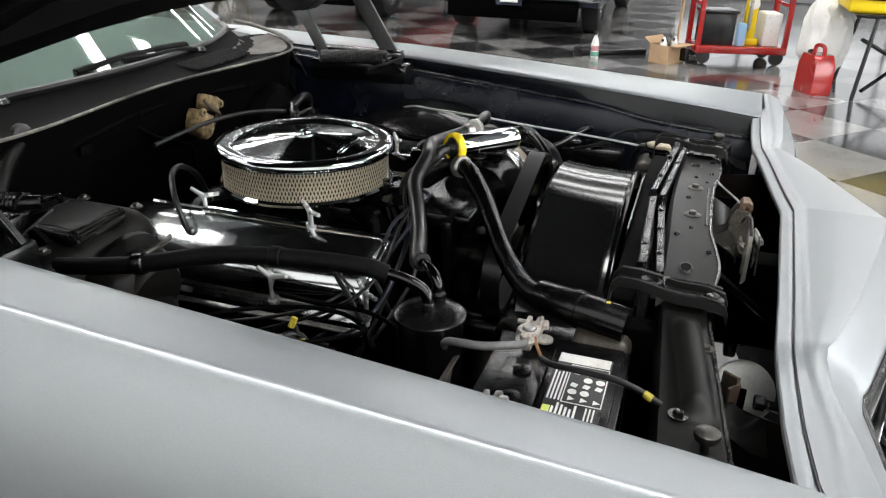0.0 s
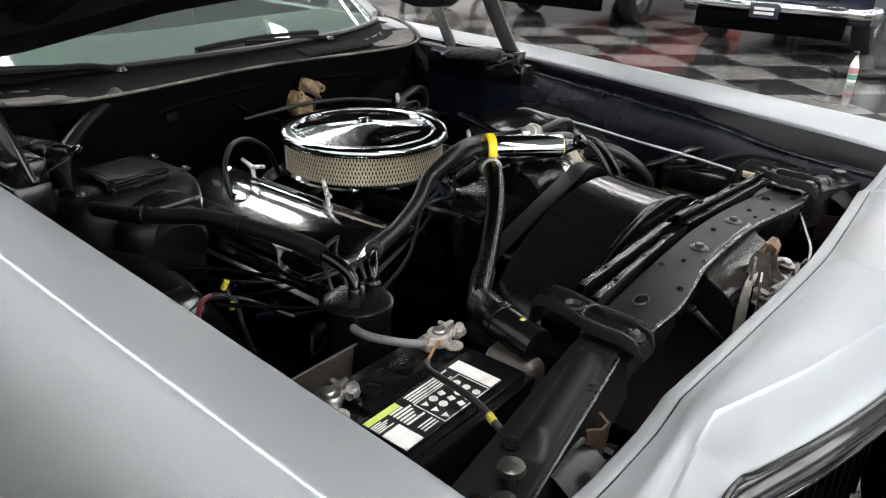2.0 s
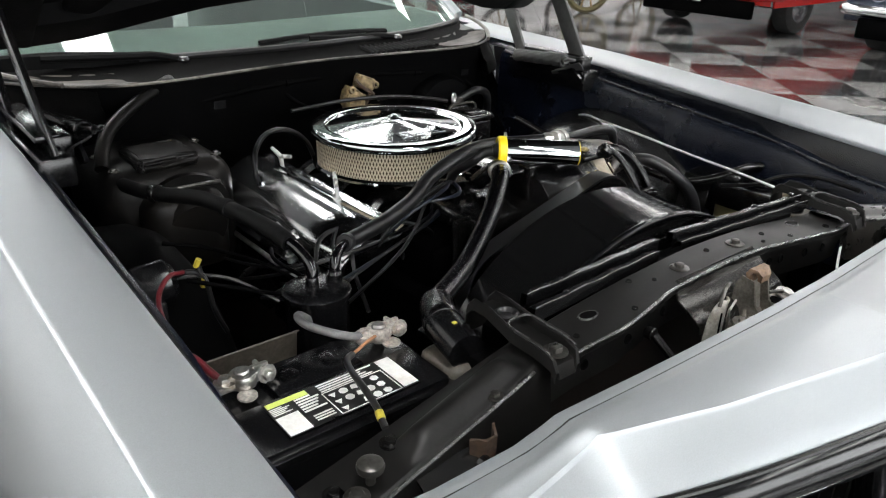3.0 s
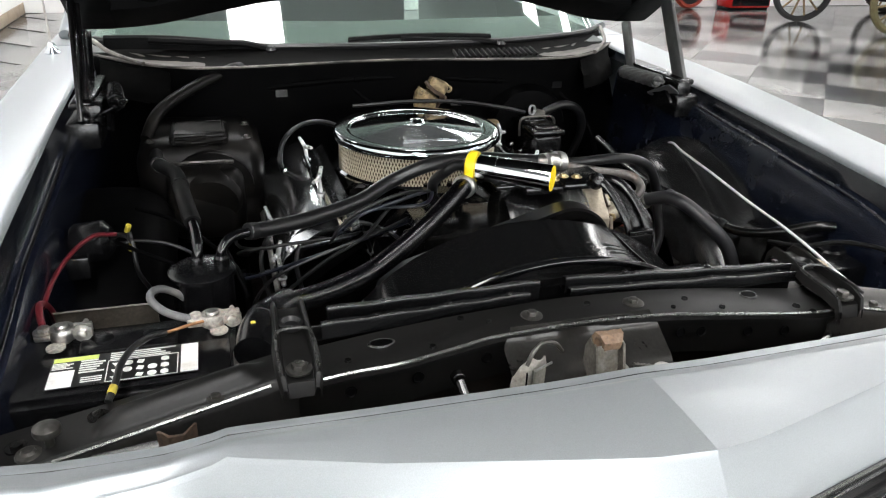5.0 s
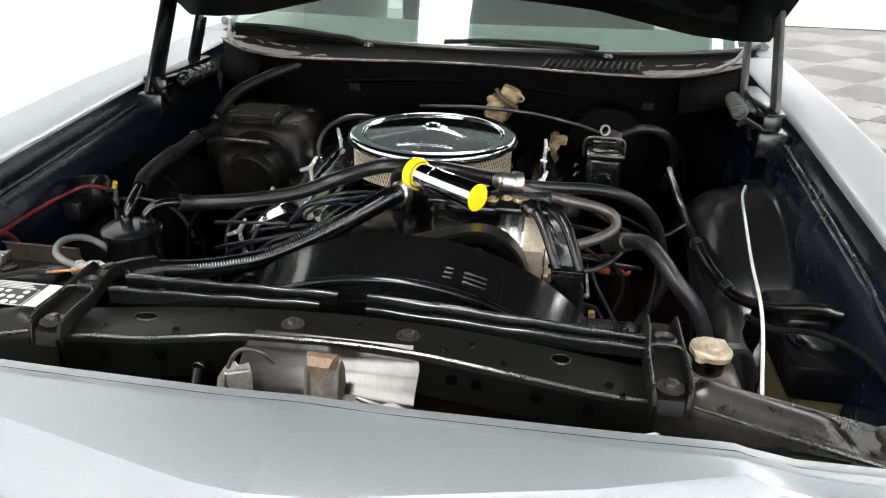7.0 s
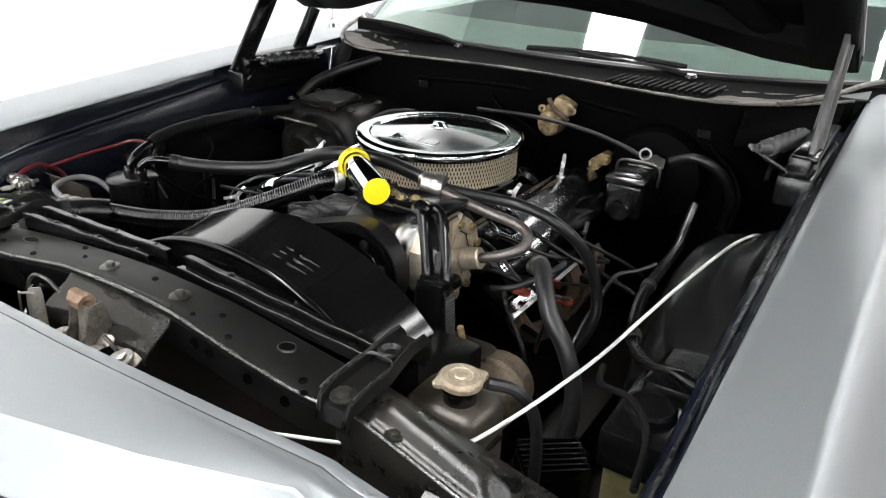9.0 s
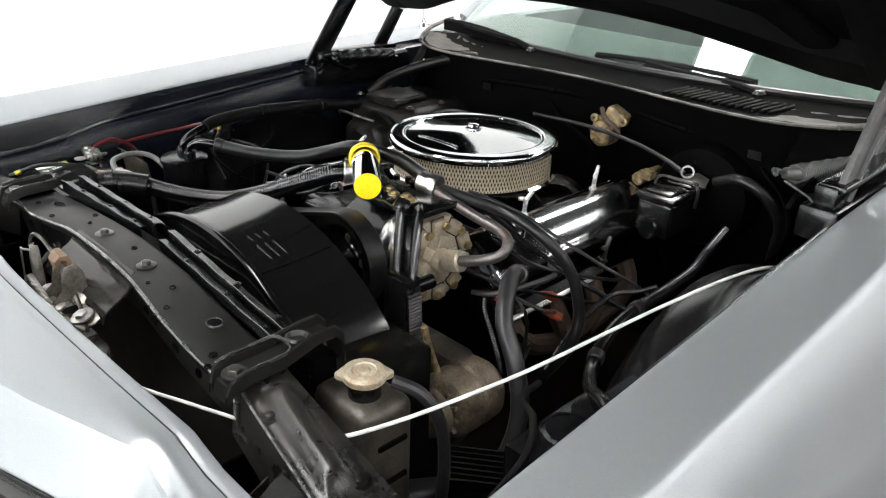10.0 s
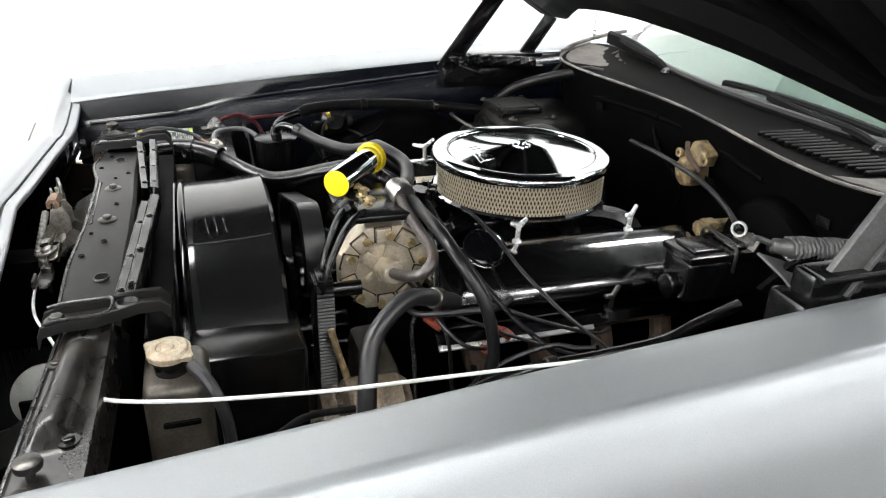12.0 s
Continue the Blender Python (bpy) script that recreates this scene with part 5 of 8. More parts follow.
tube(bm, [(-0.472, 0.325, 0.812), (-0.468, 0.332, 0.838), (-0.470, 0.360, 0.853), (-0.475, 0.395, 0.861)], 0.0085, 12, 6)
part("inlet_pipe", bm, "wet_hose", canister, "thin glossy black inlet pipe")
line_thing("coolant_hose", "thick black hose from the canister across to the engine", "hose",
           [(-0.388, 0.368, 0.842), (-0.370, 0.380, 0.838), (-0.29, 0.407, 0.839), (-0.202, 0.444, 0.848), (-0.136, 0.474, 0.870), (-0.058, 0.478, 0.896), (0.030, 0.502, 0.892), (0.110, 0.487, 0.888), (0.165, 0.456, 0.892)], 0.0128, "hose", ends=[(0.03, 0.0140, "rubber"), (0.97, 0.0150, "steel")])
line_thing("heater_hose", "thick black hose from the canister back to the heater box", "hose",
           [(-0.473, 0.385, 0.858), (-0.479, 0.415, 0.866), (-0.490, 0.50, 0.868), (-0.504, 0.62, 0.861), (-0.535, 0.72, 0.845), (-0.550, 0.80, 0.832), (-0.555, 0.93, 0.813)], 0.0132, "soft_hose", ends=[(0.40, 0.0150, "soft_hose"), (0.72, 0.0160, "dusty")])
line_thing("radiator_hose", "ribbed black upper radiator hose to the engine", "hose",
           [(-0.378, 0.118, 0.800), (-0.374, 0.150, 0.808), (-0.356, 0.192, 0.799), (-0.312, 0.226, 0.789), (-0.262, 0.256, 0.787), (-0.208, 0.287, 0.792), (-0.152, 0.320, 0.811), (-0.103, 0.350, 0.833), (-0.061, 0.381, 0.853), (-0.026, 0.412, 0.868), (0.0, 0.455, 0.860), (0.01, 0.51, 0.82)], 0.0168, "wet_hose", ribs=0.0006, pitch=0.0046, seg=16, ends=[(0.10, 0.021, "dusty"), (0.86, 0.021, "steel")])
elbow = thing("radiator_elbow", (-0.40, 0.12, 0.78), "fat black radiator outlet with yellow paint dabs", "radiator outlet")
bm = B()
tube(bm, [(-0.350, 0.192, 0.799), (-0.374, 0.158, 0.806), (-0.394, 0.115, 0.810), (-0.404, 0.065, 0.806)], 0.0245, 20, 6)
lathe(bm, [(0.0245, -0.004), (0.0268, -0.003), (0.0268, 0.010), (0.0245, 0.011)], (-0.384, 0.138, 0.8085), (-0.40, -0.91, -0.03), 24)
part("outlet", bm, "plastic", elbow)
bm = B()
box(bm, (-0.404, 0.090, 0.8335), (-0.398, 0.096, 0.8350), 0.0006)
part("paint_dab", bm, "shaded_yellow", elbow, "yellow paint dab")

# hood release cable, white
line_thing("hood_release_cable", "long white hood release cable strung along the wheel housing", "cable",
           [(0.652, 0.90, 0.69), (0.650, 0.86, 0.745), (0.646, 0.83, 0.782), (0.634, 0.78, 0.806), (0.612, 0.70, 0.809), (0.590, 0.55, 0.807), (0.572, 0.411, 0.801), (0.558, 0.28, 0.797), (0.542, 0.187, 0.794), (0.524, 0.105, 0.791), (0.508, 0.035, 0.793), (0.498, 0.0, 0.80)], 0.0026, "cable", seg=8)
line_thing("hood_release_cable", "short white end of the hood release cable at the latch", "cable",
           [(0.404, -0.030, 0.779), (0.322, -0.063, 0.777), (0.236, -0.096, 0.775), (0.15, -0.108, 0.772), (0.06, -0.105, 0.775)], 0.0022, "cable", seg=8)

# ---- engine ----
engine = thing("engine", (0, 0.7, 0.4), "black V8 engine with chrome valve covers and wing bolts", "engine")
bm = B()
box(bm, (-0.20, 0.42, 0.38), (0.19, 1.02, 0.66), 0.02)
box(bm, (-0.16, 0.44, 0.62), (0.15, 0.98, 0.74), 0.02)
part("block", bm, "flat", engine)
bm = B()
box(bm, (-0.075, 0.60, 0.70), (0.065, 0.92, 0.775), 0.015)
manifold = part("intake_manifold", bm, "black", engine)
for k in range(4):
    for s in (-1, 1):
        bm = B()
        tube(bm, [(-0.005 + s * 0.03, 0.66 + 0.06 * k, 0.765), (-0.005 + s * 0.09, 0.56 + 0.13 * k, 0.755), (-0.005 + s * 0.16, 0.54 + 0.14 * k, 0.70)], 0.022, 10, 5)
        part("runner", bm, "black", manifold)
bm = B()
box(bm, (-0.075, 0.67, 0.765), (0.055, 0.84, 0.80), 0.01)
lathe(bm, [(0.07, 0.0), (0.07, 0.03), (0.06, 0.035), (0, 0.035)], (-0.014, 0.757, 0.775), (0, 0, 1), 28)
part("carburettor", bm, "zinc", engine, "grey carburettor")
bm = B()
box(bm, (-0.13, 0.405, 0.45), (0.15, 0.43, 0.80), 0.012)
box(bm, (-0.10, 0.38, 0.76), (0.16, 0.52, 0.80), 0.008)
part("front_cover", bm, "dusty", engine)


def wing_bolt(bm, at, axis=(0, 0, 1), h=0.030, spin=0.4, arm=1.0):
    f = Matrix.Translation(at) @ frame_of(axis).to_4x4() @ Matrix.Rotation(spin, 4, "Z")
    o = f.translation
    ax = f.to_3x3() @ Vector((0, 0, 1))
    side = f.to_3x3() @ Vector((1, 0, 0))
    lathe(bm, [(0, -0.012), (0.005, -0.012), (0.005, 0.0), (0.0085, 0.001), (0.0085, 0.004), (0.0045, 0.006), (0.0040, h * 0.55), (0.0045, h * 0.6), (0, h * 0.62)], o, ax, 14)
    rod(bm, o + ax * h * 0.45, o + ax * h * 0.95, 0.0042, 0.0042, 10)
    rod(bm, o + ax * h * 0.90, o + ax * (h * 0.90 + 0.017) + side * 0.021 * arm, 0.0048, 0.0036, 10)
    rod(bm, o + ax * h * 0.90, o + ax * (h * 0.90 + 0.003) - side * 0.027 * arm, 0.0048, 0.0036, 10)



for s in (-1, 1):
    cx = -0.012
    tilt = 34
    VM = Matrix.Translation((cx + s * 0.262, 0.745, 0.742)) @ pose(0, 0, 0, 0, s * tilt, 0)
    bm = B()
    rows = []
    for y in (-0.262, -0.258, -0.248, -0.235, -0.12, 0, 0.12, 0.225, 0.240, 0.250, 0.254):
        e = 1 - max(0, (abs(y + 0.004) - 0.235) / 0.024) ** 2 * 0.35
        rows.append([VM @ Vector((x * (0.9 + 0.1 * e), y, z * e)) for x, z in ((-0.085, -0.03), (-0.085, -0.018), (-0.076, -0.014), (-0.072, 0.0), (-0.066, 0.022), (-0.05, 0.036), (-0.02, 0.042), (0.02, 0.042), (0.05, 0.036), (0.066, 0.022), (0.072, 0.0), (0.076, -0.014), (0.094, -0.016), (0.094, -0.03))])
    loft(bm, rows)
    for r in (rows[0], rows[-1]):
        bm.faces.new([bm.verts.new(p) for p in r])
    cover = part("valve_cover", bm, "cover_chrome" if s < 0 else "shaded_dirty_chrome", engine, "bright chrome valve cover" if s < 0 else "dirty chrome valve cover, darkened for its dark reflections")
    bm = B()
    box(bm, (-0.088, -0.268, -0.045), (0.088, 0.262, -0.028), 0.004, VM)
    part("cylinder_head", bm, "flat", engine)
    for k, y in enumerate((-0.118, 0.098) if s < 0 else (-0.09, 0.128)):
        bm = B()
        wing_bolt(bm, VM @ Vector((-s * 0.058, y, 0.028)), (s * 0.10, 0.0, 1.0), 0.036, 0.3 + 0.9 * k, 1.0 if s < 0 else 0.55)
        part("wing_bolt", bm, "bright", cover, "bright chrome wing bolt")
        if s > 0 and k == 0:
            continue
        bm = B()
        wing_bolt(bm, VM @ Vector((s * 0.078, y - 0.145 + (-0.04 if s < 0 else 0.07) * k, -0.006)), (s * 0.12, -0.05, 1.0), 0.058 if s < 0 else 0.036, 0.3 + 0.7 * k, 1.0 if s < 0 else 0.6)
        part("wing_bolt", bm, "bright" if s < 0 else "zinc", cover, "bright chrome wing bolt" if s < 0 else "dull grey wing bolt")
    # spreader bar between the upper bolts
    if s < 0:
        bm = B()
        rod(bm, VM @ Vector((0.060, -0.112, 0.036)), VM @ Vector((0.060, 0.10, 0.036)), 0.005, seg=10)
        part("spreader_bar", bm, "chrome", cover)
    # exhaust manifold and gasket edge
    bm = B()
    for k in range(4):
        tube(bm, [VM @ Vector((s * 0.07, -0.19 + 0.125 * k, -0.06)), VM @ Vector((s * 0.13, -0.17 + 0.11 * k, -0.09)), VM @ Vector((s * 0.15, -0.05 + 0.03 * k, -0.14))], 0.020, 10, 5)
    part("exhaust_manifold", bm, "old_rust" if s > 0 else "flat", engine, "brown rusty exhaust manifold" if s > 0 else "black exhaust manifold")
    bm = B()
    box(bm, (s * 0.098 - 0.006, -0.26, -0.024), (s * 0.098 + 0.004, 0.02 if s > 0 else 0.25, -0.016), 0.002, VM)
    part("gasket_edge", bm, "bright" if s > 0 else "steel", engine)
    # plug boots and leads
    loose = random.Random(31 + s)
    for k in range(4) if s < 0 else (0, 2):
        y = -0.19 + 0.125 * k
        bm = B()
        rod(bm, VM @ Vector((s * 0.105, y, -0.075)), VM @ Vector((s * 0.150, y - 0.012, -0.052)), 0.008, 0.0065, 12)
        part("plug_boot", bm, "rubber", engine)
        bm = B()
        a = VM @ Vector((s * 0.150, y - 0.012, -0.052))
        j = [Vector((loose.uniform(-0.035, 0.035), loose.uniform(-0.03, 0.045), loose.uniform(-0.045, 0.012))) for _ in range(3)]
        tube(bm, [a, a + Vector((s * 0.03, -0.04, 0.012)) + 0.4 * j[0], Vector((a.x - s * 0.01, 0.47 + 0.02 * k, 0.745 + 0.006 * k)) + j[1], Vector((s * 0.14, 0.46 + 0.015 * k, 0.765 + 0.005 * k)) + j[2], Vector((-0.03 + s * 0.03, 0.53 + 0.01 * k, 0.79))], 0.0032, 8, 6)
        part("plug_lead", bm, "lead" if s < 0 and k == 1 else "rubber", engine)
bm = B()
lathe(bm, [(0, 0), (0.045, 0), (0.05, 0.02), (0.05, 0.05), (0.035, 0.06), (0.02, 0.075), (0, 0.075)], (-0.02, 0.545, 0.745), (0, 0, 1), 24)
for k in range(8):
    a = 2 * math.pi * k / 8
    tower = B()
    rod(tower, (-0.02 + 0.034 * math.cos(a), 0.545 + 0.034 * math.sin(a), 0.80), (-0.02 + 0.034 * math.cos(a), 0.545 + 0.034 * math.sin(a), 0.825), 0.007, seg=10)
    part("distributor_tower", tower, "plastic", engine)
part("distributor", bm, "plastic", engine, "black distributor cap")

filler = thing("oil_filler_cap", (0.234, 0.589, 0.800), "black oil filler cap with a chrome rim on the valve cover", "oil cap")
bm = B()
lathe(bm, [(0, -0.004), (0.034, -0.004), (0.034, 0.003), (0.030, 0.0055), (0, 0.0065)], (0.234, 0.589, 0.801), (0.559, 0, 0.829), 36)
cap_ = part("cap", bm, "gloss", filler)
bm = B()
lathe(bm, [(0.034, -0.003), (0.0375, -0.003), (0.0385, 0.001), (0.0375, 0.0045), (0.034, 0.0050), (0.0325, 0.003)], (0.234, 0.589, 0.801), (0.559, 0, 0.829), 44)
part("rim", bm, "chrome", cap_, "thin chrome rim")

# loose leads over the passenger valve cover
rnd = random.Random(7)
for k in range(4):
    j = [rnd.uniform(-0.03, 0.03) for _ in range(12)]
    line_thing("ignition_lead", "thin blue-black ignition lead over the valve cover", "wire",
               [(-0.04, 0.535 + 0.3 * j[0], 0.825), (-0.10 + j[1], 0.49 + j[2], 0.832 + 0.5 * j[3]), (-0.19 + j[4], 0.47 + j[5], 0.800 + j[6]), (-0.26 + j[7], 0.455 + 0.02 * k + j[8], 0.755 + j[9]), (-0.31 + j[10], 0.46 + 0.05 * k, 0.70 + j[11]), (-0.345, 0.50 + 0.09 * k, 0.63)], 0.0034, ("rubber", "lead", "rubber", "lead")[k % 4], "ignition leads", seg=8)
for k, (x, y) in enumerate(((-0.30, 0.44), (-0.36, 0.46))):
    line_thing("vacuum_line", "thin black vacuum line looping beside the engine", "hose",
               [(x, y, 0.66), (x - 0.01, y + 0.03, 0.74), (x + 0.03, y + 0.08, 0.775), (x + 0.11, y + 0.09, 0.775), (x + 0.18, y + 0.06, 0.75), (x + 0.2, y + 0.07, 0.69)], 0.004, "rubber", "vacuum lines", seg=8)
line_thing("vacuum_line", "black curved vacuum line behind the valve cover", "hose",
           [(-0.292, 0.845, 0.765), (-0.300, 0.85, 0.80), (-0.285, 0.875, 0.840), (-0.24, 0.91, 0.862), (-0.18, 0.935, 0.855), (-0.13, 0.94, 0.82), (-0.11, 0.93, 0.76)], 0.0055, "rubber", "vacuum lines", seg=8)
bm = B()
rod(bm, (-0.292, 0.845, 0.755), (-0.293, 0.845, 0.785), 0.008, seg=12)
nip = thing("hose_fitting", (-0.292, 0.845, 0.755), "small bright hose fitting on the valve cover", "hose fitting")
part("fitting", bm, "chrome", nip)

# ---- air cleaner ----
AC = Vector((-0.016, 0.757, 0.0))
cleaner = thing("air_cleaner", (AC.x, AC.y, 0.80), "round chrome air cleaner with a gauze-covered filter", "air cleaner")
bm = B()
lathe(bm, [(0, 0.806), (0.05, 0.806), (0.06, 0.800), (0.165, 0.800), (0.176, 0.803), (0.177, 0.808), (0.172, 0.812), (0.160, 0.812)], AC, (0, 0, 1), 72)
part("base_pan", bm, "chrome", cleaner, "chrome base pan")
bm = B()
lathe(bm, [(0.1635, 0.812), (0.1635, 0.872)], AC, (0, 0, 1), 120)
part("filter_paper", bm, "paper", cleaner, "tan pleated filter paper")
# expanded wire gauze: a lattice of tall diamond holes
gauze = bpy.data.meshes.new("gauze")
N, R, z0, hz, wire = 158, 0.1668, 0.8105, 0.0172, 0.40
gv, gf = [], []
for j in range(-1, 7):
    for i in range(j % 2, 2 * N, 2):
        ring = []
        for k in (0.0, wire):
            for di, dj in ((0, 0), (1, 1), (0, 2), (-1, 1)):
                a = math.pi * (i + di * (1 - k)) / N
                ring.append((AC.x + R * math.cos(a), AC.y + R * math.sin(a), min(0.8715, max(0.811, z0 + hz * 0.5 * (j + 1 + (dj - 1) * (1 - k))))))
        o = len(gv)
        gv += ring
        gf += [(o + q, o + (q + 1) % 4, o + 4 + (q + 1) % 4, o + 4 + q) for q in range(4)]
gauze.from_pydata(gv, [], gf)
gauze.materials.append(M["gauze"])
put("gauze", gauze, cleaner, None, "wire gauze round the filter")
bm = B()
lathe(bm, [(0.176, 0.868), (0.1785, 0.871), (0.1788, 0.8735), (0.1784, 0.8778), (0.1775, 0.8808), (0.1760, 0.8834), (0.1735, 0.8851), (0.1705, 0.8860), (0.1600, 0.8858), (0.1510, 0.8855), (0.1478, 0.8854), (0.1464, 0.8848), (0.1456, 0.8832), (0.1446, 0.8818), (0.1432, 0.8814), (0.140, 0.8817), (0.130, 0.8827), (0.100, 0.8861), (0.07, 0.8895), (0.044, 0.8925), (0.030, 0.8940), (0.022, 0.8947), (0, 0.8948)], AC, (0, 0, 1), 128)
lid = part("lid", bm, "lid_chrome", cleaner, "mirror chrome lid with a raised ring", sharp=60)
bm = B()
lathe(bm, [(0.018, 0.894), (0.018, 0.8970), (0.012, 0.8990), (0.009, 0.9035), (0.005, 0.905), (0, 0.905)], AC, (0, 0, 1), 24)
rod(bm, AC + Vector((-0.014, 0, 0.9005)), AC + Vector((0.014, 0, 0.9005)), 0.0035, seg=10)
part("wing_nut", bm, "chrome", lid, "chrome wing nut")
# embossed maker's mark as a plain shape
bm = B()
LX = Matrix.Translation(AC + Vector((0.0, -0.088, 0.8874))) @ pose(0, 0, 0, 6.5, 0, 0)
for x0, x1, y0, y1 in ((-0.052, -0.030, -0.010, 0.012), (-0.026, -0.016, -0.010, 0.008), (-0.012, -0.002, -0.010, 0.008), (0.002, 0.012, -0.010, 0.012), (0.016, 0.026, -0.010, 0.008), (0.030, 0.052, -0.010, 0.012), (-0.056, 0.056, -0.018, -0.0145)):
    box(bm, (x0, y0, -0.0008), (x1, y1, 0.00055), 0.0, LX)
part("emblem", bm, "lid_chrome", lid, "embossed plain emblem")

# ---- chrome filter with yellow ends ----
fa, fb = Vector((0.004, 0.449, 0.897)), Vector((0.122, 0.362, 0.895))
d = (fb - fa).normalized()
inline = thing("inline_filter", fa, "chrome cylinder with yellow plastic ends in the hose run", "inline filter")
bm = B()
L = (fb - fa).length
lathe(bm, [(0.0, 0.004), (0.0215, 0.004), (0.0235, 0.008), (0.0235, 0.046), (0.0242, 0.0465), (0.0242, 0.0485), (0.0235, 0.049), (0.0235, L - 0.001), (0.0230, L + 0.0004), (0, L + 0.0004)], fa, d, 40)
part("canister", bm, "chrome", inline)
bm = B()
lathe(bm, [(0.0, L - 0.001), (0.0226, L - 0.001), (0.0226, L + 0.0012), (0.0215, L + 0.0022), (0.010, L + 0.0030), (0, L + 0.0030)], fa, d, 40)
part("end_cap", bm, "yellow", inline, "yellow plastic end cap")
bm = B()
lathe(bm, [(0.0240, 0.012), (0.0275, 0.011), (0.0285, 0.006), (0.0285, -0.002), (0.026, -0.005), (0.021, -0.004), (0.020, 0.004)], fa, d, 40)
part("end_ring", bm, "yellow", inline, "yellow plastic ring")
bm = B()
lathe(bm, [(0.0, -0.014), (0.012, -0.014), (0.016, -0.006), (0.0205, -0.003), (0.0205, 0.006)], fa, d, 28)
tube(bm, [fa - d * 0.008, fa - d * 0.03 + Vector((0, 0, -0.004)), fa - d * 0.05 + Vector((0, 0, -0.02)), (-0.045, 0.52, 0.845), (-0.04, 0.54, 0.80)], 0.010, 12, 6)
part("inlet_hose", bm, "hose", inline)
bm = B()
box(bm, (0.045, 0.405, 0.79), (0.065, 0.425, 0.878), 0.003)
box(bm, (0.035, 0.398, 0.866), (0.080, 0.428, 0.873), 0.002)
part("bracket", bm, "dusty", inline)

# ---- air-conditioning compressor ----
comp = thing("compressor", (0.2, 0.415, 0.7), "dirty cast-aluminium compressor with brass bolts and a black bracket", "compressor")
CC = Vector((0.0, 0.416, 0.787))
bm = B()
lathe(bm, [(0, 0.05), (0.066, 0.05), (0.070, 0.06), (0.070, 0.158), (0, 0.158)], CC, (1, 0, 0), 36)
part("body", bm, "black", comp)
bm = B()
lathe(bm, [(0.04, 0.158), (0.069, 0.158), (0.071, 0.168), (0.067, 0.172), (0.072, 0.177), (0.072, 0.190), (0.068, 0.193), (0.073, 0.197), (0.073, 0.2005), (0.04, 0.2005)], CC, (1, 0, 0), 36)
part("collar", bm, "bright_cast", comp, "bright cast collar")
bm = B()
F8 = frame_of((1, 0, 0)).to_4x4()
oct_ = [(0.078 * math.cos(math.pi * (k + 0.5) / 4), 0.078 * math.sin(math.pi * (k + 0.5) / 4)) for k in range(8)]
HEAD = Matrix.Translation(CC) @ F8
plate(bm, oct_, 0.200, 0.236, HEAD, 0.005)
head = part("head", bm, "alu", comp, "dirty cast head")
for number, turn, rad, w, h, top in ((10, 0.2, 0.060, 0.0115, 0.0125, 0.2445), (5, 0.5, 0.030, 0.0125, 0.0105, 0.2415)):
    for k in range(number):
        pm = HEAD @ Matrix.Rotation(2 * math.pi * k / number + turn, 4, "Z") @ Matrix.Translation((rad, 0, 0))
        bm = B()
        box(bm, (-w, -h, 0.234), (w, h, top), 0.003, pm)
        part("cast_pad", bm, "alu", head)
        if number == 5:
            continue
        # dark plate under each pad paints the recess shade and corner grime
        bm = B()
        box(bm, (-w - 0.0022, -h - 0.0022, 0.234), (w + 0.0022, h + 0.0022, 0.2372), 0.0008, pm)
        part("recess_fillet", bm, "old_rust", head, "dark recess shade and grime round the pad")
bm = B()
lathe(bm, [(0.022, 0.234), (0.021, 0.246), (0.018, 0.256), (0, 0.256)], CC, (1, 0, 0), 28)
part("pipe_boss", bm, "alu", head)
for k in range(10):
    a = 2 * math.pi * k / 10 + 0.2
    bm = B()
    bolt_head(bm, CC + Vector((0.2445, 0.061 * math.cos(a), 0.061 * math.sin(a))), 0.0076, 0.007, (1, 0, 0), False)
    part("bolt", bm, "bolt", comp, "brass-coloured hex bolt")
bm = B()
tube(bm, [(0.195, 0.372, 0.885), (0.214, 0.354, 0.884), (0.230, 0.338, 0.866), (0.247, 0.320, 0.832), (0.256, 0.310, 0.806), (0.258, 0.304, 0.780)], 0.0085, 10, 6, flat=0.6)
tube(bm, [(0.222, 0.384, 0.882), (0.246, 0.364, 0.882), (0.264, 0.345, 0.868), (0.281, 0.324, 0.838), (0.290, 0.312, 0.812), (0.292, 0.304, 0.785)], 0.0085, 10, 6, flat=0.6)
lathe(bm, [(0, -0.012), (0.013, -0.012), (0.0145, -0.008), (0.0145, 0.004), (0.010, 0.009), (0, 0.011)], (0.208, 0.362, 0.886), (0.2, -0.5, 0.85), 24)
loft(bm, [[a_, (a_ + b_) / 2 + Vector((0, 0.004, -0.004)), b_] for a_, b_ in zip(smooth_path([(0.214, 0.356, 0.880), (0.230, 0.340, 0.862), (0.247, 0.322, 0.828), (0.256, 0.312, 0.800)], 5), smooth_path([(0.246, 0.366, 0.878), (0.264, 0.347, 0.864), (0.281, 0.326, 0.834), (0.290, 0.314, 0.806)], 5))], 0.003)
box(bm, (0.15, 0.365, 0.868), (0.240, 0.46, 0.880), 0.004)
box(bm, (0.08, 0.37, 0.862), (0.16, 0.45, 0.876), 0.004)
box(bm, (0.250, 0.298, 0.795), (0.298, 0.322, 0.809), 0.003)
part("bracket", bm, "black", comp, "black forked bracket")
bolts(comp, [(0.10 + 0.022 * k, 0.40 + 0.008 * (k % 2), 0.879) for k in range(5)], 0.006, 0.006, "bolt")
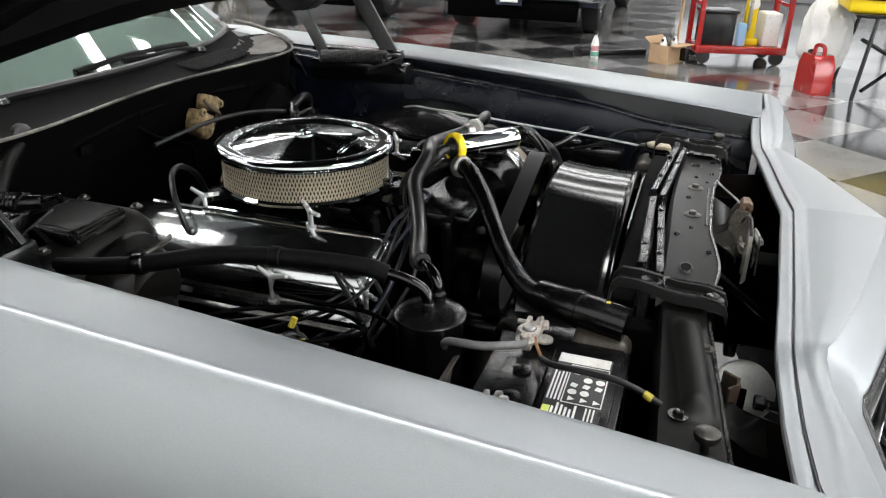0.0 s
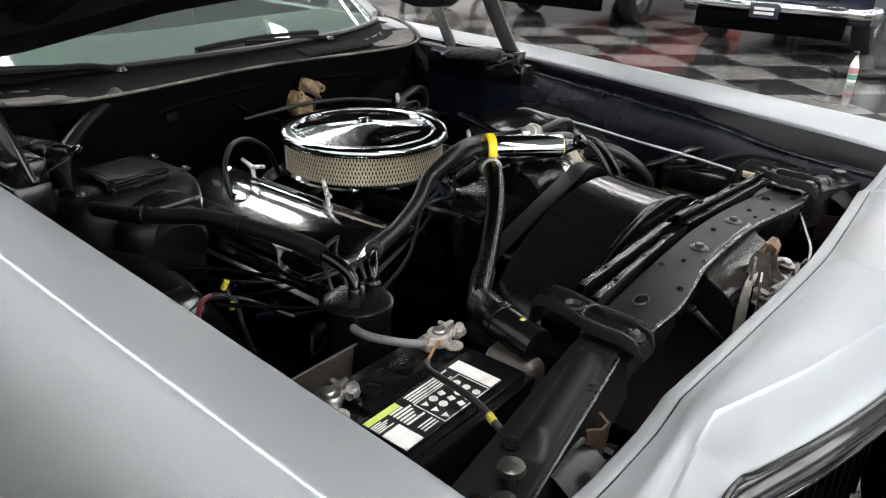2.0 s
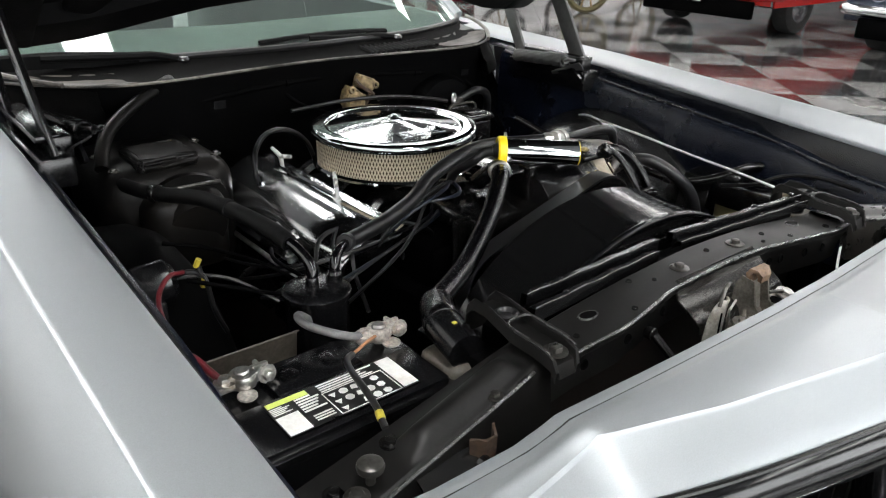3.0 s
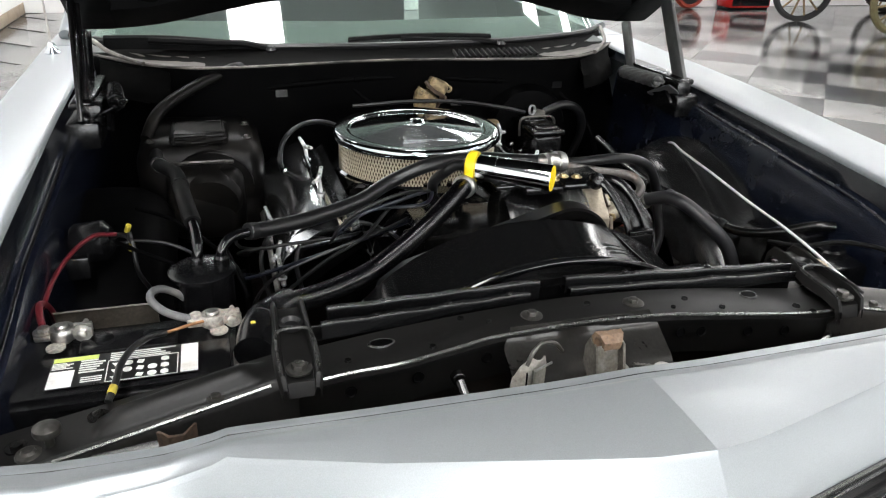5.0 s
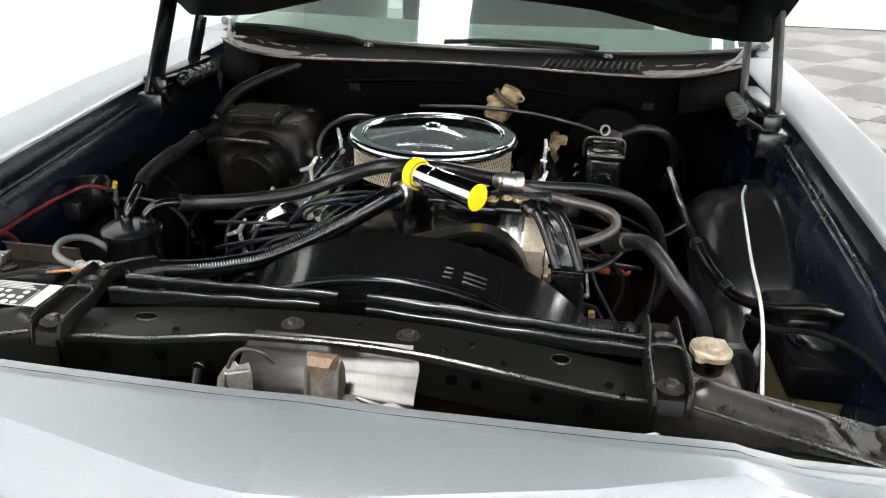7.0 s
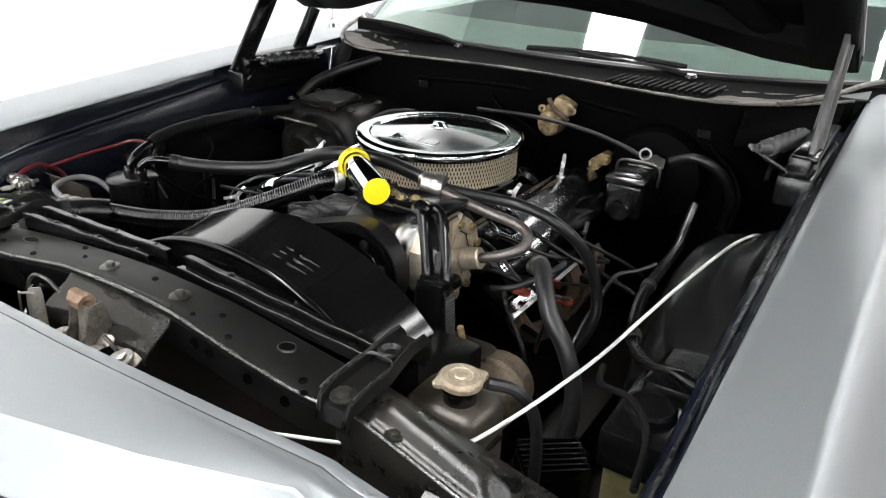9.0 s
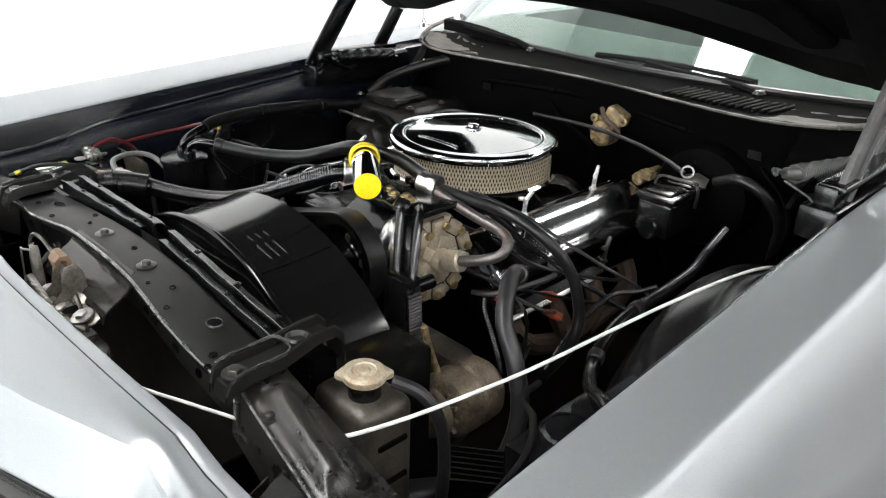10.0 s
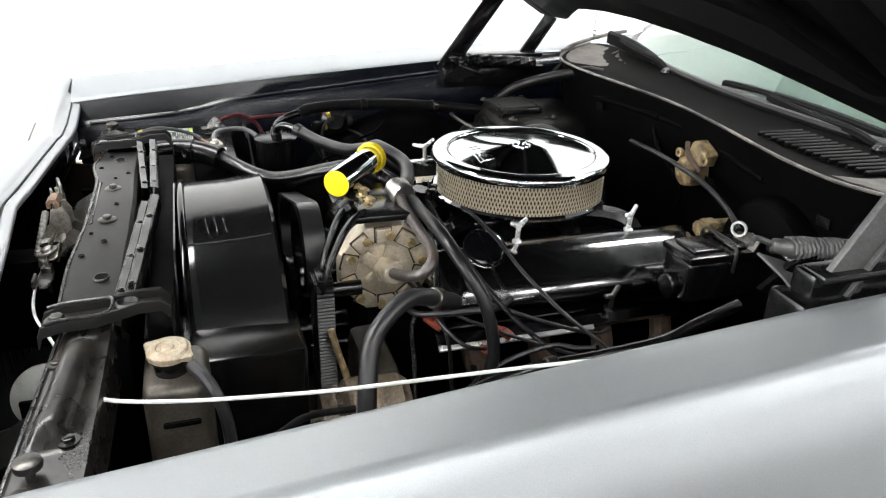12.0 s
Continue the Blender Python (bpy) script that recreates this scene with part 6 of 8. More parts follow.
# suction pipe, bending into the head
bm = B()
tube(bm, [(0.160, 0.453, 0.892), (0.207, 0.457, 0.878), (0.269, 0.462, 0.864), (0.318, 0.466, 0.855), (0.346, 0.461, 0.845), (0.351, 0.443, 0.829), (0.326, 0.427, 0.815), (0.290, 0.418, 0.803), (0.262, 0.417, 0.795)], 0.0088, 14, 6)
part("suction_pipe", bm, "copper", comp, "aged metal pipe with rust patches")
bm = B()
rod(bm, (0.150, 0.452, 0.894), (0.185, 0.462, 0.887), 0.017, seg=20)
lathe(bm, [(0.0135, -0.008), (0.020, -0.008), (0.021, 0.0), (0.020, 0.008), (0.0135, 0.008)], (0.178, 0.460, 0.889), (0.035, 0.010, -0.007), 20)
part("hose_ferrule", bm, "steel", comp, "grey crimped ferrule")
bm = B()
rod(bm, (0.256, 0.417, 0.792), (0.288, 0.421, 0.801), 0.018, seg=20)
part("pipe_collar", bm, "alu", comp)

# pulleys and belts
for nm, c, r, yy in (("compressor_pulley", (0.132, 0.310, 0.785), 0.077, 0.040), ("crank_pulley", (0.03, 0.285, 0.50), 0.085, 0.035), ("pump_pulley", (0.035, 0.295, 0.66), 0.07, 0.03)):
    pu = thing(nm, c, "black stamped drive pulley at the front of the engine", "pulley", "drive pulleys")
    bm = B()
    lathe(bm, [(0, -0.004), (0.02, -0.004), (0.026, 0.004), (r * 0.72, 0.006), (r * 0.8, -yy * 0.4), (r, -yy * 0.5), (r * 0.9, -yy * 0.15), (r * 0.9, yy * 0.15), (r, yy * 0.5), (r * 0.5, yy * 0.5), (0.03, yy), (0.03, 0.14), (0, 0.14)], c, (0, 1, 0), 40)
    part("sheave", bm, "dusty", pu)
    bm = B()
    lathe(bm, [(0.012, -0.012), (0.012, -0.004), (0.03, -0.003)], c, (0, 1, 0), 20)
    part("hub", bm, "dusty", pu)
    bolts(pu, [Vector(c) + Vector((0.035 * math.cos(math.pi / 2 * k), 0.004, 0.035 * math.sin(math.pi / 2 * k))) for k in range(4)], 0.005, 0.005, "zinc", (0, -1, 0))


def belt(name, c0, r0, c1, r1, y, w, label, cogs=False):
    """An open belt round two pulleys in the plane y."""
    t = thing(name, (c0[0], y, c0[1]), label, "belt", "drive belts")
    c0, c1 = Vector(c0), Vector(c1)
    d_ = c1 - c0
    L_ = d_.length
    base_a = math.atan2(d_.y, d_.x)
    off = math.acos(max(-1, min(1, (r0 - r1) / L_)))
    path = []
    for i in range(25):
        a = base_a + off + (2 * math.pi - 2 * off) * i / 24
        path.append(c0 + r0 * Vector((math.cos(a), math.sin(a))))
    for i in range(13):
        a = base_a - off + 2 * off * i / 12
        path.append(c1 + r1 * Vector((math.cos(a), math.sin(a))))
    if cogs:
        dense = []
        for a, b in zip(path, path[1:] + path[:1]):
            n = max(1, int((b - a).length / 0.0028))
            dense += [a.lerp(b, i / n) for i in range(n)]
        path = dense
    b_ = B()
    mid = (c0 + c1) / 2
    rows_ = []
    for i, p in enumerate(path + path[:1]):
        nrm = (path[(i + 1) % len(path)] - path[(i - 1) % len(path)])
        nrm = Vector((nrm.y, -nrm.x)).normalized()
        h = 0.0035 + (0.0022 if cogs and i % 2 else 0)
        q0, q1 = p - nrm * 0.004, p + nrm * h
        rows_.append([Vector((q.x, yy_, q.y)) for q, yy_ in ((q0, y - w * 0.4), (q1, y - w / 2), (q1, y + w / 2), (q0, y + w * 0.4), (q0, y - w * 0.4))])
    loft(b_, rows_)
    part("band", b_, "rubber", t, smooth=not cogs)
    return t


belt("drive_belt", (0.132, 0.785), 0.077, (-0.13, 0.715), 0.068, 0.311, 0.034, "worn black V-belt on the compressor pulley")
belt("cogged_belt", (0.272, 0.777), 0.0235, (0.272, 0.575), 0.034, 0.309, 0.026, "wide cogged black belt down to the alternator", True)
idler = thing("idler_pulley", (0.272, 0.309, 0.777), "small black idler pulley on a bracket", "pulley", "drive pulleys")
bm = B()
lathe(bm, [(0, -0.012), (0.0195, -0.012), (0.0195, 0.012), (0.012, 0.014), (0.012, 0.06), (0, 0.06)], (0.272, 0.309, 0.777), (0, 1, 0), 24)
part("sheave", bm, "black", idler)
bm = B()
box(bm, (0.249, 0.293, 0.690), (0.295, 0.2965, 0.803), 0.0015)
part("guard_plate", bm, "black", idler, "flat black guard plate")

alt = thing("alternator", (0.335, 0.34, 0.5), "dirty tan-grey alternator low beside the radiator tank", "alternator")
bm = B()
lathe(bm, [(0, -0.045), (0.014, -0.045), (0.014, -0.03), (0.036, -0.028), (0.040, -0.006), (0.030, -0.004), (0.030, 0.0), (0.046, 0.004), (0.054, 0.012), (0.056, 0.045), (0.051, 0.05), (0.051, 0.056), (0.056, 0.060), (0.054, 0.095), (0.042, 0.11), (0, 0.11)], (0.352, 0.315, 0.600), (0, 1, 0), 36)
part("housing", bm, "dirty_alu", alt)
bm = B()
for k in range(12):
    a = 2 * math.pi * k / 12
    box(bm, (0.032, -0.006, -0.003), (0.047, 0.002, 0.003), 0.001, Matrix.Translation((0.352, 0.315, 0.600)) @ Matrix.Rotation(a, 4, "Y"))
part("fan_fins", bm, "dirty_alu", alt)
bm = B()
tube(bm, [(0.318, 0.312, 0.735), (0.322, 0.320, 0.700), (0.328, 0.332, 0.655), (0.335, 0.342, 0.615), (0.338, 0.345, 0.56)], 0.0055, 10, 6)
part("adjuster_arm", bm, "tan", alt, "tan curved adjuster arm")
bm = B()
bolt_head(bm, (0.352, 0.268, 0.600), 0.012, 0.012, (0, -1, 0))
part("pulley_nut", bm, "bolt", alt)
bm = B()
box(bm, (0.18, 0.36, 0.48), (0.34, 0.42, 0.66), 0.02)
part("mounting_bracket", bm, "tank", alt)

# ---- driver's side hoses and wiring ----
line_thing("heater_hose", "thick grey-black hose curving down beside the alternator", "hose",
           [(0.345, 0.50, 0.770), (0.375, 0.455, 0.800), (0.398, 0.415, 0.818), (0.418, 0.382, 0.812), (0.446, 0.347, 0.785), (0.484, 0.331, 0.742), (0.506, 0.322, 0.682), (0.508, 0.30, 0.62), (0.49, 0.26, 0.55), (0.46, 0.20, 0.48)], 0.0132, "grey_hose", ends=[(0.10, 0.0165, "zinc")])
line_thing("refrigerant_hose", "long black hose sweeping past the compressor", "hose",
           [(0.17, 0.475, 0.880), (0.245, 0.475, 0.882), (0.325, 0.478, 0.882), (0.385, 0.490, 0.861), (0.428, 0.515, 0.811), (0.450, 0.524, 0.742), (0.453, 0.508, 0.688), (0.42, 0.49, 0.62)], 0.0095, "hose")
line_thing("wiring_loom", "corrugated black wiring loom over the valve cover", "wiring loom",
           [(0.175, 0.505, 0.868), (0.235, 0.505, 0.862), (0.285, 0.515, 0.842), (0.327, 0.532, 0.815), (0.370, 0.555, 0.785), (0.407, 0.578, 0.760), (0.447, 0.620, 0.725), (0.470, 0.660, 0.690)], 0.0046, "plastic", ribs=0.0008, pitch=0.004, seg=10)
line_thing("wiring_loom", "smooth black cable over the valve cover", "wiring loom",
           [(0.150, 0.575, 0.845), (0.185, 0.587, 0.840), (0.260, 0.602, 0.825), (0.326, 0.618, 0.800), (0.396, 0.657, 0.760), (0.440, 0.708, 0.720), (0.46, 0.74, 0.69)], 0.0030, "grey_hose", seg=8)
line_thing("wiring_loom", "taped black wiring loom along the wheel housing", "wiring loom",
           [(0.495, 0.90, 0.79), (0.503, 0.829, 0.774), (0.510, 0.765, 0.757), (0.513, 0.662, 0.751), (0.519, 0.557, 0.752), (0.535, 0.468, 0.745), (0.560, 0.406, 0.737), (0.60, 0.345, 0.755), (0.648, 0.30, 0.783), (0.679, 0.283, 0.785)], 0.0098, "dusty", ends=[(0.42, 0.0122, "rubber"), (0.62, 0.0122, "rubber")])
line_thing("wiring_loom", "thin corrugated conduit arching off the loom", "wiring loom",
           [(0.505, 0.66, 0.76), (0.478, 0.645, 0.745), (0.452, 0.625, 0.738), (0.447, 0.590, 0.732), (0.447, 0.547, 0.720), (0.440, 0.510, 0.690), (0.43, 0.48, 0.64)], 0.0046, "plastic", ribs=0.0007, pitch=0.004, seg=8)
line_thing("wiring_loom", "thin corrugated conduit hanging beside the alternator", "wiring loom",
           [(0.320, 0.445, 0.745), (0.330, 0.436, 0.720), (0.354, 0.434, 0.680), (0.375, 0.430, 0.640), (0.39, 0.43, 0.58)], 0.0044, "plastic", ribs=0.0007, pitch=0.004, seg=8)
line_thing("vacuum_line", "thin grey line bending under the heater hose fitting", "hose",
           [(0.30, 0.435, 0.745), (0.335, 0.445, 0.752), (0.365, 0.475, 0.765), (0.385, 0.52, 0.775), (0.37, 0.56, 0.765), (0.33, 0.60, 0.755)], 0.0050, "grey_hose", "vacuum lines", seg=8)
for k in (0, 2):
    line_thing("ignition_lead", "black ignition lead from the plugs forward", "wire",
               [(0.36, 0.55 + 0.11 * k, 0.69), (0.40, 0.53 + 0.09 * k, 0.715), (0.405 - 0.01 * k, 0.49 + 0.05 * k, 0.735 + 0.012 * k), (0.34, 0.47 + 0.03 * k, 0.755 + 0.014 * k), (0.25, 0.50 + 0.02 * k, 0.79), (0.1, 0.53, 0.80)], 0.0033, "rubber", "ignition leads", seg=8)
for at in ((0.340, 0.468, 0.737), (0.386, 0.545, 0.700), (0.346, 0.585, 0.705)):
    boot = thing("plug_cap", at, "faded red-orange spark plug cap", "plug cap", "plug caps")
    bm = B()
    rod(bm, at, Vector(at) + Vector((0.010, 0.010, -0.006)), 0.0085, 0.0075, 14)
    rod(bm, Vector(at) - Vector((0.010, 0.012, -0.004)), at, 0.005, 0.0080, 12)
    part("cap", bm, "orange", boot)

line_thing("radiator_hose", "fat black lower radiator hose with a clamp", "hose",
           [(0.40, 0.118, 0.585), (0.445, 0.150, 0.590), (0.485, 0.205, 0.592), (0.515, 0.262, 0.585), (0.52, 0.33, 0.56), (0.48, 0.40, 0.52)], 0.021, "grey_hose", seg=16, ends=[(0.22, 0.0228, "dusty")])
washer = thing("washer_bottle", (0.65, 0.17, 0.55), "yellowed washer bottle under a black lid", "washer bottle")
bm = B()
box(bm, (0.600, 0.190, 0.54), (0.676, 0.34, 0.735), 0.012, seg=3)
part("bottle", bm, "cream", washer, "yellowed translucent bottle")
bm = B()
box(bm, (0.592, 0.183, 0.694), (0.676, 0.345, 0.752), 0.008)
box(bm, (0.605, 0.29, 0.745), (0.675, 0.342, 0.768), 0.010)
part("lid", bm, "plastic", washer)
bm = B()
lathe(bm, [(0.030, 0), (0.030, 0.010), (0.026, 0.014), (0, 0.014)], (0.638, 0.245, 0.752), (0, 0, 1), 28)
part("cap", bm, "plastic", washer)
bm = B()
tube(bm, [(0.612, 0.285, 0.752), (0.603, 0.265, 0.756), (0.608, 0.235, 0.756), (0.63, 0.22, 0.760)], 0.003, 6, 5)
part("strap", bm, "plastic", washer)
finned = thing("finned_box", (0.53, 0.21, 0.36), "black finned metal box low beside the radiator", "finned box")
FM = Matrix.Translation((0.528, 0.212, 0.0)) @ pose(0, 0, 0, 0, 0, 38)
bm = B()
box(bm, (-0.045, -0.035, 0.36), (0.045, 0.035, 0.648), 0.005, FM)
part("housing", bm, "dusty", finned)
for k in range(7):
    bm = B()
    box(bm, (-0.043, -0.0335 + 0.0105 * k, 0.646), (0.043, -0.0295 + 0.0105 * k, 0.662), 0.001, FM)
    part("fin", bm, "dusty", finned)
panel_d = thing("apron_bracket", (0.63, 0.36, 0.70), "black stamped bracket on the inner fender", "bracket")
bm = B()
loft(bm, [[Vector((x, y, z)) for x, z in ((0.585, 0.66), (0.60, 0.735), (0.61, 0.745), (0.675, 0.75))] for y in (0.355, 0.39, 0.43)], 0.003)
part("plate", bm, "dusty", panel_d)
line_thing("washer_hose", "black hose from the apron past the washer bottle", "hose", [(0.676, 0.06, 0.79), (0.66, 0.14, 0.80), (0.62, 0.20, 0.795), (0.57, 0.24, 0.775), (0.55, 0.30, 0.76)], 0.0045, "soft_hose")

# ---- firewall fittings ----
motor = thing("wiper_motor", (0.1, 1.06, 0.84), "tan cast wiper motor with a dark strap on the firewall", "wiper motor")
shrink = Matrix.Translation((0.104, 1.075, 0.876)) @ Matrix.Diagonal((0.92, 0.58, 0.96, 1)) @ Matrix.Translation((-0.110, -1.05, -0.892))
bm = B()
lathe(bm, [(0, -0.004), (0.022, -0.002), (0.029, 0.006), (0.032, 0.018), (0.032, 0.085), (0, 0.085)], (0.092, 1.030, 0.866), (0.10, 1, 0.06), 26)
plate(bm, [(0.066, 0.868), (0.072, 0.898), (0.083, 0.910), (0.112, 0.892), (0.128, 0.884), (0.122, 0.866), (0.095, 0.852)], -0.012, 0.05, Matrix.Translation((0, 1.052, 0)) @ Matrix(((1, 0, 0, 0), (0, 0, 1, 0), (0, 1, 0, 0), (0, 0, 0, 1))), 0.005)
roughen(bm, 0.0014, 5, 1)
bmesh.ops.transform(bm, matrix=shrink, verts=bm.verts)
part("gear_case", bm, "tan", motor)
bm = B()
box(bm, (-0.026, -0.014, -0.017), (0.026, 0.045, 0.017), 0.008, Matrix.Translation((0.130, 1.046, 0.915)) @ pose(0, 0, 0, 0, 22, 0), 3)
lathe(bm, [(0.0045, -0.003), (0.0095, -0.003), (0.0095, 0.004), (0.0045, 0.004), (0.0045, -0.003)], (0.158, 1.036, 0.908), (0, -1, 0.2), 18)
roughen(bm, 0.0012, 8, 1)
bmesh.ops.transform(bm, matrix=shrink, verts=bm.verts)
part("cover", bm, "tan", motor, "tan cover with a lug")
bm = B()
lathe(bm, [(0.004, -0.003), (0.010, -0.003), (0.010, 0.010), (0.004, 0.010), (0.004, -0.003)], (0.078, 1.032, 0.903), (0, -1, 0.2), 18)
bmesh.ops.transform(bm, matrix=shrink, verts=bm.verts)
part("lug", bm, "tan", motor)
bm = B()
tube(bm, [(0.092, 1.036, 0.930), (0.104, 1.028, 0.915), (0.120, 1.026, 0.902), (0.138, 1.028, 0.893), (0.150, 1.034, 0.884)], 0.0068, 10, 5, flat=0.6)
bmesh.ops.transform(bm, matrix=shrink, verts=bm.verts)
part("strap", bm, "old_rust", motor, "dark rusty strap")
bm = B()
tube(bm, [(0.140, 1.034, 0.892), (0.132, 1.040, 0.872), (0.118, 1.046, 0.850)], 0.006, 10, 5)
bmesh.ops.transform(bm, matrix=shrink, verts=bm.verts)
part("arm", bm, "old_rust", motor, "dark brown lower arm")
small = thing("choke_unit", (0.235, 1.015, 0.79), "small tan fitting on the firewall", "fitting")
bm = B()
rod(bm, (0.238, 1.005, 0.797), (0.240, 1.13, 0.80), 0.013, 0.010, 16)
box(bm, (0.240, 1.005, 0.800), (0.268, 1.03, 0.818), 0.004)
roughen(bm, 0.0016, 6, 2)
part("body", bm, "tan", small)

booster = thing("brake_booster", (0.36, 1.08, 0.78), "black brake booster and master cylinder on the firewall", "brake booster")
bm = B()
lathe(bm, [(0, 0), (0.06, 0), (0.095, 0.012), (0.112, 0.035), (0.112, 0.06), (0.100, 0.085), (0.05, 0.10), (0, 0.10)], (0.365, 1.125, 0.785), (0, -1, 0), 36)
part("drum", bm, "flat", booster)
bm = B()
box(bm, (0.315, 0.885, 0.735), (0.392, 1.04, 0.810), 0.010, seg=3)
rod(bm, (0.353, 0.87, 0.755), (0.353, 1.04, 0.755), 0.022, seg=20)
part("master_cylinder", bm, "black", booster, "black cast master cylinder")
bm = B()
box(bm, (0.311, 0.880, 0.808), (0.396, 1.045, 0.822), 0.005)
box(bm, (0.325, 0.895, 0.820), (0.382, 0.955, 0.828), 0.004)
box(bm, (0.325, 0.970, 0.820), (0.382, 1.030, 0.828), 0.004)
part("reservoir_lid", bm, "dusty", booster)
bm = B()
tube(bm, [(0.308, 0.962, 0.79), (0.310, 0.962, 0.832), (0.353, 0.962, 0.838), (0.397, 0.962, 0.832), (0.399, 0.962, 0.79)], 0.003, 8, 5)
plate(bm, [(0.0, 0), (0.05, -0.004), (0.052, 0.022), (0.03, 0.030), (0.004, 0.022)], 0, 0.003, Matrix.Translation((0.345, 0.992, 0.818)) @ pose(0, 0, 0, 60, 0, 10), 0.001)
part("bail_wire", bm, "zinc", booster, "dull wire bail")
bm = B()
lathe(bm, [(0.010, 0), (0.0135, 0), (0.0135, 0.005), (0.010, 0.005), (0.010, 0)], (0.352, 1.000, 0.845), (0.5, -0.85, 0.1), 24)
part("ring", bm, "bright", booster, "bright metal ring")
for k in range(2):
    bm = B()
    tube(bm, [(0.30, 0.92 + 0.06 * k, 0.765), (0.27, 0.93 + 0.06 * k, 0.75), (0.255, 1.0 + 0.04 * k, 0.72), (0.27, 1.06, 0.66), (0.30, 1.09, 0.58)], 0.0035, 8, 6)
    part("brake_pipe", bm, "dusty", booster)
line_thing("booster_hose", "black vacuum hose bent round beside the booster", "hose", [(0.40, 1.03, 0.83), (0.45, 1.02, 0.85), (0.50, 1.03, 0.83), (0.53, 1.06, 0.77), (0.52, 1.09, 0.68)], 0.011, "rubber")
line_thing("vacuum_line", "thin black line across the firewall", "hose", [(-0.1, 1.06, 0.86), (0.05, 1.05, 0.868), (0.18, 1.045, 0.862), (0.28, 1.03, 0.848), (0.34, 1.01, 0.836)], 0.005, "rubber", "vacuum lines", seg=8)

heater = thing("heater_box", (-0.43, 0.98, 0.66), "black heater blower box on the passenger firewall", "heater box")
bm = B()
box(bm, (-0.60, 0.86, 0.60), (-0.33, 1.14, 0.845), 0.055, seg=5)
box(bm, (-0.54, 0.80, 0.64), (-0.38, 0.90, 0.80), 0.035, seg=4)
part("case", bm, "dusty_box", heater)
bm = B()
lathe(bm, [(0, 0), (0.055, 0), (0.062, 0.01), (0.062, 0.06), (0.085, 0.065), (0.085, 0.075), (0, 0.075)], (-0.45, 0.80, 0.73), (0.1, 0.95, 0.25), 32)
part("blower_motor", bm, "dusty_box", heater, "round black blower motor")
bm = B()
tube(bm, [(-0.575, 0.93, 0.84), (-0.555, 0.97, 0.875), (-0.52, 1.01, 0.900), (-0.45, 1.055, 0.930), (-0.38, 1.09, 0.952), (-0.36, 1.12, 0.95)], 0.0135, 12, 6)
part("drain_duct", bm, "dusty_box", heater, "black rubber duct")
bm = B()
box(bm, (-0.525, 0.87, 0.835), (-0.405, 0.99, 0.862), 0.012, seg=4)
roughen(bm, 0.002, 5, 2)
part("housing_lid", bm, "dusty_box", heater)
bm = B()
tube(bm, [(-0.54, 0.80, 0.815), (-0.50, 0.775, 0.83), (-0.44, 0.775, 0.83), (-0.40, 0.80, 0.82)], 0.004, 8, 5)
part("wire_clip", bm, "zinc", heater)
bolts(heater, [(-0.365, 0.89, 0.845), (-0.565, 0.89, 0.845), (-0.365, 1.0, 0.845), (-0.57, 1.0, 0.845)], 0.006, 0.006)

# looms, grommets and brackets on the firewall
line_thing("wiring_loom", "taped black wiring loom along the top of the firewall", "wiring loom",
           [(-0.62, 1.165, 0.918), (-0.52, 1.125, 0.905), (-0.40, 1.085, 0.900), (-0.25, 1.085, 0.912), (-0.08, 1.105, 0.918), (0.08, 1.112, 0.915), (0.25, 1.085, 0.908), (0.40, 1.085, 0.898), (0.53, 1.120, 0.885), (0.60, 1.15, 0.85)], 0.008, "flat", "", ends=[(0.2, 0.010, "flat"), (0.45, 0.010, "flat"), (0.7, 0.010, "flat")])
line_thing("wiring_loom", "thin black loom drooping on the firewall", "wiring loom",
           [(-0.10, 1.11, 0.90), (-0.05, 1.095, 0.86), (0.02, 1.09, 0.83), (0.06, 1.09, 0.80), (0.05, 1.09, 0.72)], 0.005, "flat")
line_thing("wiring_loom", "pair of black wires dropping beside the booster", "wiring loom",
           [(0.44, 1.10, 0.90), (0.47, 1.08, 0.86), (0.52, 1.07, 0.82), (0.55, 1.05, 0.77), (0.55, 1.0, 0.72)], 0.006, "flat")
for at in ((-0.20, 1.115, 0.85), (0.0, 1.125, 0.80), (0.21, 1.115, 0.87), (0.50, 1.12, 0.80)):
    gro = thing("grommet", at, "round black rubber grommet in the firewall", "grommet", "firewall grommets")
    bm = B()
    lathe(bm, [(0.008, -0.01), (0.020, -0.008), (0.022, 0.0), (0.018, 0.006), (0.010, 0.008), (0.009, 0.002), (0, 0.002)], at, (0, -1, 0), 22)
    part("ring", bm, "flat", gro)
for x, z in ((-0.27, 0.875), (0.17, 0.835), (0.45, 0.87)):
    clip = thing("loom_bracket", (x, 1.11, z), "small black pressed bracket on the firewall", "bracket", "firewall brackets")
    bm = B()
    loft(bm, [[Vector((x + dx, y, z + dz)) for y, dz in ((1.125, 0.025), (1.118, 0.012), (1.09, 0.008), (1.07, 0.012), (1.068, 0.03))] for dx in (-0.014, -0.005, 0.005, 0.014)], 0.002)
    part("plate", bm, "black", clip)
    bolts(clip, [(x, 1.112, z + 0.020)], 0.005, 0.005, "zinc", (0, -1, 0.2))

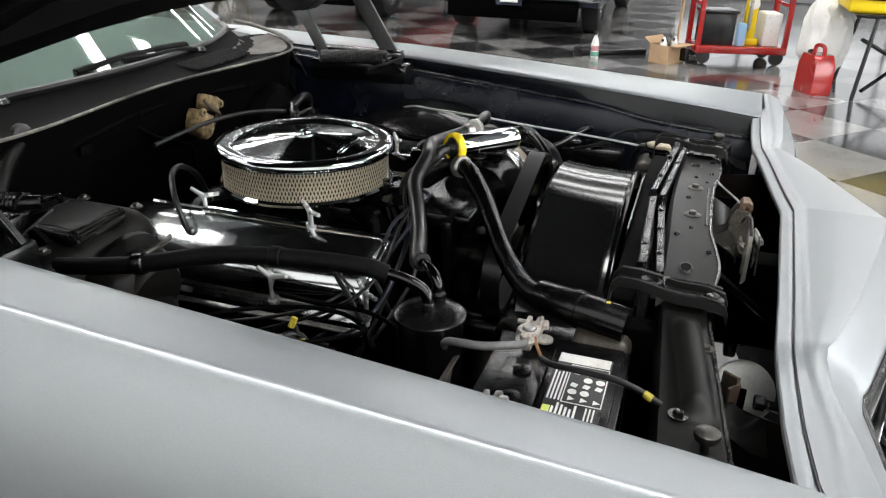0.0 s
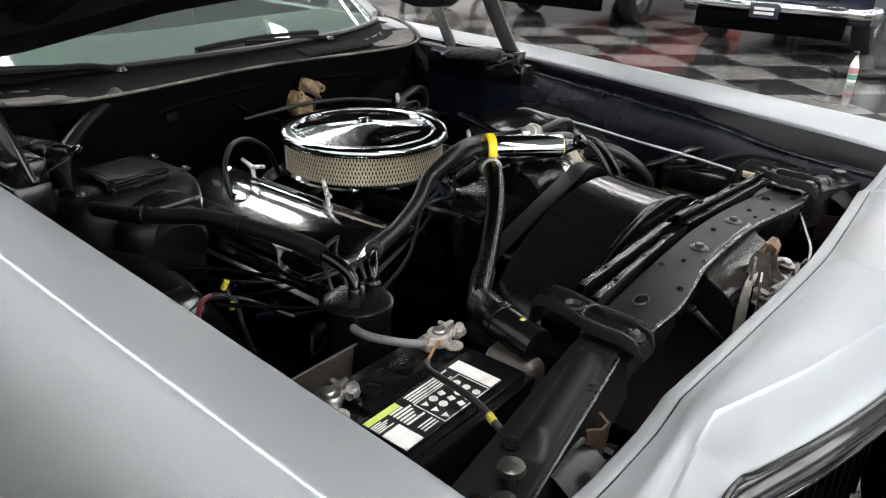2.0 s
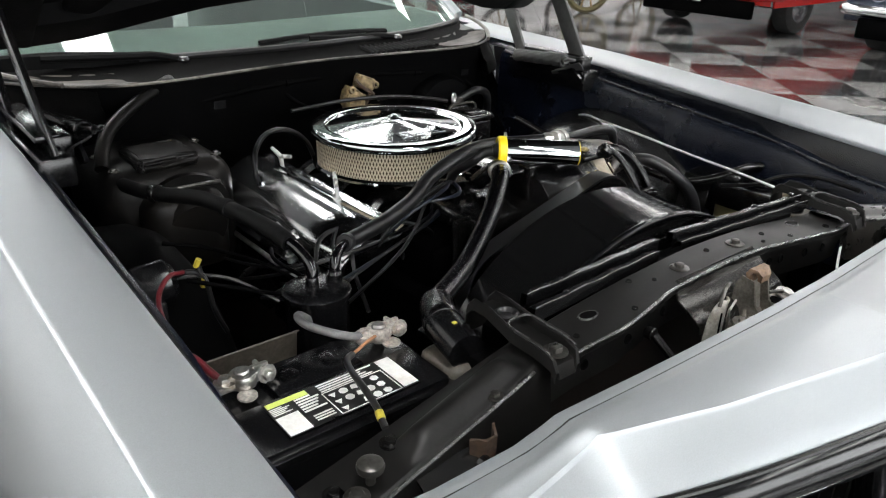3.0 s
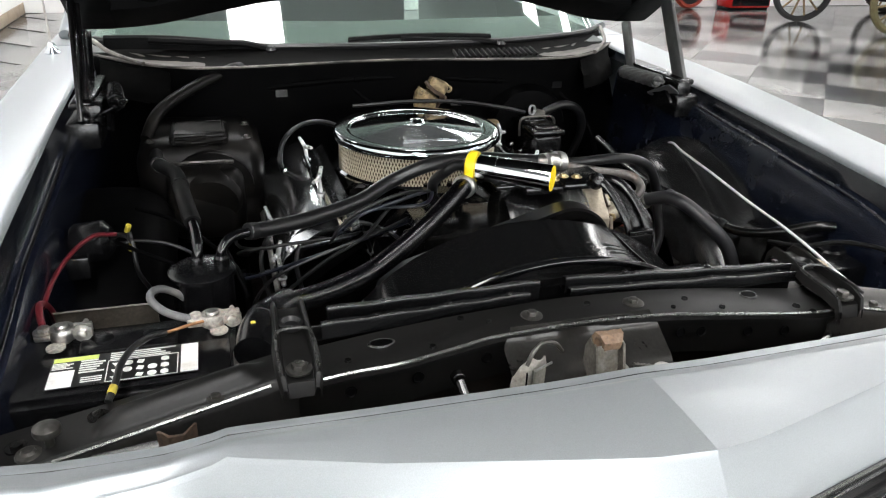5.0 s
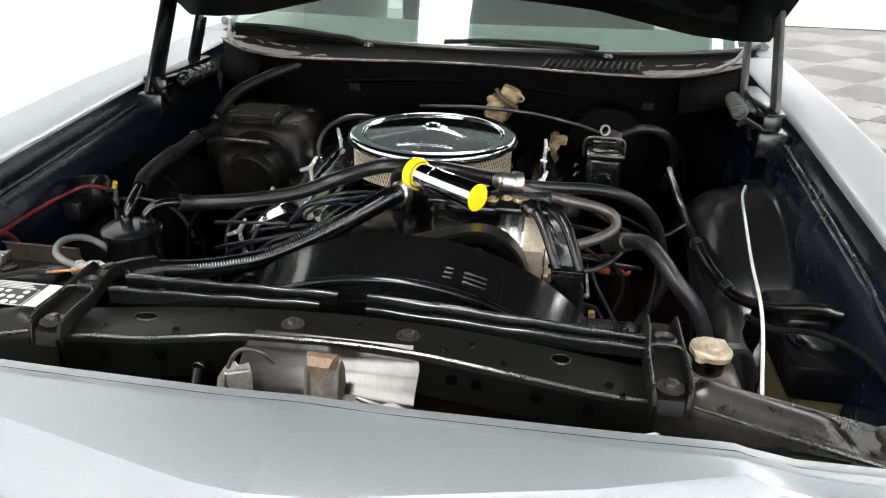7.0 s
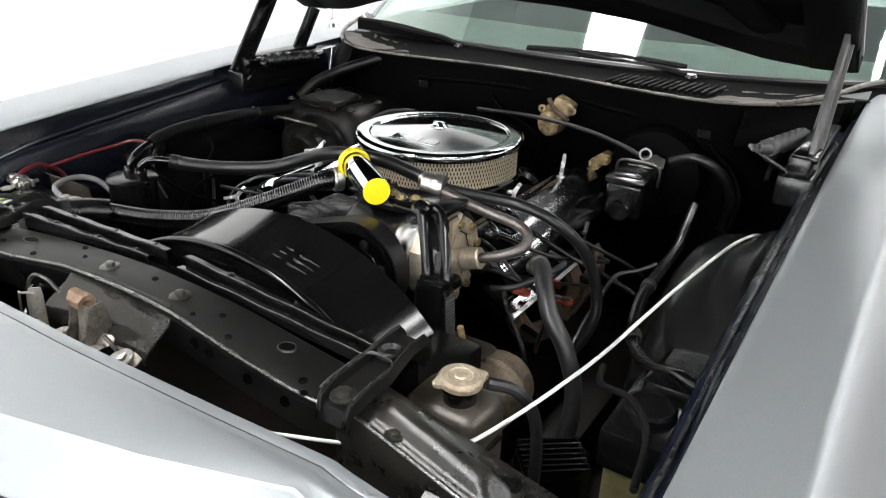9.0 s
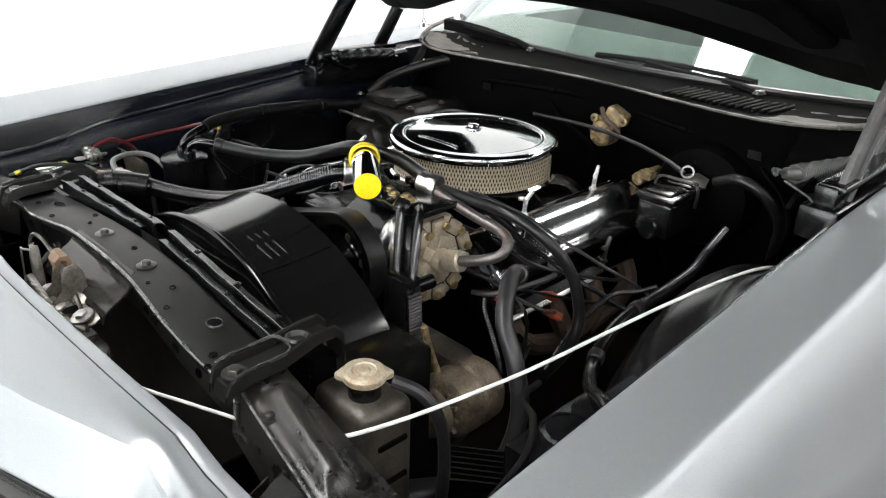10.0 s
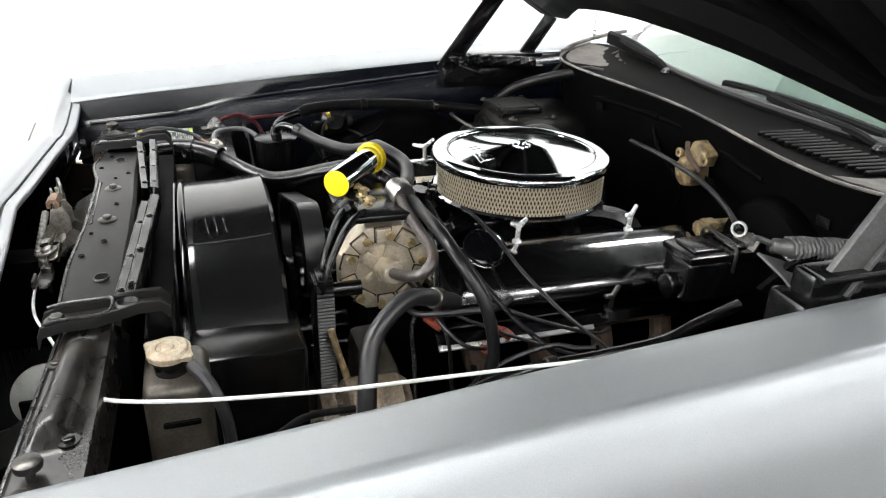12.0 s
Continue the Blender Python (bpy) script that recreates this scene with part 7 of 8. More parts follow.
relay = thing("starter_relay", (-0.60, 0.47, 0.76), "black starter relay with yellow connectors on the inner fender", "relay")
bm = B()
lathe(bm, [(0, 0), (0.030, 0), (0.034, 0.006), (0.034, 0.05), (0.022, 0.06), (0, 0.06)], (-0.668, 0.50, 0.79), (1, -0.1, 0.1), 24)
box(bm, (-0.676, 0.44, 0.75), (-0.64, 0.55, 0.79), 0.005)
part("body", bm, "plastic", relay)
bm = B()
rod(bm, (-0.582, 0.475, 0.815), (-0.577, 0.471, 0.828), 0.0046, seg=10)
rod(bm, (-0.578, 0.465, 0.785), (-0.575, 0.462, 0.799), 0.0046, seg=10)
part("connector", bm, "shaded_yellow", relay, "yellow connector")
bm = B()
tube(bm, [(-0.612, 0.49, 0.80), (-0.595, 0.48, 0.808), (-0.58, 0.472, 0.805), (-0.574, 0.46, 0.795), (-0.57, 0.45, 0.75), (-0.55, 0.46, 0.70)], 0.004, 8, 5)
tube(bm, [(-0.578, 0.472, 0.815), (-0.577, 0.468, 0.80)], 0.004, 8, 3)
part("pigtail", bm, "rubber", relay)
for k, pts in enumerate(([(-0.60, 0.47, 0.80), (-0.55, 0.43, 0.79), (-0.50, 0.42, 0.77), (-0.44, 0.44, 0.74), (-0.40, 0.48, 0.72)],
                         [(-0.64, 0.52, 0.77), (-0.57, 0.56, 0.76), (-0.50, 0.55, 0.74), (-0.44, 0.50, 0.70)],
                         [(-0.58, 0.62, 0.80), (-0.52, 0.58, 0.79), (-0.46, 0.50, 0.775), (-0.41, 0.46, 0.73), (-0.40, 0.45, 0.66)],
                         [(-0.40, 0.60, 0.75), (-0.43, 0.52, 0.765), (-0.42, 0.44, 0.76), (-0.40, 0.38, 0.72)])):
    line_thing("bay_wire", "thin black wire in the passenger side of the bay", "wire", pts, 0.0036, "rubber" if k == 1 else "flat", "bay wires", seg=8)
frames_dark = thing("splash_floor", (0, 0.6, 0.36), "dark underside of the engine bay", "splash pan")
bm = B()
box(bm, (-0.70, -0.10, 0.34), (0.70, 1.15, 0.36), 0.004)
box(bm, (-0.70, 1.135, 0.34), (0.70, 1.15, 0.46), 0.004)
for s in (-1, 1):
    box(bm, (s * 0.685 - 0.015, -0.10, 0.34), (s * 0.685 + 0.015, 1.15, 0.47), 0.004)
# brown-grey on pan and driver's rail lifts the dark depth by colour
part("pan", bm, "baffle", frames_dark)
for s in (-1, 1):
    bm = B()
    box(bm, (s * 0.42 - 0.04, 0.0, 0.36), (s * 0.42 + 0.04, 1.14, 0.46), 0.01)
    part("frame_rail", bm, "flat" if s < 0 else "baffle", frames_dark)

# wipers parked at the foot of the windscreen
for pv, mid, b0, b1 in (((-0.275, 1.250, 0.955), (-0.40, 1.262, 0.985), (-0.677, 1.315, 0.985), (-0.371, 1.272, 0.974)), ((0.355, 1.262, 0.955), (0.22, 1.256, 0.978), (-0.073, 1.258, 0.978), (0.333, 1.285, 0.976))):
    wiper = thing("wiper", pv, "black windscreen wiper parked at the glass", "wiper", "windscreen wipers")
    b0, b1 = Vector(b0), Vector(b1)
    bm = B()
    lathe(bm, [(0, -0.02), (0.016, -0.02), (0.018, 0.0), (0.016, 0.016), (0.010, 0.022), (0, 0.022)], pv, (0, -0.2, 1), 20)
    part("pivot", bm, "plastic", wiper)
    bm = B()
    tube(bm, [Vector(pv) + Vector((0, 0, 0.012)), Vector(pv).lerp(Vector(mid), 0.5) + Vector((0, 0, 0.012)), mid, b0.lerp(b1, 0.35) + Vector((0, -0.008, 0.010))], 0.010, 8, 6, flat=0.8)
    part("arm", bm, "liner", wiper)
    bm = B()
    loft(bm, [[b0.lerp(b1, t) + Vector((0, dy, dz + 0.006 * math.sin(math.pi * t))) for dy, dz in ((-0.009, -0.018), (-0.009, 0.010), (-0.003, 0.015), (0.006, 0.015), (0.009, 0.010), (0.006, -0.018), (-0.009, -0.018))] for t in [i / 12 for i in range(13)]], 0.0)
    part("blade", bm, "liner", wiper)
antenna = thing("radio_antenna", (-0.80, 1.33, 0.955), "chrome radio antenna on the fender", "antenna")
bm = B()
lathe(bm, [(0, 0), (0.018, 0), (0.019, 0.005), (0.011, 0.016), (0.007, 0.03), (0, 0.03)], (-0.80, 1.33, 0.954), (0, 0, 1), 20)
part("base", bm, "chrome", antenna)
bm = B()
rod(bm, (-0.80, 1.33, 0.98), (-0.815, 1.37, 1.72), 0.0025, 0.0015, 8)
part("mast", bm, "steel", antenna)

# ---- what stands behind the car ----
def prism(bm, outline, y0, y1, m=None, bevel=0.0):
    """An outline in x, z, pulled from y0 to y1."""
    f = Matrix(((1, 0, 0, 0), (0, 0, -1, 0), (0, 1, 0, 0), (0, 0, 0, 1)))
    plate(bm, outline, -y1, -y0, (m or Matrix()) @ f, bevel)


def show_car(x, y, turn, paint, label, red=False):
    """A parked car seen from its front or rear end; its end faces local -x."""
    c = thing("parked_car", (x, y, 0), label, "car", "parked cars")
    m = pose(x, y, 0, 0, 0, turn)
    bm = B()
    rows = []
    for yy in (-0.93, -0.91, -0.86, -0.6, 0, 0.6, 0.86, 0.91, 0.93):
        k = 1 - max(0, (abs(yy) - 0.8) / 0.13) * 0.16
        rows.append([m @ Vector((px, yy, pz)) for px, pz in ((0.04, 0.34), (-0.03 * k, 0.36), (-0.06 * k, 0.55), (-0.05 * k, 0.74), (0.0, 0.80 * k), (0.5, 0.86 * k), (1.3, 0.92 * k), (2.0, 0.95 * k), (3.6, 0.95 * k), (4.6, 0.88 * k), (4.75, 0.5), (4.7, 0.34))])
    loft(bm, rows)
    part("body", bm, paint, c)
    for yy in (-0.931, 0.931):
        bm = B()
        prism(bm, [(0.04, 0.34), (0.0, 0.70), (0.5, 0.75), (4.6, 0.75), (4.7, 0.34)], yy - 0.01, yy + 0.01, m)
        part("body_side", bm, paint, c)
    bm = B()
    rows = []
    for yy in (-0.70, -0.62, 0, 0.62, 0.70):
        k = 1 if abs(yy) < 0.65 else 0.93
        rows.append([m @ Vector((px, yy, pz)) for px, pz in ((1.5, 0.92), (2.05, 1.36 * k), (3.1, 1.38 * k), (3.8, 0.94))])
    loft(bm, rows)
    part("cabin", bm, "blue_paint" if not red else "red_paint", c)
    bm = B()
    tube(bm, [m @ Vector(p) for p in ((0.15, -0.96, 0.47), (-0.10, -0.88, 0.47), (-0.15, -0.4, 0.47), (-0.16, 0, 0.47), (-0.15, 0.4, 0.47), (-0.10, 0.88, 0.47), (0.15, 0.96, 0.47))], 0.055, 12, 5)
    part("bumper", bm, "chrome" if not red else "red_paint", c, "chrome bumper" if not red else "")
    bm = B()
    box(bm, (-0.13, -0.75, 0.20), (-0.04, 0.75, 0.40), 0.02, m)
    part("valance", bm, "flat", c)
    bm = B()
    box(bm, (-0.235, -0.15, 0.36), (-0.222, 0.15, 0.51), 0.006, m)
    pl = part("number_plate", bm, "white" if red else "blue_paint", c, "small plate with plain bars")
    for z in (0.40, 0.445):
        bm = B()
        box(bm, (-0.2375, -0.10, z - 0.006), (-0.2355, 0.10, z + 0.022), 0.001, m)
        part("bar", bm, "white" if not red else "label", pl)
    bm = B()
    box(bm, (-0.075, -0.66, 0.58), (-0.03, 0.66, 0.72), 0.01, m)
    g = part("grille" if not red else "rear_panel", bm, "plastic", c)
    if not red:
        for k in range(5):
            bm = B()
            box(bm, (-0.09, -0.5, 0.59 + 0.027 * k), (-0.076, 0.5, 0.60 + 0.027 * k), 0.002, m)
            part("slat", bm, "chrome", g)
    for s in (-1, 1):
        bm = B()
        lathe(bm, [(0, 0.03), (0.05, 0.025), (0.085, 0.0), (0.095, 0.0), (0.095, -0.03)], m @ Vector((-0.07, s * 0.62, 0.65)), m.to_3x3() @ Vector((-1, 0, 0)), 24)
        part("lamp", bm, "chrome" if not red else "red_paint", c)
        for wx in (0.75, 3.7):
            bm = B()
            lathe(bm, [(0.20, -0.10), (0.29, -0.105), (0.325, -0.09), (0.335, -0.05), (0.335, 0.05), (0.325, 0.09), (0.29, 0.105), (0.20, 0.10)], m @ Vector((wx, s * 0.80, 0.335)), m.to_3x3() @ Vector((0, 1, 0)), 32)
            w = part("wheel", bm, "tyre", c)
            bm = B()
            lathe(bm, [(0.20, 0.10), (0.205, 0.0), (0.18, 0.07), (0.11, 0.05), (0.06, 0.09), (0, 0.09)], m @ Vector((wx, s * 0.80, 0.335)), m.to_3x3() @ Vector((0, s, 0)), 32)
            part("rim", bm, "rim", w, "bright rim")
    return c


show_car(7.35, 2.15, 0, "blue_paint", "dark blue classic car with a chrome bumper parked on the tiles")
show_car(7.6, 4.95, 0, "red_paint", "bright red sports car with chrome wheels parked on the tiles", True)

# a veteran car with spoked wheels
vet = thing("veteran_car", (7.6, 7.4, 0), "veteran car with cream-tyred spoked wheels", "car")
for wx, wy, ty in ((7.60, 6.74, "cream"), (7.20, 8.00, "tyre"), (9.9, 7.6, "cream"), (9.5, 8.85, "tyre")):
    bm = B()
    lathe(bm, [(0.33, -0.03), (0.37, -0.04), (0.40, -0.02), (0.40, 0.02), (0.37, 0.04), (0.33, 0.03)], (wx, wy, 0.40), (0.3, 1, 0), 36)
    w = part("wheel", bm, ty, vet, "cream tyre" if ty == "cream" else "black tyre")
    ax = Vector((0.3, 1, 0)).normalized()
    f = frame_of(ax)
    for k in range(12):
        a = 2 * math.pi * k / 12
        bm = B()
        rod(bm, Vector((wx, wy, 0.40)) + f @ Vector((0.05 * math.cos(a), 0.05 * math.sin(a), 0)), Vector((wx, wy, 0.40)) + f @ Vector((0.34 * math.cos(a), 0.34 * math.sin(a), 0)), 0.014, seg=8)
        part("spoke", bm, "tan", w)
    bm = B()
    lathe(bm, [(0, -0.07), (0.05, -0.06), (0.06, 0), (0.05, 0.06), (0, 0.07)], (wx, wy, 0.40), ax, 16)
    part("hub", bm, "plastic", w)
bm = B()
box(bm, (-0.3, -0.55, 0.48), (2.7, 0.55, 0.62), 0.03, pose(7.45, 7.38, 0, 0, 0, 20))
part("chassis", bm, "plastic", vet)
bm = B()
box(bm, (0.1, -0.5, 0.62), (1.0, 0.5, 1.05), 0.08, pose(7.45, 7.38, 0, 0, 0, 20), 3)
box(bm, (1.0, -0.55, 0.62), (2.6, 0.55, 1.25), 0.08, pose(7.45, 7.38, 0, 0, 0, 20), 3)
part("body", bm, "blue_paint", vet)
for p, q in (((7.6, 6.74, 0.4), (7.2, 8.0, 0.4)), ((9.9, 7.6, 0.4), (9.5, 8.85, 0.4))):
    bm = B()
    rod(bm, p, q, 0.03, seg=10)
    part("axle", bm, "plastic", vet)

# an orange-rimmed reel and a red box by the far wall
reel = thing("hose_reel", (6.4, 9.40, 0), "grey reel with an orange rim leaning by the wall", "hose reel")
bm = B()
lathe(bm, [(0.26, -0.05), (0.30, -0.05), (0.32, 0.0), (0.30, 0.05), (0.26, 0.05), (0.26, -0.05)], (6.4, 9.40, 0.32), (0.2, -1, 0.05), 40)
part("rim", bm, "orange", reel, "bright orange rim")
bm = B()
lathe(bm, [(0, -0.03), (0.10, -0.04), (0.265, -0.02), (0.265, 0.02), (0, 0.03)], (6.4, 9.40, 0.32), (0.2, -1, 0.05), 32)
part("disc", bm, "grey_hose", reel)
chest = thing("tool_chest", (7.3, 9.3, 0), "red and black tool chest standing by the wall", "tool chest")
bm = B()
box(bm, (6.95, 9.15, 0.03), (7.65, 9.5, 0.45), 0.02)
part("body", bm, "red_paint", chest)
for k in range(3):
    bm = B()
    box(bm, (6.98, 9.135, 0.06 + 0.13 * k), (7.62, 9.15, 0.17 + 0.13 * k), 0.004)
    part("drawer", bm, "plastic", chest)
bm = B()
box(bm, (6.97, 9.17, 0.0), (7.63, 9.48, 0.03), 0.004)
part("foot", bm, "plastic", chest)

# red platform cart with tools
cart = thing("platform_cart", (6.78, -0.24, 0), "red steel platform cart with upright posts", "cart")
CS = 0.76
CM = pose(6.78, -0.24, 0, 0, 0, -76) @ Matrix.Scale(CS, 4)
bm = B()
box(bm, (-0.56, -0.32, 0.13), (0.56, 0.32, 0.22), 0.012, CM)
part("deck", bm, "red_paint", cart)
for x in (-0.53, 0.53):
    for y in (-0.28, 0.28):
        bm = B()
        box(bm, (x - 0.03, y - 0.03, 0.20), (x + 0.03, y + 0.03, 1.25), 0.006, CM)
        part("post", bm, "red_paint", cart)
        bm = B()
        lathe(bm, [(0, -0.025), (0.06, -0.025), (0.066, -0.015), (0.066, 0.015), (0.06, 0.025), (0, 0.025)], CM @ Vector((x * 0.85, y, 0.066 / CS)), CM.to_3x3() @ Vector((0, 1, 0)), 20)
        part("castor", bm, "tyre", cart)
    bm = B()
    box(bm, (x - 0.025, -0.28, 1.20), (x + 0.025, 0.28, 1.25), 0.006, CM)
    part("handle_bar", bm, "red_paint", cart)
    bm = B()
    box(bm, (x - 0.02, -0.28, 0.70), (x + 0.02, 0.28, 0.74), 0.006, CM)
    part("cross_bar", bm, "red_paint", cart)
pump = thing("floor_pump", CM @ Vector((0.12, -0.05, 0.22)), "tall yellow hydraulic pump standing on the cart", "pump")
bm = B()
box(bm, (0.02, -0.14, 0.22), (0.24, 0.06, 0.30), 0.012, CM)
box(bm, (0.06, -0.10, 0.30), (0.20, 0.02, 1.15), 0.02, CM)
part("column", bm, "yellow", pump)
bm = B()
rod(bm, CM @ Vector((0.10, -0.12, 0.40)), CM @ Vector((0.10, -0.12, 1.2)), 0.018, seg=12)
part("piston", bm, "steel", pump)
bm = B()
lathe(bm, [(0, 0), (0.05, 0), (0.05, 0.02), (0, 0.02)], CM @ Vector((0.13, -0.10, 0.72)), CM.to_3x3() @ Vector((0, -1, 0)), 20)
part("badge", bm, "white", pump)
crate = thing("black_crate", CM @ Vector((-0.28, -0.02, 0.22)), "black plastic crate of tools on the cart", "crate")
bm = B()
box(bm, (-0.48, -0.20, 0.22), (-0.08, 0.18, 0.62), 0.015, CM)
part("crate_body", bm, "plastic", crate)
bm = B()
box(bm, (-0.50, -0.22, 0.60), (-0.06, 0.20, 0.64), 0.008, CM)
part("lid", bm, "plastic", crate)
bag = thing("blue_cloth", CM @ Vector((0.0, -0.2, 0.22)), "folded light blue cloth on the cart", "cloth")
bm = B()
box(bm, (-0.06, -0.27, 0.22), (0.05, -0.13, 0.50), 0.03, CM, 3)
part("fold", bm, material("blue_cloth", (0.30, 0.48, 0.70), 0.8, 0, 0.1, None, 0, 8, 0.1), bag)
bin_ = thing("white_bin", CM @ Vector((0.38, -0.05, 0.22)), "white plastic bin on the cart", "bin")
bm = B()
box(bm, (0.27, -0.20, 0.22), (0.48, 0.15, 0.62), 0.02, CM, 3)
part("tub", bm, "white", bin_)

carton = thing("cardboard_box", (6.42, 0.37, 0), "open brown cardboard box with bottles inside", "box")
KM = pose(6.42, 0.37, 0, 0, 0, -30) @ Matrix.Scale(0.66, 4)
bm = B()
for a, b in (((-0.22, -0.16, 0), (0.22, -0.15, 0.26)), ((-0.22, 0.15, 0), (0.22, 0.16, 0.26)), ((-0.22, -0.15, 0), (-0.21, 0.15, 0.26)), ((0.21, -0.15, 0), (0.22, 0.15, 0.26)), ((-0.21, -0.15, 0), (0.21, 0.15, 0.01))):
    box(bm, a, b, 0, KM)
part("carton", bm, "card", carton, smooth=False)
for k, s in enumerate((-1, 1)):
    bm = B()
    box(bm, (-0.22, 0, 0), (0.22, 0.14, 0.006), 0.001, KM @ Matrix.Translation((0, s * 0.155, 0.26)) @ pose(0, 0, 0, 35 * s if s > 0 else 0, 0, 0) @ Matrix.Scale(s, 4, (0, 1, 0)))
    part("flap", bm, "card", carton)
for k, (x, y) in enumerate(((-0.12, 0.0), (0.0, 0.05), (0.1, -0.04))):
    btl = thing("spray_bottle", KM @ Vector((x, y, 0.01)), "white plastic bottle with a dark nozzle in the box", "bottle", "bottles")
    bm = B()
    lathe(bm, [(0, 0.01), (0.035, 0.01), (0.035, 0.18), (0.016, 0.22), (0.013, 0.24), (0, 0.24)], KM @ Vector((x, y, 0)), (0, 0, 1), 20)
    part("bottle_body", bm, "white" if k != 1 else "grey_hose", btl)
    bm = B()
    box(bm, (x - 0.05, y - 0.014, 0.295), (x + 0.03, y + 0.014, 0.34), 0.006, KM)
    part("nozzle", bm, "plastic", btl)
single = thing("spray_bottle", (6.30, 1.05, 0), "white spray bottle with a pink and green label on the floor", "bottle", "bottles")
bm = B()
lathe(bm, [(0, 0), (0.036, 0), (0.038, 0.008), (0.038, 0.14), (0.024, 0.19), (0.013, 0.215), (0.013, 0.235), (0, 0.235)], (6.30, 1.05, 0), (0, 0, 1), 22)
part("bottle_body", bm, "white", single)
for z0_, z1_, nm_, col_ in ((0.075, 0.125, "pink_label", (0.55, 0.26, 0.28)), (0.025, 0.07, "green_label", (0.12, 0.32, 0.24))):
    bm = B()
    lathe(bm, [(0.0385, z0_), (0.0395, z0_), (0.0395, z1_), (0.0385, z1_)], (6.30, 1.05, 0), (0, 0, 1), 22)
    part("bottle_label", bm, material(nm_, col_, 0.5, 0, 0.1), single, nm_.replace("_", " "))
bm = B()
box(bm, (6.235, 1.035, 0.232), (6.325, 1.065, 0.268), 0.008)
part("nozzle", bm, "plastic", single)
mat_ = thing("floor_mat", (6.55, 0.75, 0), "dark rubber mat on the tiles", "mat")
bm = B()
box(bm, (-0.35, -0.12, 0.0), (0.35, 0.12, 0.05), 0.01, pose(6.7, 0.95, 0, 0, 0, -60))
part("mat", bm, "rubber", mat_)
pole = thing("broom", (6.5, 0.30, 0), "wooden broom standing in the cardboard box", "broom")
bm = B()
rod(bm, (6.50, 0.30, 0.02), (6.56, 0.26, 1.45), 0.014, seg=10)
part("handle", bm, "card", pole)
bm = B()
box(bm, (-0.16, -0.03, 0.02), (0.16, 0.03, 0.14), 0.01, pose(6.50, 0.30, 0, 0, 0, 50))
part("head", bm, "plastic", pole)

can = thing("jerry_can", (5.5, -0.85, 0), "red plastic fuel can on the tiles", "fuel can")
JM = pose(5.5, -0.85, 0, 0, 0, 25) @ Matrix.Scale(0.86, 4)
bm = B()
prism(bm, [(-0.15, 0.0), (0.15, 0.0), (0.155, 0.02), (0.150, 0.26), (0.10, 0.36), (-0.09, 0.36), (-0.15, 0.26), (-0.155, 0.02)], -0.10, 0.10, JM, 0.015)
part("can_body", bm, "red_paint", can)
bm = B()
tube(bm, [JM @ Vector(p) for p in ((-0.08, 0, 0.35), (-0.07, 0, 0.42), (0.0, 0, 0.44), (0.07, 0, 0.42), (0.08, 0, 0.35))], 0.016, 10, 5)
part("handle", bm, "red_paint", can)
bm = B()
lathe(bm, [(0, 0), (0.03, 0), (0.03, 0.04), (0.02, 0.06), (0, 0.06)], JM @ Vector((0.12, 0, 0.31)), JM.to_3x3() @ Vector((0.5, 0, 1)), 18)
part("spout_cap", bm, "plastic", can)
for x in (-0.06, 0.06):
    bm = B()
    box(bm, (x - 0.006, -0.108, 0.05), (x + 0.006, -0.098, 0.28), 0.003, JM)
    part("rib", bm, "red_paint", can)

stand = thing("folding_stand", (5.9, -1.55, 0), "black folding stand with crossed legs", "stand")
for a, b in (((5.35, -1.13, 0.0), (5.45, -1.20, 0.62)), ((5.42, -1.12, 0.45), (6.1, -1.85, 0.05)), ((5.45, -1.20, 0.05), (6.15, -1.9, 0.50)), ((6.15, -1.95, 0.0), (6.15, -1.85, 0.62)), ((6.2, -1.1, 0.0), (6.2, -1.2, 0.62)), ((5.55, -1.95, 0), (5.55, -1.85, 0.62))):
    bm = B()
    rod(bm, a, b, 0.016, seg=10)
    part("leg", bm, "plastic", stand)
bm = B()
box(bm, (5.40, -1.98, 0.61), (6.25, -1.04, 0.64), 0.006)
part("top", bm, "plastic", stand)
case = thing("yellow_case", (5.8, -1.5, 0.64), "yellow power tool case on the stand", "tool case")
bm = B()
box(bm, (5.45, -1.80, 0.64), (6.1, -0.98, 0.86), 0.03, None, 3)
part("shell", bm, "yellow", case)
bm = B()
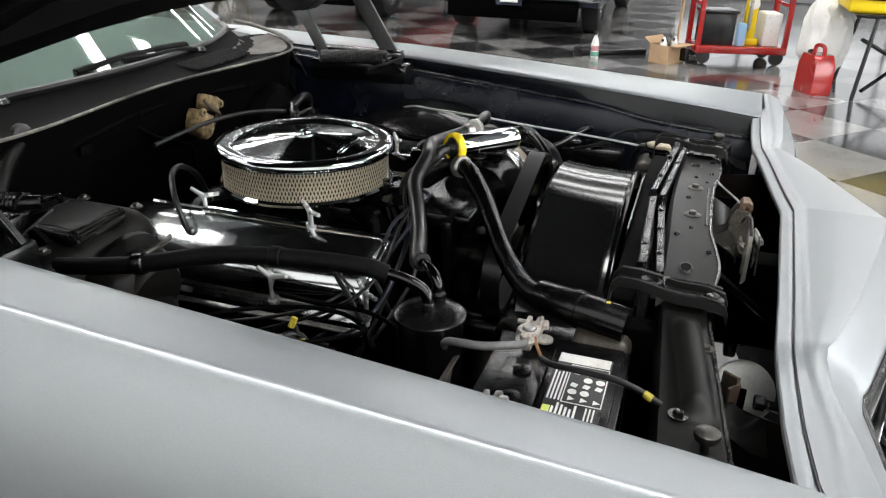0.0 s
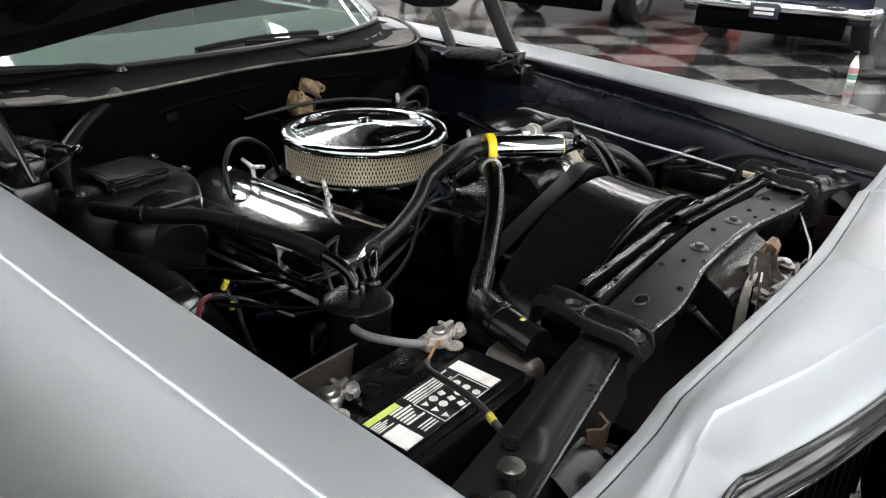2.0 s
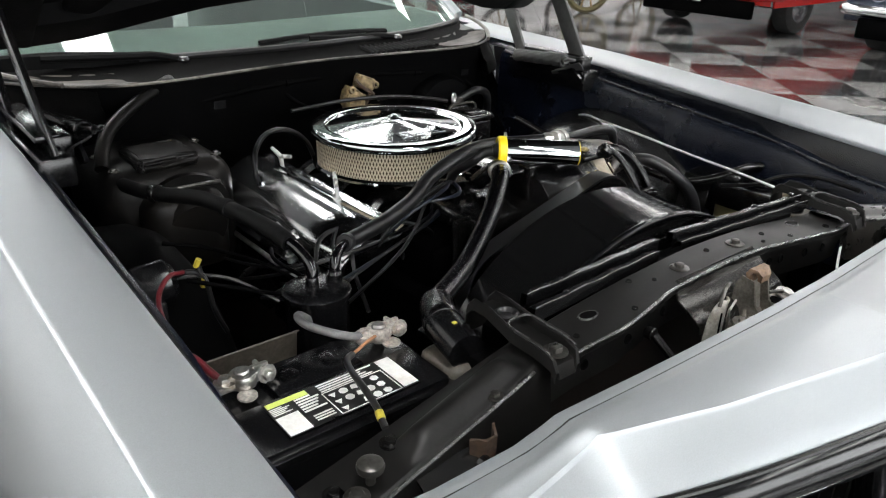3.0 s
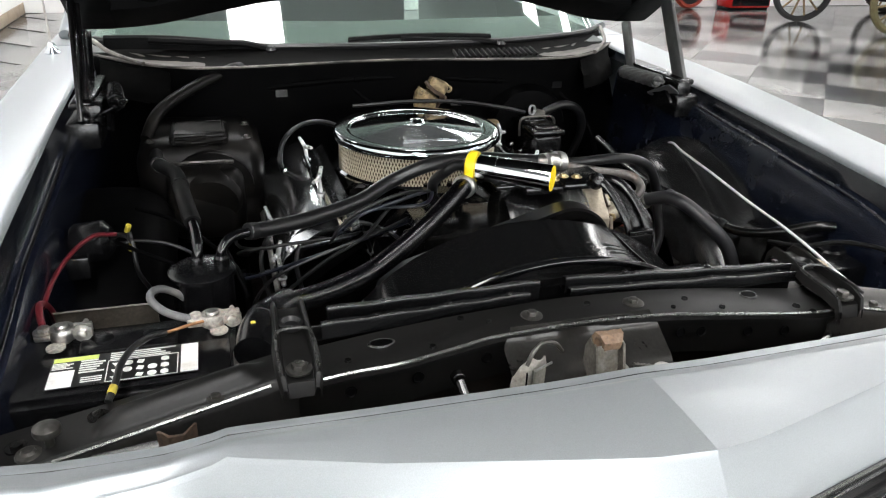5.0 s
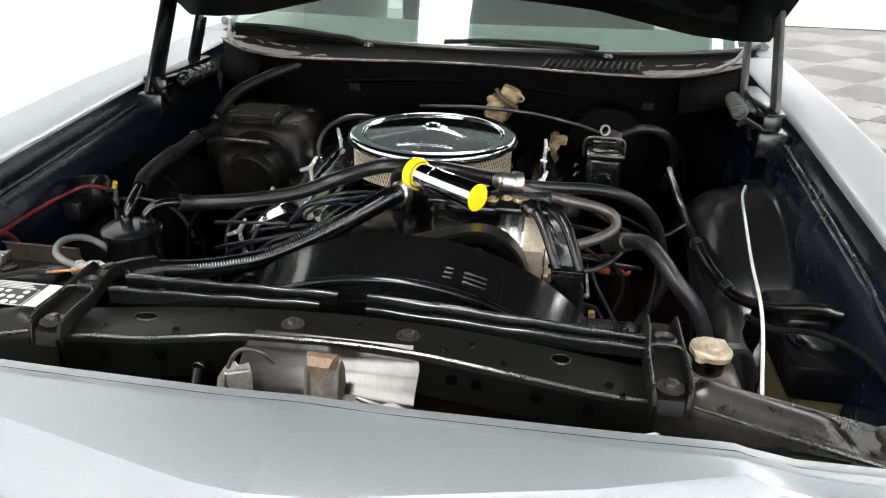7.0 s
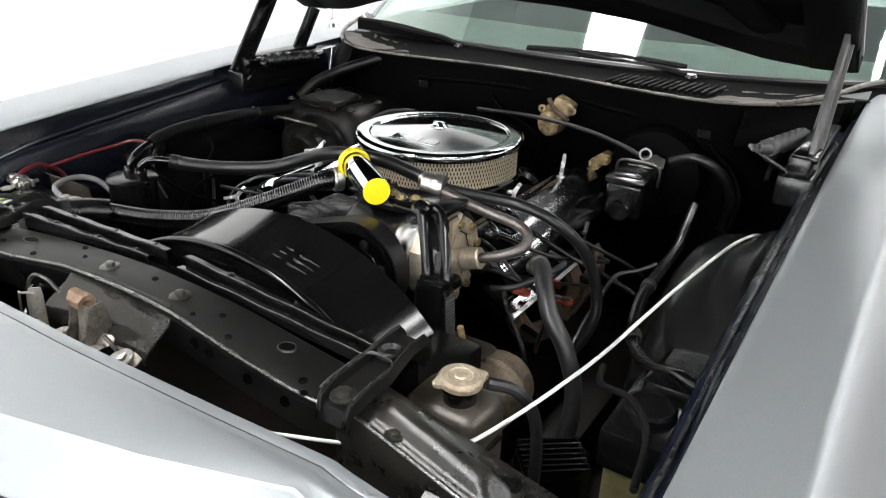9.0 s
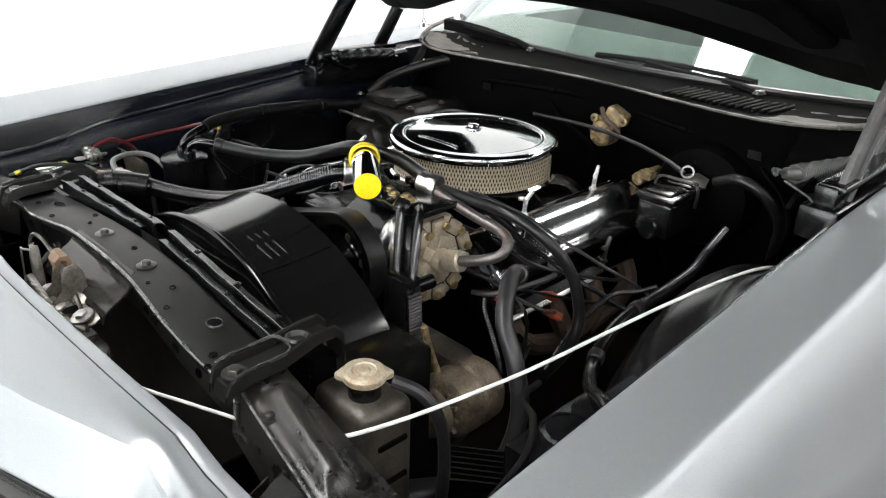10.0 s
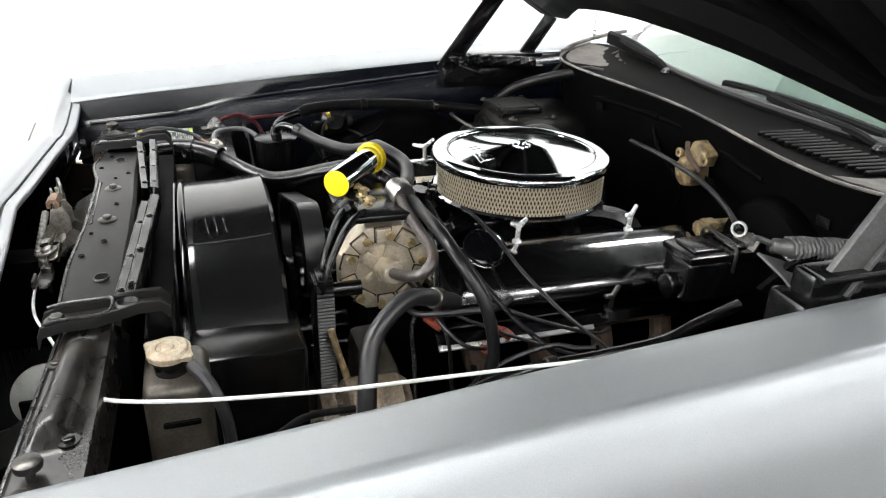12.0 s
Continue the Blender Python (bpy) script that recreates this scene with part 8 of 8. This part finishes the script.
box(bm, (5.43, -1.82, 0.74), (6.12, -0.96, 0.765), 0.006)
part("seam_band", bm, "plastic", case)
sack = thing("white_sack", (6.15, -1.0, 0), "crumpled white plastic sack beside the stand", "sack")
bm = B()
bmesh.ops.create_icosphere(bm, subdivisions=4, radius=1.0)
for v in bm.verts:
    n = noise.fractal(v.co * 2.2, 1.0, 2.0, 4)
    v.co *= 1 + 0.16 * n
    v.co = Vector((6.2 + 0.24 * v.co.x, -0.95 + 0.20 * v.co.y, max(0.0, 0.36 + 0.38 * v.co.z)))
part("sack_body", bm, "white", sack)

# ---- tiled floor ----
bm = B()
box(bm, (X0 - 0.15, Y0 - 0.15, -0.1), (X1 + 0.15, Y1 + 0.15, -0.006))
floor = tagged(part("floor", bm, "tile_dark", smooth=False), "grey and charcoal checkered tile floor", "floor", kind="structure")
TS, TA = 0.61, radians(47.5)
TU, TV, TO = Vector((math.cos(TA), math.sin(TA), 0)), Vector((-math.sin(TA), math.cos(TA), 0)), Vector((5.963, 2.376, 0))
g = TS / 2 - 0.0015
bm = B()
box(bm, (-g, -g, -0.006), (g, g, 0.0), 0.0012, None, 1)
tiles = []
for nm in ("tile_light", "tile_dark"):
    me = bpy.data.meshes.new("tile")
    bm.to_mesh(me)
    me.materials.append(M[nm])
    tiles.append(me)
bm.free()
rest = [B(), B()]
count = 0
for i in range(-26, 27):
    for j in range(-26, 27):
        c = TO + TU * TS * (i + 0.5) + TV * TS * (j + 0.5)
        if not (X0 + 0.43 < c.x < X1 - 0.43 and Y0 + 0.43 < c.y < Y1 - 0.2):
            continue
        k = (i + j) % 2
        m = Matrix.Translation(c) @ Matrix.Rotation(TA, 4, "Z")
        if 3.0 < c.x < 9.6 and -2.0 < c.y < 9.6 and count < 300:
            put("tile", tiles[k], floor, m)
            count += 1
        else:
            box(rest[k], (-g, -g, -0.006), (g, g, 0.0), 0.0, m)
for k, nm in enumerate(("tile_light", "tile_dark")):
    tagged(part("floor_tiles", rest[k], nm, floor, smooth=False), kind="stuff")
